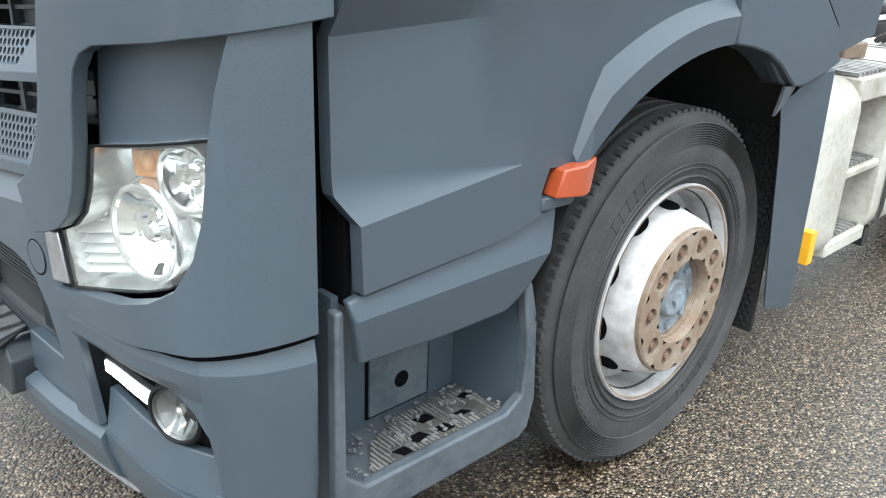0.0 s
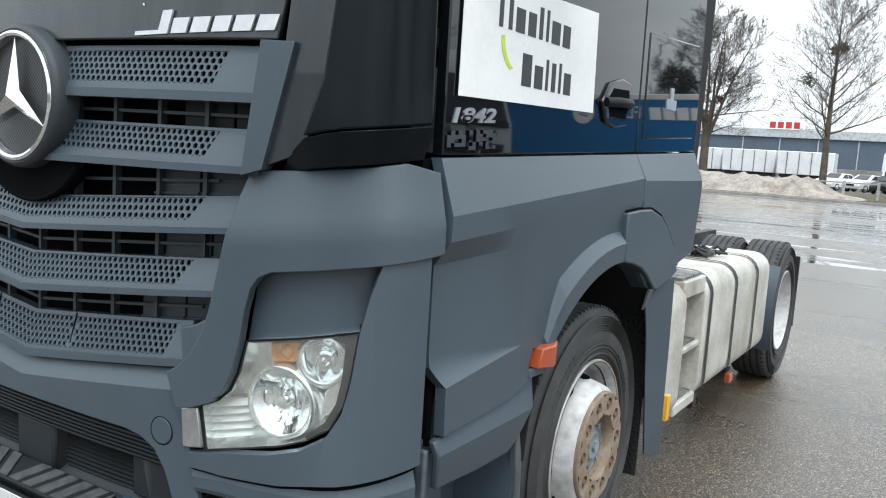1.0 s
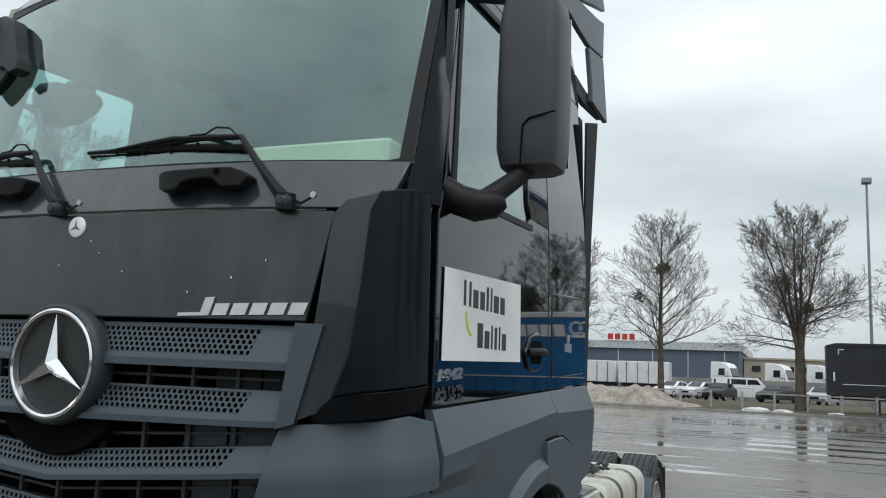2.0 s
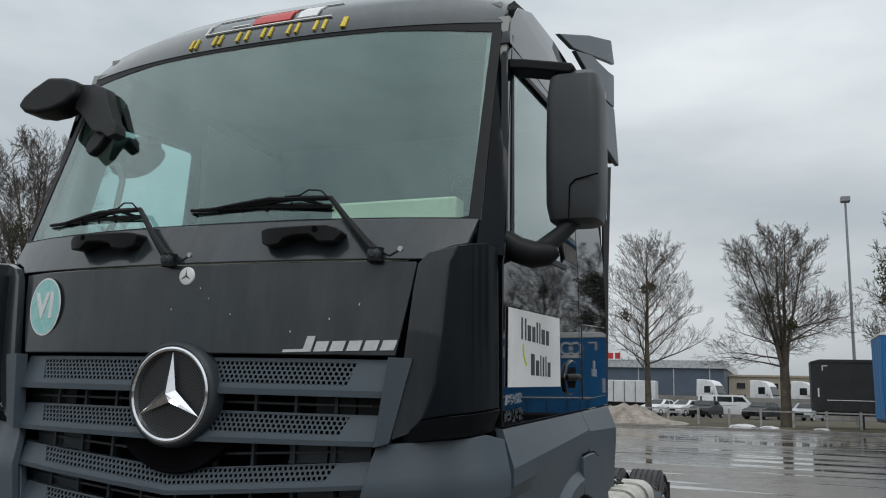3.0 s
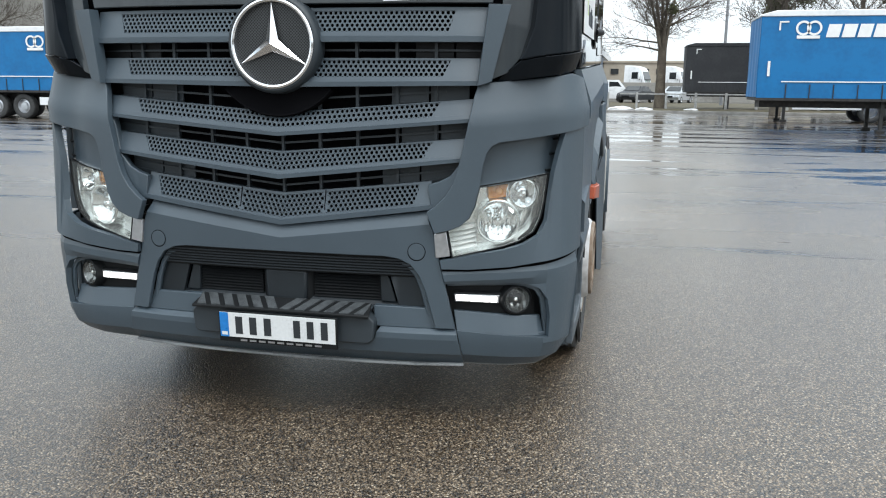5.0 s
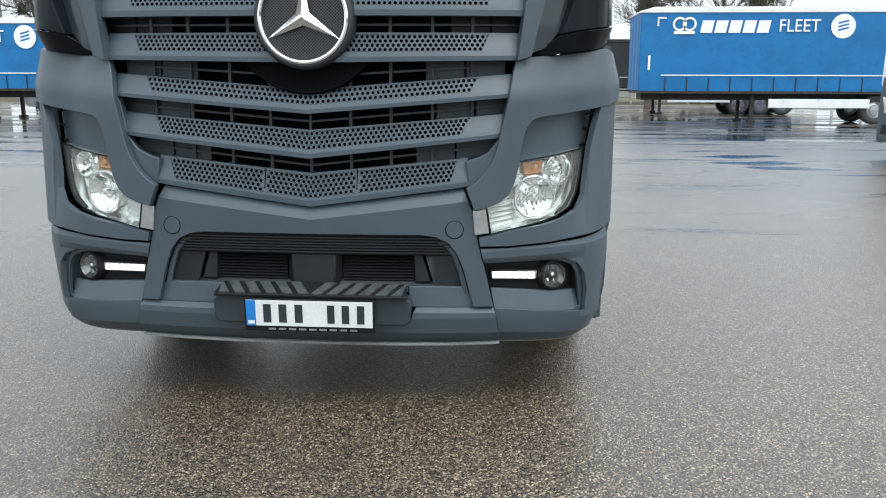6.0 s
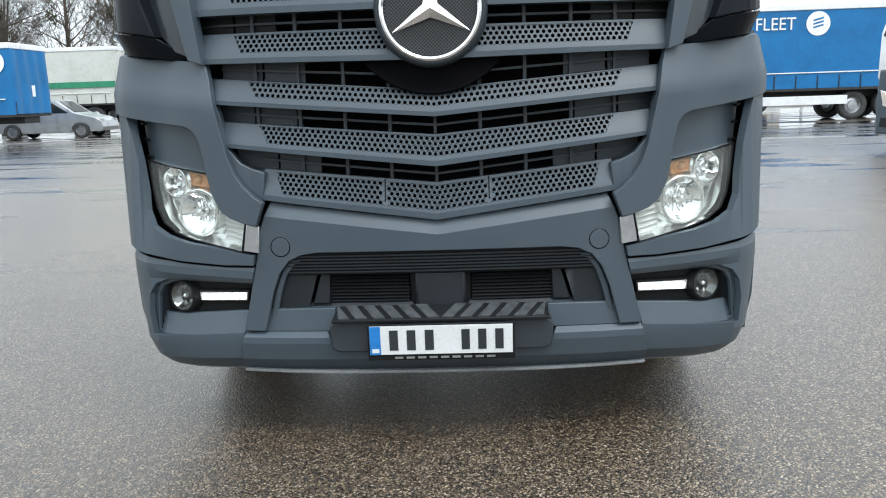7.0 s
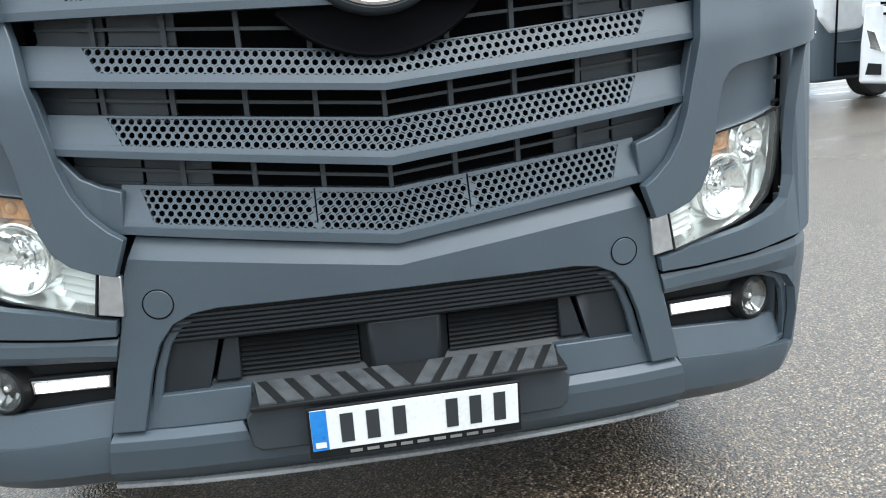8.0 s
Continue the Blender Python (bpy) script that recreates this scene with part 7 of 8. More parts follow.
TARP_BLUE = material("blue_tarpaulin", (0.003, 0.145, 0.37), 0.42, second=(0.003, 0.115, 0.30), grain=8, blotch=1.2, bump=0.5, bump_scale=5)
TARP_BLACK = material("black_tarpaulin", (0.020, 0.021, 0.024), 0.5, second=(0.03, 0.031, 0.034), grain=8, blotch=1, bump=0.5, bump_scale=5)
TARP_WHITE = material("pale_tarpaulin", (0.55, 0.56, 0.52), 0.6, second=(0.46, 0.47, 0.43), grain=6, blotch=1)
GREEN = material("green_band", (0.03, 0.24, 0.13), 0.6)
WHITE = material("white_vehicle_paint", (0.75, 0.76, 0.77), 0.3, second=(0.66, 0.67, 0.68), grain=6, blotch=1.5, coat=0.5)
SHED = material("blue_grey_cladding", (0.095, 0.125, 0.165), 0.6, second=(0.08, 0.105, 0.14), grain=3, blotch=0.4)
SHED_TRIM = material("pale_cladding", (0.50, 0.52, 0.54), 0.6, grain=3)
RENDER = material("beige_render", (0.42, 0.37, 0.30), 0.9, second=(0.36, 0.31, 0.25), grain=2, blotch=0.3)
CONCRETE = material("grey_concrete_panel", (0.27, 0.26, 0.24), 0.9, second=(0.19, 0.18, 0.165), grain=4, blotch=0.5, bump=0.3)
SILVER_PAINT = material("silver_car_paint", (0.40, 0.42, 0.44), 0.3, metal=0.5, grain=30, coat=0.6)
CAR_GLASS = material("dark_car_glass", (0.015, 0.018, 0.02), 0.06, rough_var=0.03)
POST = material("weathered_white_post", (0.36, 0.36, 0.35), 0.8, second=(0.24, 0.235, 0.225), grain=12)
MASTM = material("galvanised_mast", (0.30, 0.31, 0.33), 0.5, metal=0.4)

verge = bmesh.new()
vx, vy = [47.15, 48, 51, 57, 72], list(np.arange(-70, 70.1, 3.5))
vv = [[verge.verts.new((x, y, 0.0 + (0.10 if x < 48 else 0.16 + 0.10 * noise.noise((x * 0.3, y * 0.3, 1.7))))) for y in vy] for x in vx]
for i in range(len(vx) - 1):
    for j in range(len(vy) - 1):
        verge.faces.new((vv[i][j], vv[i + 1][j], vv[i + 1][j + 1], vv[i][j + 1]))
tagged(part("grass_verge", verge, GRASS), "patchy brown winter grass behind a low kerb", "grass", kind="structure")
kb = bmesh.new()
box(kb, 47.0, 47.16, -70, 70, -0.1, 0.13)
tagged(part("kerb", kb, KERB, bevel=0.02), "grey concrete kerb along the yard edge", "kerb", kind="structure")


# ---------------------------------------------------------------- trees
def tree_meshes(seed, height, spread, trunk_r, leaders):
    """Trunk and limbs, and the twigs, as two lists of vertices and faces."""
    rnd = random.Random(seed)
    limb_v, limb_f, twig_v, twig_f = [], [], [], []
    up_axis = Vector((0, 0, 1))

    def add(points, radii, steps, vs, fs):
        base, side = len(vs), None
        for i, p in enumerate(points):
            d = (points[min(i + 1, len(points) - 1)] - points[max(i - 1, 0)])
            d = d.normalized() if d.length > 1e-9 else Vector((0, 0, 1))
            side = (d.orthogonal() if side is None else side - d * side.dot(d)).normalized()
            up = d.cross(side)
            for k in range(steps):
                a = 2 * math.pi * k / steps
                vs.append(p + radii[i] * (math.cos(a) * side + math.sin(a) * up))
        for i in range(len(points) - 1):
            for k in range(steps):
                a, b = base + i * steps + k, base + i * steps + (k + 1) % steps
                fs.append((a, b, b + steps, a + steps))

    def grow(p, d, length, r, level, lift, kids):
        n = (6, 6, 4, 3, 2)[level]
        pts, rad = [p], [r]
        q, dd = p.copy(), d.copy()
        for i in range(n):
            wob = (0.05 if leaders == 1 else 0.11, 0.13, 0.20, 0.25, 0.3)[level]
            dd = (dd + Vector((rnd.uniform(-1, 1), rnd.uniform(-1, 1), rnd.uniform(-1, 1))) * wob + up_axis * lift).normalized()
            q = q + dd * length / n
            pts.append(q.copy())
            rad.append(max(0.007, r * (1 - (0.93 if level == 0 else 0.80) * (i + 1) / n)))
        add(pts, rad, (8, 5, 4, 3, 3)[level], *((limb_v, limb_f) if level < 2 else (twig_v, twig_f)))
        if level >= 4 or not kids:
            return pts, rad
        for k in range(kids[0]):
            t = 0.18 + 0.82 * (k + rnd.random()) / kids[0]
            i = min(n - 1, int(t * n))
            b = pts[i].lerp(pts[i + 1], min(1.0, t * n - i))
            axis = (pts[i + 1] - pts[i]).normalized()
            turn = Matrix.Rotation(rnd.uniform(0, 2 * math.pi), 3, axis)
            out = (axis * rnd.uniform(0.65, 1.0) + turn @ axis.orthogonal().normalized() * rnd.uniform(0.45, 0.85)).normalized()
            grow(b, out, length * rnd.uniform(0.36, 0.54) * (1.15 - 0.45 * t), max(0.009, rad[i] * 0.5), level + 1, 0.115, kids[1:])
        return pts, rad

    fork_z = height * 0.29
    if leaders == 1:
        stems = [(Vector((0, 0, -0.1)), Vector((0.01, 0.01, 1)).normalized(), height * 0.96, trunk_r, 0.28)]
    else:
        add([Vector((0, 0, -0.1)), Vector((0.02, 0, fork_z * 0.5)), Vector((0.0, 0.0, fork_z + 0.3))], [trunk_r * 1.3, trunk_r, trunk_r * 0.9], 10, limb_v, limb_f)
        stems = []
        for k in range(leaders):
            a = 2 * math.pi * (k + rnd.uniform(-0.15, 0.15)) / leaders
            lean = rnd.uniform(0.06, 0.19)
            stems.append((Vector((0.12 * math.cos(a), 0.12 * math.sin(a), fork_z)), Vector((math.cos(a) * lean, math.sin(a) * lean, 1)).normalized(), (height - fork_z) * rnd.uniform(0.86, 1.0), trunk_r * 0.46, 0.10))
    for p, d, length, r, start in stems:
        pts, rad = grow(p, d, length, r, 0, 0.05, ())
        count = 34 if leaders == 1 else 12
        for k in range(count):
            f = start + (0.97 - start) * (k + rnd.random()) / count
            i = min(5, int(f * 6))
            b = pts[i].lerp(pts[i + 1], min(1.0, f * 6 - i))
            a = k * 2.4 + rnd.uniform(-0.5, 0.5)
            rise = (0.20 + 1.15 * f if leaders == 1 else 0.30 + 1.1 * f) + rnd.uniform(-0.25, 0.25)
            out = Vector((math.cos(a), math.sin(a), rise)).normalized()
            reach = spread * (1.08 - 0.70 * (max(0.0, f - 0.45) / 0.55) ** 1.5) * rnd.uniform(0.85, 1.1) * (1.0 if leaders == 1 else 0.74)
            grow(b, out, reach, max(0.018, rad[i] * 0.30), 1, 0.035, (10, 6, 3))
    if leaders > 1:
        for k in range(9):
            a = k * 2.4 + rnd.uniform(-0.3, 0.3)
            out = Vector((math.cos(a), math.sin(a), rnd.uniform(0.15, 0.6))).normalized()
            grow(Vector((0, 0, fork_z + rnd.uniform(0.0, height * 0.26))), out, spread * rnd.uniform(0.95, 1.2), trunk_r * 0.22, 1, 0.0, (9, 6, 3))
    return limb_v, limb_f, twig_v, twig_f


def bare_tree(seed, height, spread, trunk_r, leaders, clumps=0, big=1.0):
    tree = tagged(empty("bare_tree"), "leafless broad-crowned tree on the grass verge", "tree", group="bare trees")
    lv, lf, tv, tf = tree_meshes(seed, height, spread, trunk_r, leaders)
    for name, v, f, mat in (("trunk", lv, lf, BARK), ("crown", tv, tf, TWIG)):
        me = bpy.data.meshes.new(name)
        me.from_pydata([tuple(q) for q in v], [], f)
        me.materials.append(mat)
        me.polygons.foreach_set("use_smooth", [True] * len(f))
        ob = new(name, me)
        ob.parent = tree
    rnd = random.Random(seed + 50)
    for k in range(clumps):
        bm = bmesh.new()
        c = Vector((rnd.uniform(-0.4, 0.4) * spread, rnd.uniform(-0.4, 0.4) * spread, height * rnd.uniform(0.45, 0.8)))
        r = rnd.uniform(0.35, 0.6) * big
        for i in range(int(170 * big ** 2)):
            d = Vector((rnd.gauss(0, 1), rnd.gauss(0, 1), rnd.gauss(0, 1))).normalized() * r * rnd.uniform(0.3, 1.0)
            s = rnd.uniform(0.05, 0.13)
            u = Vector((rnd.gauss(0, 1), rnd.gauss(0, 1), rnd.gauss(0, 1))).normalized()
            w = u.orthogonal().normalized()
            bm.faces.new([bm.verts.new(c + d + q) for q in (u * s, w * s * 0.5, -u * s, -w * s * 0.5)])
        tagged(part("mistletoe", bm, MOSS, tree, "dark green mistletoe clump"), kind="stuff")
    return tree


t1 = bare_tree(11, 12.3, 4.0, 0.27, 1, 3)
t1.matrix_world = pose(56, 5.65, 0.1, 0, 0, 30)
t2 = bare_tree(29, 12.0, 3.9, 0.29, 5, 2)
t2.matrix_world = pose(52, -2.95, 0.1, 0, 0, 0)
t3 = bare_tree(37, 11.2, 2.7, 0.24, 2, 11, 1.7)
t3.matrix_world = pose(44.5, -8.75, 0.0, 0, 0, 0)
for src, x, y, rz in ((t1, 55, -15.0, 200), (t2, 57, 13.5, 140), (t2, 41, 43.5, 70), (t1, 43, 40.0, 10), (t2, 52, 30.5, 250), (t1, 54, 27.0, 90), (t2, 56, 23.5, 20), (t1, 50, 36.0, 300), (t2, 30, -34, 160), (t1, 8, -33, 30), (t2, 18, -36, 330), (t1, 40, -30, 45), (t1, -4, -40, 145)):
    copy_thing(src, pose(x, y, 0.05, 0, 0, rz))
for src, x, y, rz, k in ((t2, 37.5, 42.5, 40, 1.45), (t3, 58, -18.5, 60, 0.9)):
    copy_thing(src, pose(x, y, 0.05, 0, 0, rz) @ Matrix.Scale(k, 4))


# ---------------------------------------------------------------- curtain-sided trailers
def trailer(length, colour, label, group="parked trailers", roof_mat=None, legs_at=3.9, guard=(4.4, 7.4), wheels_at=(8.3, 9.6, 10.9), seed=1, drop=0.0):
    """A trailer that runs along +x from its front end, its near side at y = 0, its far side at y = 2.5."""
    tr = tagged(empty("curtain_trailer"), label, "trailer", group=group)
    rnd = random.Random(seed)
    cur = bmesh.new()
    n = int(length * 4)
    cols = []
    for k in range(n + 1):
        x = length * k / n
        o = 0.012 * math.sin(x * 9.0) + 0.01 * rnd.uniform(-1, 1)
        cols.append([cur.verts.new((x, o * q, z)) for q, z in ((0.3, 1.12), (1.2, 1.40), (0.3, 1.66), (1.0, 2.3), (1.0, 3.1 - drop), (0.2, 3.82 - drop))])
    for a, b in zip(cols, cols[1:]):
        for i in range(5):
            cur.faces.new((a[i], b[i], b[i + 1], a[i + 1]))
    part("curtain", cur, colour, tr)
    part("box", boxed(0.02, length - 0.02, 0.03, 2.5, 1.15, 3.80 - drop), colour, tr)
    for x0 in (-0.03, length - 0.02):
        end = bmesh.new()
        prism([(y, z) for y, z in ((0.01, 1.14), (2.49, 1.14), (2.49, 3.80 - drop), (0.01, 3.80 - drop))],
              lambda y, z, back: Vector((x0 + (0.05 if back else 0.0) + 0.022 * math.sin(9 * y + 0.6 * math.sin(2.3 * z)) * (0 if back == (x0 < 0) else 1), y, z)), us=span(0.01, 2.49, 0.08), vs=(1.6, 2.2, 2.8), bm=end)
        part("end_curtain", end, colour, tr, "", 0.01)
    rf = bmesh.new()
    prism([(-0.06, 3.80), (length + 0.05, 3.80), (length + 0.05, 4.0), (0.45, 4.0), (-0.06, 3.86)], lambda x, z, back: Vector((x, 2.53 if back else -0.03, z - drop)), bm=rf)
    part("roof", rf, roof_mat or WHITE, tr, "", 0.02)
    part("seam_line", boxed(0.75, length - 0.3, -0.032, -0.012, 1.655, 1.69), WHITE_SIGN, tr)
    part("side_rail", boxed(0.0, length, -0.01, 2.5, 1.04, 1.13), FRAME, tr)
    for k in range(int(length / 0.75)):
        part("strap", boxed(0.9 + 0.75 * k, 0.93 + 0.75 * k, -0.03, -0.012, 1.10, 1.58), FRAME, tr)
    part("chassis", boxed(0.2, length - 0.1, 0.7, 1.8, 0.80, 1.05), FRAME, tr)
    for y in (0.25, 2.05):
        lg = bmesh.new()
        box(lg, legs_at - 0.06, legs_at + 0.06, y, y + 0.12, 0.1, 1.05)
        box(lg, legs_at - 0.13, legs_at + 0.13, y - 0.06, y + 0.18, 0.0, 0.10)
        part("landing_leg", lg, FRAME, tr, "", 0.01)
    if guard:
        part("side_guard", boxed(guard[0], guard[1], 0.02, 0.06, 0.55, 0.86), WHITE, tr, "white side guard", 0.01)
    for w in wheels_at:
        for y, sg in ((0.28, -1), (2.22, 1)):
            wh = empty("trailer_wheel", parent=tr)
            m = Matrix.Translation((w, y, 0.5)) @ Euler((radians(90 if sg < 0 else -90), 0, 0)).to_matrix().to_4x4()
            part("tyre", lathe(bmesh.new(), [(0.28, 0.13), (0.34, 0.17), (0.44, 0.17), (0.49, 0.14), (0.50, 0.10), (0.50, -0.10), (0.47, -0.16), (0.30, -0.15)], 32, m), RUBBER, wh)
            part("rim", lathe(bmesh.new(), [(0.285, 0.13), (0.27, 0.10), (0.25, 0.04), (0.17, 0.07), (0.15, 0.12), (0.001, 0.13)], 24, m), SILVER, wh)
    part("corner_mark", boxed(0.55, 0.85, -0.03, -0.014, 3.60 - drop, 3.65 - drop), WHITE_SIGN, tr)
    part("corner_mark", boxed(0.55, 0.60, -0.03, -0.014, 3.35 - drop, 3.62 - drop), WHITE_SIGN, tr)
    part("tail_label", boxed(0.28, 0.36, -0.03, -0.014, 1.85, 2.35), WHITE_SIGN, tr)
    return tr


def fleet_marks(tr, shift=0.0, drop=0.0):
    """Plain white shapes in place of the lettering, and the round white mark."""
    fx = lambda x: x + shift
    def bar(x0, x1, z0, z1, name="letter_bar", slant=0.0):
        a, b = sorted((fx(x0), fx(x1)))
        part(name, prism([(a, z0 - drop), (b, z0 - drop), (b + slant, z1 - drop), (a + slant, z1 - drop)], lambda x, z, back: Vector((x, -0.012 if back else -0.034, z))), WHITE_SIGN, tr)
    cr = bmesh.new()
    c = fx(1.48)
    lathe(cr, [(0.17, -0.034), (0.24, -0.034), (0.24, -0.02), (0.17, -0.02)], 20, Matrix.Translation((c - 0.17, 0, 3.42 - drop)) @ Euler((radians(-90), 0, 0)).to_matrix().to_4x4() @ Matrix.Translation((0, 0, -0.0)), closed=True)
    lathe(cr, [(0.17, -0.034), (0.24, -0.034), (0.24, -0.02), (0.17, -0.02)], 20, Matrix.Translation((c + 0.17, 0, 3.42 - drop)) @ Euler((radians(-90), 0, 0)).to_matrix().to_4x4(), closed=True)
    box(cr, c - 0.36, c + 0.36, -0.036, -0.014, 3.08 - drop, 3.18 - drop)
    part("crown_mark", cr, WHITE_SIGN, tr, "white crown-like mark in plain shapes")
    for k in range(5):
        bar(2.02 + 0.48 * k, 2.42 + 0.48 * k, 3.12, 3.54, slant=0.08)
    part("fleet_word", text_mesh("FLEET", 0.60, Matrix.Translation((fx(5.38), -0.036, 3.34 - drop)) @ Euler((radians(90), 0, 0)).to_matrix().to_4x4() @ Matrix.Diagonal((0.92, 1, 1, 1)), 0.006, 0.0), WHITE_SIGN, tr)
    m = Matrix.Translation((fx(6.85), -0.030, 3.34 - drop)) @ Euler((radians(90), 0, 0)).to_matrix().to_4x4()
    part("round_mark", disc(bmesh.new(), 0.41, 36, m, 0.015), WHITE_SIGN, tr, "round white mark")
    for k in range(3):
        part("mark_bar", prism([(-0.22, -0.03), (0.22, 0.06), (0.22, 0.12), (-0.22, 0.03)], lambda u, v, back: Vector((fx(6.85) + u * 0.8, -0.030 - (0 if back else 0.004), 3.20 + 0.12 * k + v - drop))), TARP_BLUE, tr)


def lay(tr, x, y, z, rz):
    tr.matrix_world = pose(x, y, z, 0, 0, rz)
    return tr


# the blue one broadside across the yard, front end nearest the tractor's line
blue_a = trailer(13.6, TARP_BLUE, "blue curtain-sided trailer with white lettering shapes, parked uncoupled", legs_at=4.05, guard=(4.55, 8.0), wheels_at=(8.25, 9.5, 10.8))
fleet_marks(blue_a)
lay(blue_a, 27.17, -5.45, 0, -90)
blue_b = trailer(13.6, TARP_BLUE, "blue curtain-sided trailer standing behind another", legs_at=0.9, guard=(1.2, 4.0), wheels_at=(4.4, 5.4, 6.4), seed=4)
lay(blue_b, 36.0, -6.95, 0, -90)
black = trailer(13.6, TARP_BLACK, "black curtain-sided trailer parked behind white posts", legs_at=2.6, guard=None, wheels_at=(8.3, 9.6, 10.9), roof_mat=TARP_BLACK, seed=2)
lay(black, 50.6, -4.38, 0.12, -90)
blue_l = trailer(13.6, TARP_BLUE, "blue curtain-sided trailer with white lettering shapes beside a silver minivan", legs_at=11.4, guard=(7.6, 10.6), wheels_at=(4.25, 5.5, 6.75), seed=3, drop=0.4)
fleet_marks(blue_l, 6.15, 0.4)
part("end_plate", boxed(13.61, 13.63, 1.25, 1.65, 1.75, 2.15), WHITE_SIGN, blue_l, "small white plate")
for k in range(15):
    if k not in (4, 9):
        part("address_bar", boxed(2.4 + 0.18 * k, 2.53 + 0.18 * k, -0.034, -0.012, 1.76, 1.95), WHITE_SIGN, blue_l)
lay(blue_l, 26.0, 29.4, 0, -90)
white_t = trailer(7.5, TARP_WHITE, "pale tarpaulin trailer with a green lower band", legs_at=2.0, guard=None, wheels_at=(5.0, 6.2), seed=6)
for x in (1.0, 5.6):
    part("stand", boxed(x, x + 0.4, 0.3, 2.2, -0.35, 0.1), FRAME, white_t)
part("green_band", boxed(0.0, 7.5, -0.045, -0.015, 1.95, 2.25), GREEN, white_t)
lay(white_t, 40.0, 25.6, 0.35, -90)


# ---------------------------------------------------------------- cars and far trucks
def wheel_set(ob, xs, half_w, r, w):
    for x in xs:
        for sg in (-1, 1):
            wh = empty("road_wheel", parent=ob)
            m = Matrix.Translation((x, sg * half_w, r)) @ Euler((radians(90 if sg < 0 else -90), 0, 0)).to_matrix().to_4x4()
            part("tyre", lathe(bmesh.new(), [(r * 0.62, 0.0), (r * 0.70, w * 0.1), (r * 0.93, w * 0.08), (r, -w * 0.1), (r, -w * 0.8), (r * 0.9, -w)], 28, m), RUBBER, wh)
            rim = lathe(bmesh.new(), [(r * 0.64, 0.0), (r * 0.60, -0.02), (r * 0.55, -0.06), (0.02, -0.05)], 28, m)
            for k in range(7):
                box(rim, 0.03, r * 0.58, -0.016, 0.016, -0.03, -0.008, m @ Matrix.Rotation(2 * math.pi * k / 7, 4, "Z"))
            part("rim", rim, SILVER, wh)


def car(side, glass_side, half_w, paint, label, wheels, r=0.32, category="car"):
    """A car from its side outline, its length along x and its nose at +x; the greenhouse leans inward."""
    ob = tagged(empty("parked_car"), label, category)
    belt = 0.98 * max(z for _, z in side) * 0.62
    top = max(z for _, z in side)

    def lean(x, z, back):
        k = max(0.0, (z - belt) / (top - belt))
        taper = 0.06 * max(0.0, abs(x) / 2.4) ** 3
        y = half_w - 0.16 * k - taper - 0.05 * max(0.0, (0.45 - z))
        return Vector((x, y if back else -y, z))
    part("body", prism(side, lean, us=span(-2.4, 2.4, 0.3), vs=(0.35, 0.6, belt, belt + 0.2)), paint, ob, "", 0.09, segments=3)
    for sg in (-1, 1):
        for poly in glass_side:
            part("side_window", prism(poly, lambda x, z, back: (lambda q: Vector((q.x, sg * (abs(q.y) + (0.004 if not back else -0.01)), q.z)))(lean(x, z, True)), vs=(belt + 0.2,)), CAR_GLASS, ob)
    wheel_set(ob, wheels, half_w - 0.02, r, 0.2)
    return ob


van_side = [(-2.40, 0.42), (-2.43, 0.72), (-2.38, 0.95), (-2.28, 1.05), (-2.05, 1.45), (-1.85, 1.62), (-1.3, 1.70), (-0.2, 1.70), (0.45, 1.62), (1.15, 1.12), (1.45, 1.02), (2.05, 0.88), (2.35, 0.72), (2.42, 0.45), (2.30, 0.28), (1.85, 0.26), (1.80, 0.48), (1.65, 0.62), (1.45, 0.66), (1.22, 0.62), (1.07, 0.48), (1.02, 0.24), (-1.12, 0.24), (-1.17, 0.48), (-1.32, 0.62), (-1.52, 0.66), (-1.72, 0.62), (-1.87, 0.48), (-1.92, 0.28), (-2.30, 0.30)]
van_glass = [[(-2.02, 1.10), (-1.85, 1.48), (-1.15, 1.56), (-1.12, 1.10)], [(-1.05, 1.10), (-1.07, 1.57), (-0.22, 1.58), (-0.18, 1.10)], [(-0.10, 1.08), (-0.12, 1.57), (0.30, 1.52), (0.98, 1.08)]]
mini = car(van_side, van_glass, 0.98, SILVER_PAINT, "silver minivan parked behind a blue trailer", (-1.52, 1.45), 0.34, "minivan")
part("windscreen", prism([(-0.72, 0.0), (0.72, 0.0), (0.62, 1.0), (-0.62, 1.0)], lambda u, v, back: Vector((1.17 - 0.66 * v + (0.0 if back else 0.012), u, 1.12 + 0.47 * v + (0 if back else 0.008)))), CAR_GLASS, mini)
for sg in (-1, 1):
    part("headlight", boxed(2.18, 2.36, *sorted((sg * 0.55, sg * 0.86)), 0.66, 0.80), LAMP_GLASS, mini, "", 0.03)
    part("door_handle", boxed(-0.55, -0.38, *sorted((sg * 0.965, sg * 0.995)), 0.90, 0.93), SILVER_PAINT, mini, "", 0.005)
lay(mini, 33.6, 18.2, 0, -88)

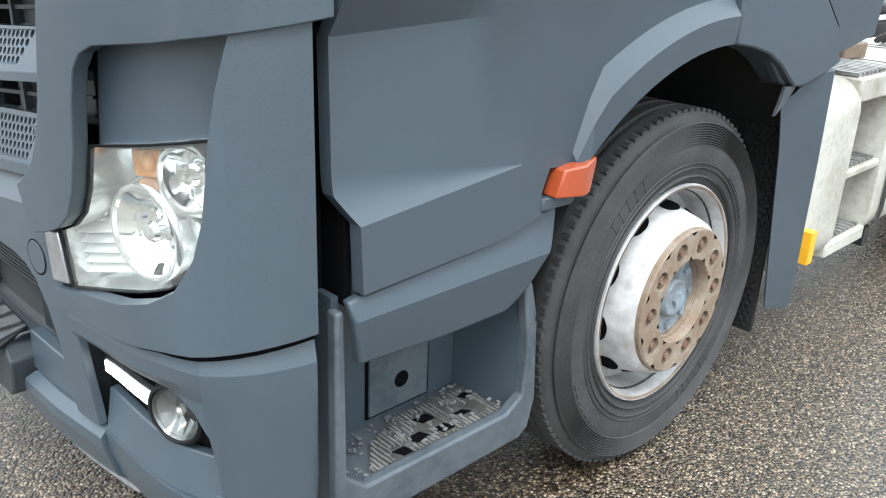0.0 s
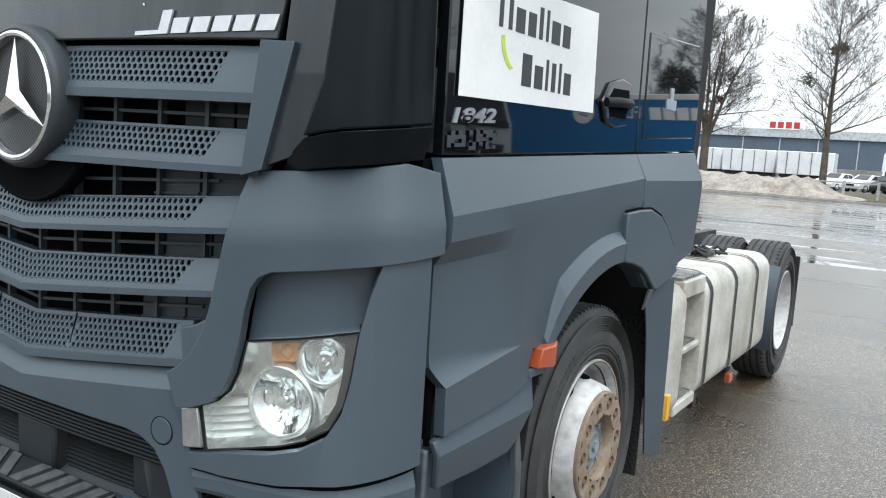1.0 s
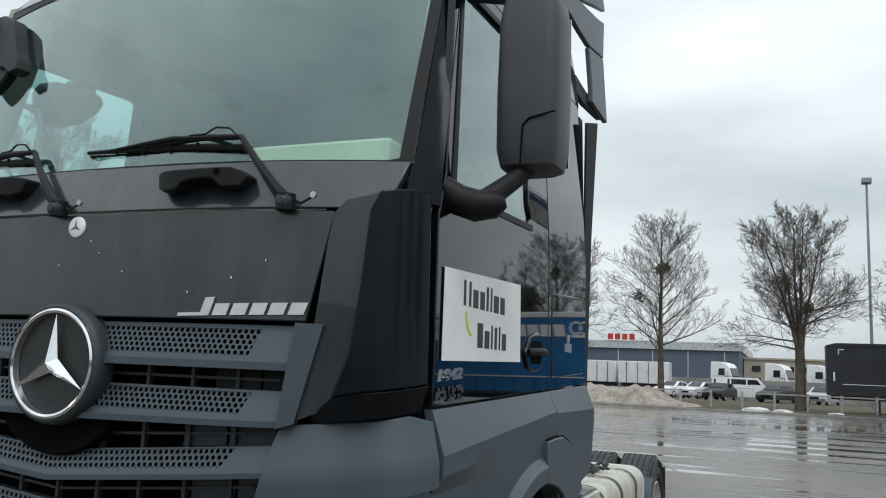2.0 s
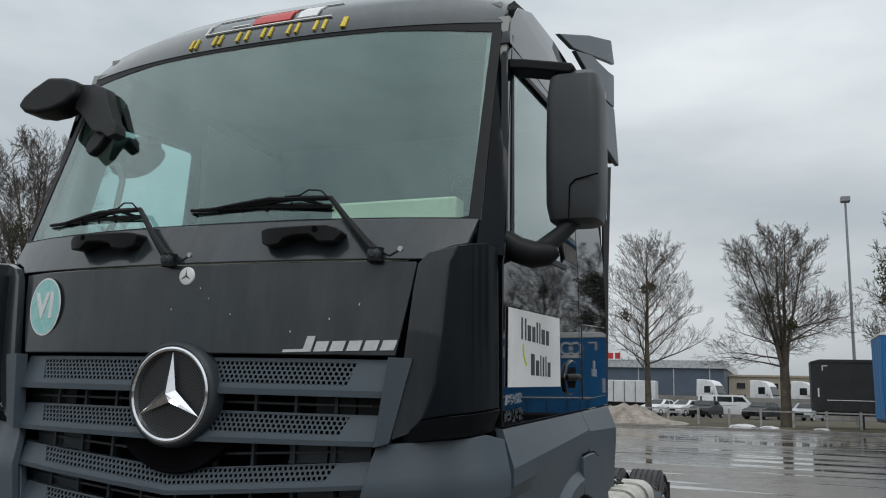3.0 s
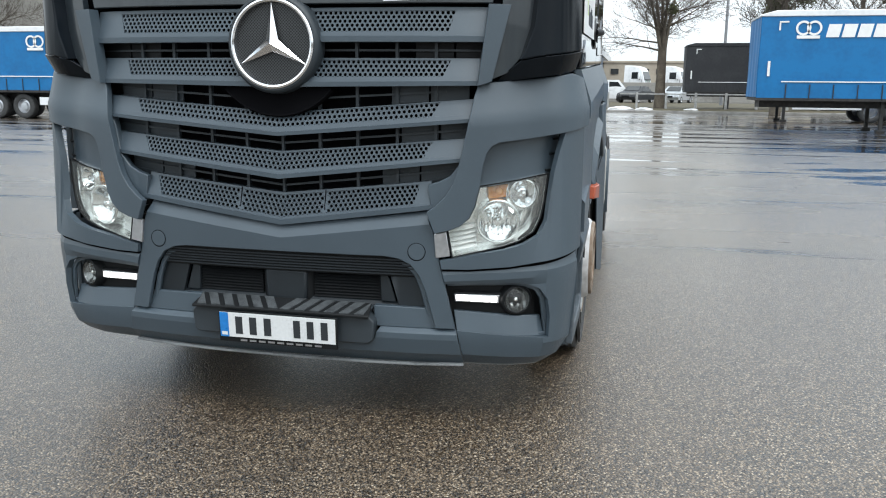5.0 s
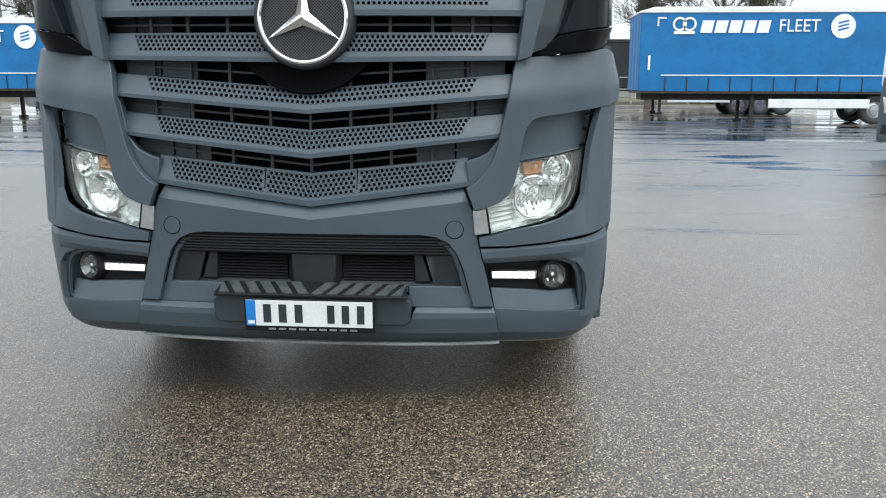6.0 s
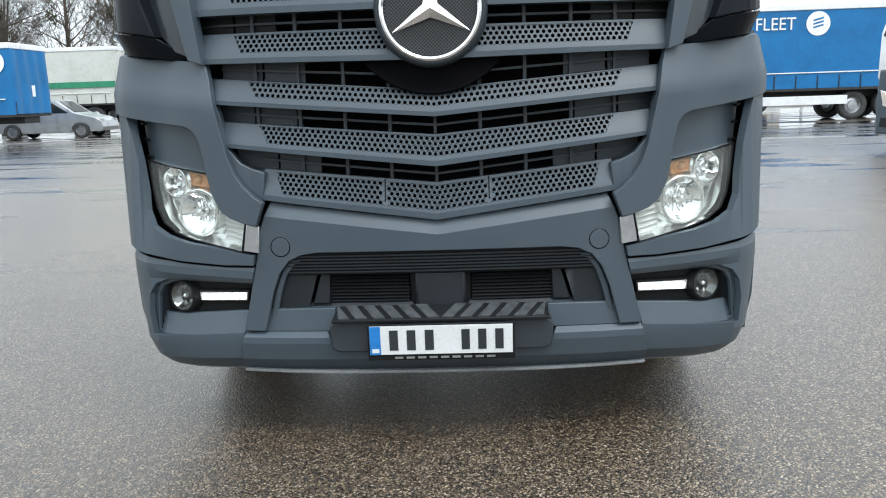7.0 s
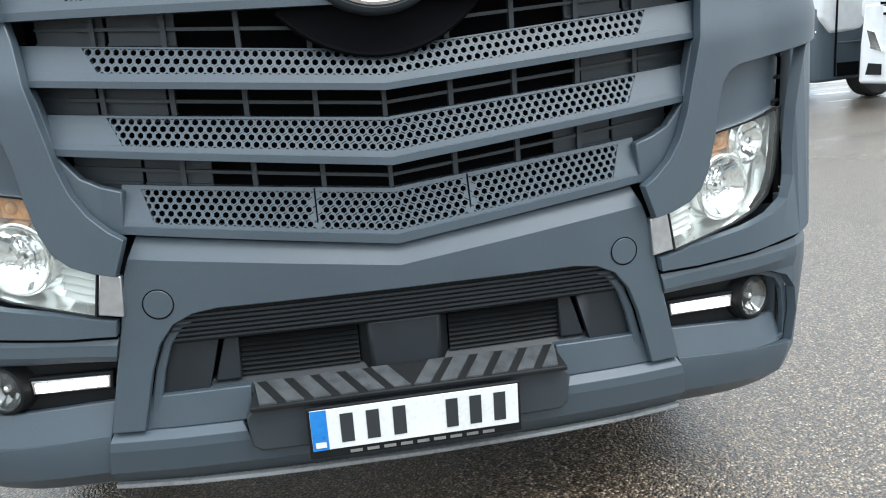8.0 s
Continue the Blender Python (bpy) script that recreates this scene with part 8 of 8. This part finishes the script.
sedan_side = [(-2.1, 0.35), (-2.15, 0.75), (-1.9, 0.92), (-1.3, 1.0), (-0.8, 1.40), (0.2, 1.44), (0.9, 1.02), (1.9, 0.82), (2.1, 0.55), (2.05, 0.30), (-2.0, 0.28)]
sedan_glass = [[(-1.05, 1.04), (-0.72, 1.34), (-0.25, 1.37), (-0.25, 1.04)], [(-0.2, 1.04), (-0.2, 1.37), (0.15, 1.37), (0.68, 1.04)]]
for x, y, rz, mat in ((74.4, 7.1, 155, WHITE), (74.8, 4.9, 150, WHITE), (72.6, 3.0, 165, TARP_BLACK), (72.5, -4.9, 160, SILVER_PAINT), (71.2, -1.5, 155, TARP_BLACK)):
    cc = car(sedan_side, sedan_glass, 0.88, mat, "car parked behind the grass verge", (-1.3, 1.3), 0.31)
    part("windscreen", prism([(-0.62, 0.0), (0.62, 0.0), (0.52, 1.0), (-0.52, 1.0)], lambda u, v, back: Vector((0.86 - 0.60 * v + (0.0 if back else 0.03), u, 1.05 + 0.36 * v + (0.0 if back else 0.02)))), CAR_GLASS, cc)
    for sg in (-1, 1):
        part("headlight", boxed(1.93, 2.09, *sorted((sg * 0.45, sg * 0.76)), 0.58, 0.70), LAMP_GLASS, cc, "", 0.03)
    part("grille", boxed(2.06, 2.11, -0.35, 0.35, 0.50, 0.66), BLACK, cc, "", 0.01)
    cc["group"] = "cars behind the verge"
    lay(cc, x, y, 0.12, rz)
bus_side = [(-2.5, 0.35), (-2.5, 1.5), (-2.4, 1.95), (1.3, 1.98), (1.9, 1.25), (2.4, 1.05), (2.5, 0.6), (2.45, 0.32)]
bus_glass = [[(-2.3, 1.05), (-2.3, 1.80), (-1.0, 1.82), (-1.0, 1.05)], [(-0.88, 1.05), (-0.88, 1.82), (0.32, 1.82), (0.32, 1.05)], [(0.44, 1.05), (0.44, 1.82), (1.2, 1.80), (1.75, 1.1)]]
bus = car(bus_side, bus_glass, 0.95, WHITE, "white minibus parked behind the verge", (-1.5, 1.5), 0.33, "minibus")
lay(bus, 75.0, 1.4, 0.12, -86)


def far_truck(label, m, dark=True):
    """A plainer tractor unit: white upper cab, grey lower body, screen, grille bars, lamps and wheels. Nose at -x, middle at y = 0."""
    tk = tagged(empty("parked_truck"), label, "truck", group="parked white trucks")
    low = GREY if dark else WHITE
    cab = bmesh.new()
    prism([(0.03, 1.35), (0.06, 2.15), (0.34, 3.05), (0.62, 3.42), (1.3, 3.62), (2.3, 3.65), (2.3, 1.1), (0.25, 1.1)], lambda x, z, back: Vector((x, (1.22 - 0.10 * max(0, z - 2.2)) * (1 if back else -1), z)), vs=(2.2, 2.8), bm=cab)
    part("cab", cab, WHITE, tk, "white cab", 0.06, segments=3)
    lower = bmesh.new()
    prism([(0.0, 0.32), (-0.02, 0.9), (0.02, 1.52), (2.28, 1.56), (2.28, 1.1), (2.0, 1.1), (1.9, 0.95), (1.75, 1.1), (1.2, 1.12), (1.0, 0.9), (0.92, 0.34)], lambda x, z, back: Vector((x + 0.0, (1.24 if x > 0.1 else 1.14) * (1 if back else -1), z)), us=(0.1,), bm=lower)
    part("lower_body", lower, low, tk, "", 0.05, segments=3)
    part("windscreen", prism([(-1.06, 2.22), (1.06, 2.22), (0.98, 3.02), (-0.98, 3.02)], lambda u, z, back: Vector((0.075 + (z - 2.15) * 0.311 - (0.0 if back else 0.045), u, z))), CAR_GLASS, tk, "dark windscreen")
    part("wiper_panel", prism([(-1.08, 2.10), (1.08, 2.10), (1.07, 2.22), (-1.07, 2.22)], lambda u, z, back: Vector((0.055 + (z - 2.15) * 0.311 - (0.0 if back else 0.03), u, z))), BLACK, tk, "", 0.01)
    for k in range(5):
        z = 1.0 + 0.155 * k
        w = 0.62 + 0.06 * k
        part("grille_bar", prism([(-w, z + 0.06), (0, z), (w, z + 0.06), (w, z + 0.15), (0, z + 0.09), (-w, z + 0.15)], lambda u, zz, back: Vector((-0.055 if not back else 0.01, u, zz))), GREY if dark else WHITE, tk, "", 0.01)
        # black sheet laid in for the shade between the bars
        part("grille_gap_shade", prism([(-w, z + 0.02), (w, z + 0.02), (w, z + 0.16), (-w, z + 0.16)], lambda u, zz, back: Vector((-0.03 if not back else 0.01, u, zz))), VOID, tk)
    for sg in (-1, 1):
        part("headlamp", prism([(0.70, 0.80), (1.12, 0.88), (1.14, 1.16), (0.86, 1.10)], lambda u, z, back: Vector((-0.060 + 0.16 * (u - 0.7) + (0.06 if back else 0), sg * u, z))), REFLECTOR, tk, "", 0.01)
        part("fog_bay", prism([(0.74, 0.46), (1.08, 0.46), (1.06, 0.64), (0.74, 0.62)], lambda u, z, back: Vector((-0.045 + 0.12 * (u - 0.7) + (0.06 if back else 0), sg * u, z))), BLACK, tk)
        part("side_window", prism([(0.55, 2.25), (1.45, 2.25), (1.45, 2.95), (0.75, 2.95)], lambda x, z, back: Vector((x, sg * (1.235 - 0.10 * max(0, z - 2.2) - (0.02 if back else 0)), z))), CAR_GLASS, tk)
        part("door_seam", boxed(1.60, 1.615, *sorted((sg * 1.235, sg * 1.246)), 0.75, 2.2), VOID, tk)
        part("door_front_seam", boxed(0.33, 0.36, *sorted((sg * 1.23, sg * 1.247)), 0.40, 2.2), VOID, tk)
        # solid black box in place of the shaded step recess
        part("step", boxed(0.40, 0.86, *sorted((sg * 1.10, sg * 1.25)), 0.40, 0.62), VOID, tk)
        part("crease", boxed(0.38, 1.15, *sorted((sg * 1.235, sg * 1.252)), 0.93, 0.96), low, tk, "", 0.008)
        part("mirror", boxed(0.5, 0.68, *sorted((sg * 1.30, sg * 1.52)), 2.2, 2.85), WHITE if not dark else BLACK, tk, "", 0.04)
        part("mirror_arm", boxed(0.5, 0.58, *sorted((sg * 1.15, sg * 1.35)), 2.15, 2.25), BLACK, tk)
        for x in (1.42, 5.1):
            wh = empty("road_wheel", parent=tk)
            mw = Matrix.Translation((x, sg * 1.18, 0.5)) @ Euler((radians(90 if sg < 0 else -90), 0, 0)).to_matrix().to_4x4()
            part("tyre", lathe(bmesh.new(), [(0.29, 0.0), (0.36, 0.02), (0.46, 0.01), (0.50, -0.04), (0.50, -0.28), (0.3, -0.3)], 32, mw), RUBBER, wh)
            part("rim", lathe(bmesh.new(), [(0.29, 0.0), (0.26, -0.04), (0.18, 0.0), (0.14, 0.02), (0.001, 0.02)], 24, mw), SILVER, wh)
    # intake opening as a black sheet, coloured as its shade
    part("intake", prism([(-0.62, 0.55), (0.62, 0.55), (0.5, 0.78), (-0.5, 0.78)], lambda u, z, back: Vector((-0.032 if not back else 0.01, u, z))), VOID, tk)
    part("plate", boxed(-0.05, -0.03, -0.26, 0.26, 0.42, 0.53), PLATE, tk)
    part("hood_strip", boxed(-0.002, 0.02, -0.10, 0.10, 1.86, 2.10), SILVER, tk)
    for y in (-0.62, 0.62):
        part("green_sticker", disc(bmesh.new(), 0.08, 20, Matrix.Translation((0.015, y, 1.98)) @ Euler((0, radians(-90), 0)).to_matrix().to_4x4(), 0.004), GREEN, tk)
    bd = lathe(bmesh.new(), [(0.15, 0.0), (0.16, 0.012), (0.18, 0.0)], 28, Matrix.Translation((-0.055, 0, 1.66)) @ Euler((0, radians(-90), 0)).to_matrix().to_4x4())
    part("badge_ring", bd, CHROME, tk)
    part("badge_disc", disc(bmesh.new(), 0.155, 24, Matrix.Translation((-0.056, 0, 1.66)) @ Euler((0, radians(-90), 0)).to_matrix().to_4x4()), BLACK, tk)
    st3 = bmesh.new()
    for k in range(3):
        a = radians(90 + 120 * k)
        st3.faces.new([st3.verts.new((-0.062, r * math.cos(a + o), 1.66 + r * math.sin(a + o))) for r, o in ((0.03, -1.05), (0.15, 0), (0.03, 1.05))])
    part("badge_star", st3, CHROME, tk)
    part("chassis", boxed(2.2, 5.9, -0.5, 0.5, 0.6, 1.0), FRAME, tk)
    tk.matrix_world = m
    return tk


# heading of the pair that stands to the right: almost straight across
PAIR = math.degrees(math.atan2(-0.976, 0.206))
far_truck("white truck cab over dark grey lower body, parked across the yard", pose(11.9, -7.95, 0, 0, 0, PAIR))
far_truck("all-white truck cab standing close beside another", pose(8.78, -8.61, 0, 0, 0, PAIR), dark=False)
for x, y, rz in ((90, 2.6, 72), (90, -2.7, 72), (91, -6.6, 75)):
    far_truck("white truck cab far behind the verge", pose(x, y, 0.1, 0, 0, rz), dark=False)

# ---------------------------------------------------------------- far buildings, fence, mast, heap
shed = tagged(empty("warehouse"), "low blue-grey clad warehouse with a pale roof edge and red sign", "building")
part("wall", boxed(110, 150, 3.3, 45, 0, 5.6), SHED, shed)
part("roof_edge", boxed(109.7, 150, 3.0, 45.3, 5.6, 6.6), SHED_TRIM, shed)
for k in range(4):
    part("sign_bar", boxed(109.5, 109.65, 19.9 - 0.95 * k - 0.7, 19.9 - 0.95 * k, 6.7, 7.5), RED_INK, shed)
for k in range(8):
    part("down_pipe", boxed(109.9, 110.0, 5 + 4.5 * k, 5.12 + 4.5 * k, 0.2, 5.5), SHED_TRIM, shed)
office = tagged(empty("office_building"), "long low beige rendered building with small dark windows", "building")
part("wall", boxed(120, 150, -45, 3.2, 0, 4.9), RENDER, office)
part("parapet", boxed(119.8, 150, -45.2, 3.3, 4.9, 5.15), RENDER, office)
for k in range(22):
    for z in (1.7, 3.3):
        part("window", boxed(119.9, 120.0, 1.6 - 2.1 * k - 0.55, 1.6 - 2.1 * k + 0.55, z, z + 0.75), CAR_GLASS, office)
part("roof_box", boxed(130, 140, -16, -11, 5.0, 7.2), SHED_TRIM, office)
wall_b = tagged(empty("concrete_hall"), "tall grey concrete panel hall wall behind the trailers", "building")
for k in range(9):
    for r in range(5):
        part("panel", boxed(48, 48.4, 44.2 + 6.0 * k, 50.15 + 6.0 * k, 0.02 + 1.75 * r, 1.72 + 1.75 * r), CONCRETE, wall_b, "", 0.03)
part("core", boxed(48.1, 70, 44.25, 98, 0, 8.7), CONCRETE, wall_b)
part("roof", boxed(47.9, 70, 44.0, 98.2, 8.76, 8.95), SHED_TRIM, wall_b)
for k in range(3):
    long_w = tagged(empty("white_trailer"), "long white box trailer standing beyond the verge", "trailer", group="white box trailers")
    part("box", boxed(80 + k, 82.4 + k, 8.2 + 5.2 * k, 13.0 + 5.2 * k, 1.2, 3.3), WHITE, long_w, "", 0.05)
    part("chassis", boxed(80.3 + k, 82.2 + k, 8.4 + 5.2 * k, 12.8 + 5.2 * k, 0.0, 1.2), FRAME, long_w)
    for q in range(4):
        part("door_bar", boxed(79.95 + k, 80.0 + k, 9.0 + 5.2 * k + 1.05 * q, 9.06 + 5.2 * k + 1.05 * q, 1.25, 3.25), STEEL, long_w)
tagged(part("yard_wall", boxed(85.0, 85.3, -14, 30, 0.0, 1.95), CONCRETE, None, "", 0.02), "low pale concrete wall beyond the parked cars", "wall", kind="structure")
mast = tagged(empty("light_mast"), "tall grey floodlight mast", "light mast")
part("pole", tube(bmesh.new(), [(0, 0, 0), (0, 0, 16.1)], [0.125, 0.075], 12), MASTM, mast)
part("lamp_head", boxed(-0.35, 0.35, -0.32, 0.32, 16.05, 16.45), MASTM, mast, "", 0.05)
mast.matrix_world = pose(62.6, -7.70, 0, 0, 0, 0)
fence = tagged(empty("post_and_rail_fence"), "low weathered white post fence along the verge", "fence")
for k in range(-12, 12):
    y = -1.6 + 1.75 * k
    part("post", boxed(50.0, 50.14, y, y + 0.14, 0.1, 1.15), POST, fence, "", 0.01)
for y0 in (-22.6, -10.0, 2.0):
    part("rail", boxed(50.04, 50.10, y0, y0 + 9.5, 1.02, 1.10), POST, fence)
hp = bmesh.new()
hv = []
for i in range(46):
    row = []
    for j in range(14):
        y, x = 2.0 + 16.0 * i / 45, 47.6 + 4.6 * j / 13
        e = max(0.0, math.sin(math.pi * j / 13)) ** 0.7 * min(1.0, (i / 9.0)) ** 0.8
        z = 1.35 * e * (0.75 + 0.45 * noise.noise((x * 0.5, y * 0.45, 3.3))) + 0.22 * e * noise.noise((x * 2.1, y * 2.1, 7.7)) + 0.12 * e * noise.noise((x * 5, y * 5, 1.0))
        row.append(hp.verts.new((x, y, max(0.02, z) if e > 0.02 else 0.02)))
    hv.append(row)
for a, b in zip(hv, hv[1:]):
    for j in range(13):
        hp.faces.new((a[j], a[j + 1], b[j + 1], b[j]))
tagged(part("snow_bank", hp, HEAP), "long bank of dirty snow and grit on the verge", "snow bank")
for k, (y, s) in enumerate(((-0.6, 0.5), (-2.0, 0.35), (-4.6, 0.3))):
    sn = bmesh.new()
    bmesh.ops.create_icosphere(sn, subdivisions=3, radius=1.0)
    for v in sn.verts:
        q = 1 + 0.35 * noise.noise(v.co * 2.0 + Vector((k * 5, 0, 0)))
        v.co = Vector((v.co.x * 0.5 * s * q, v.co.y * 1.5 * s * q, max(-0.05, v.co.z * 0.4 * s * q)))
    bmesh.ops.translate(sn, vec=(47.7, y, 0.14), verts=sn.verts)
    tagged(part("snow_lump", sn, SNOW), "small lump of old snow on the kerb grass", "snow", group="snow lumps")
# unseen plain wall, added to close the yard behind and darken low reflections
tagged(part("reflection_darkening_wall", boxed(-36.4, -36.0, -60, 60, 0.0, 4.5), CONCRETE, None, "", 0.02), "unseen plain grey wall added behind the camera to darken reflections", "wall", kind="structure")
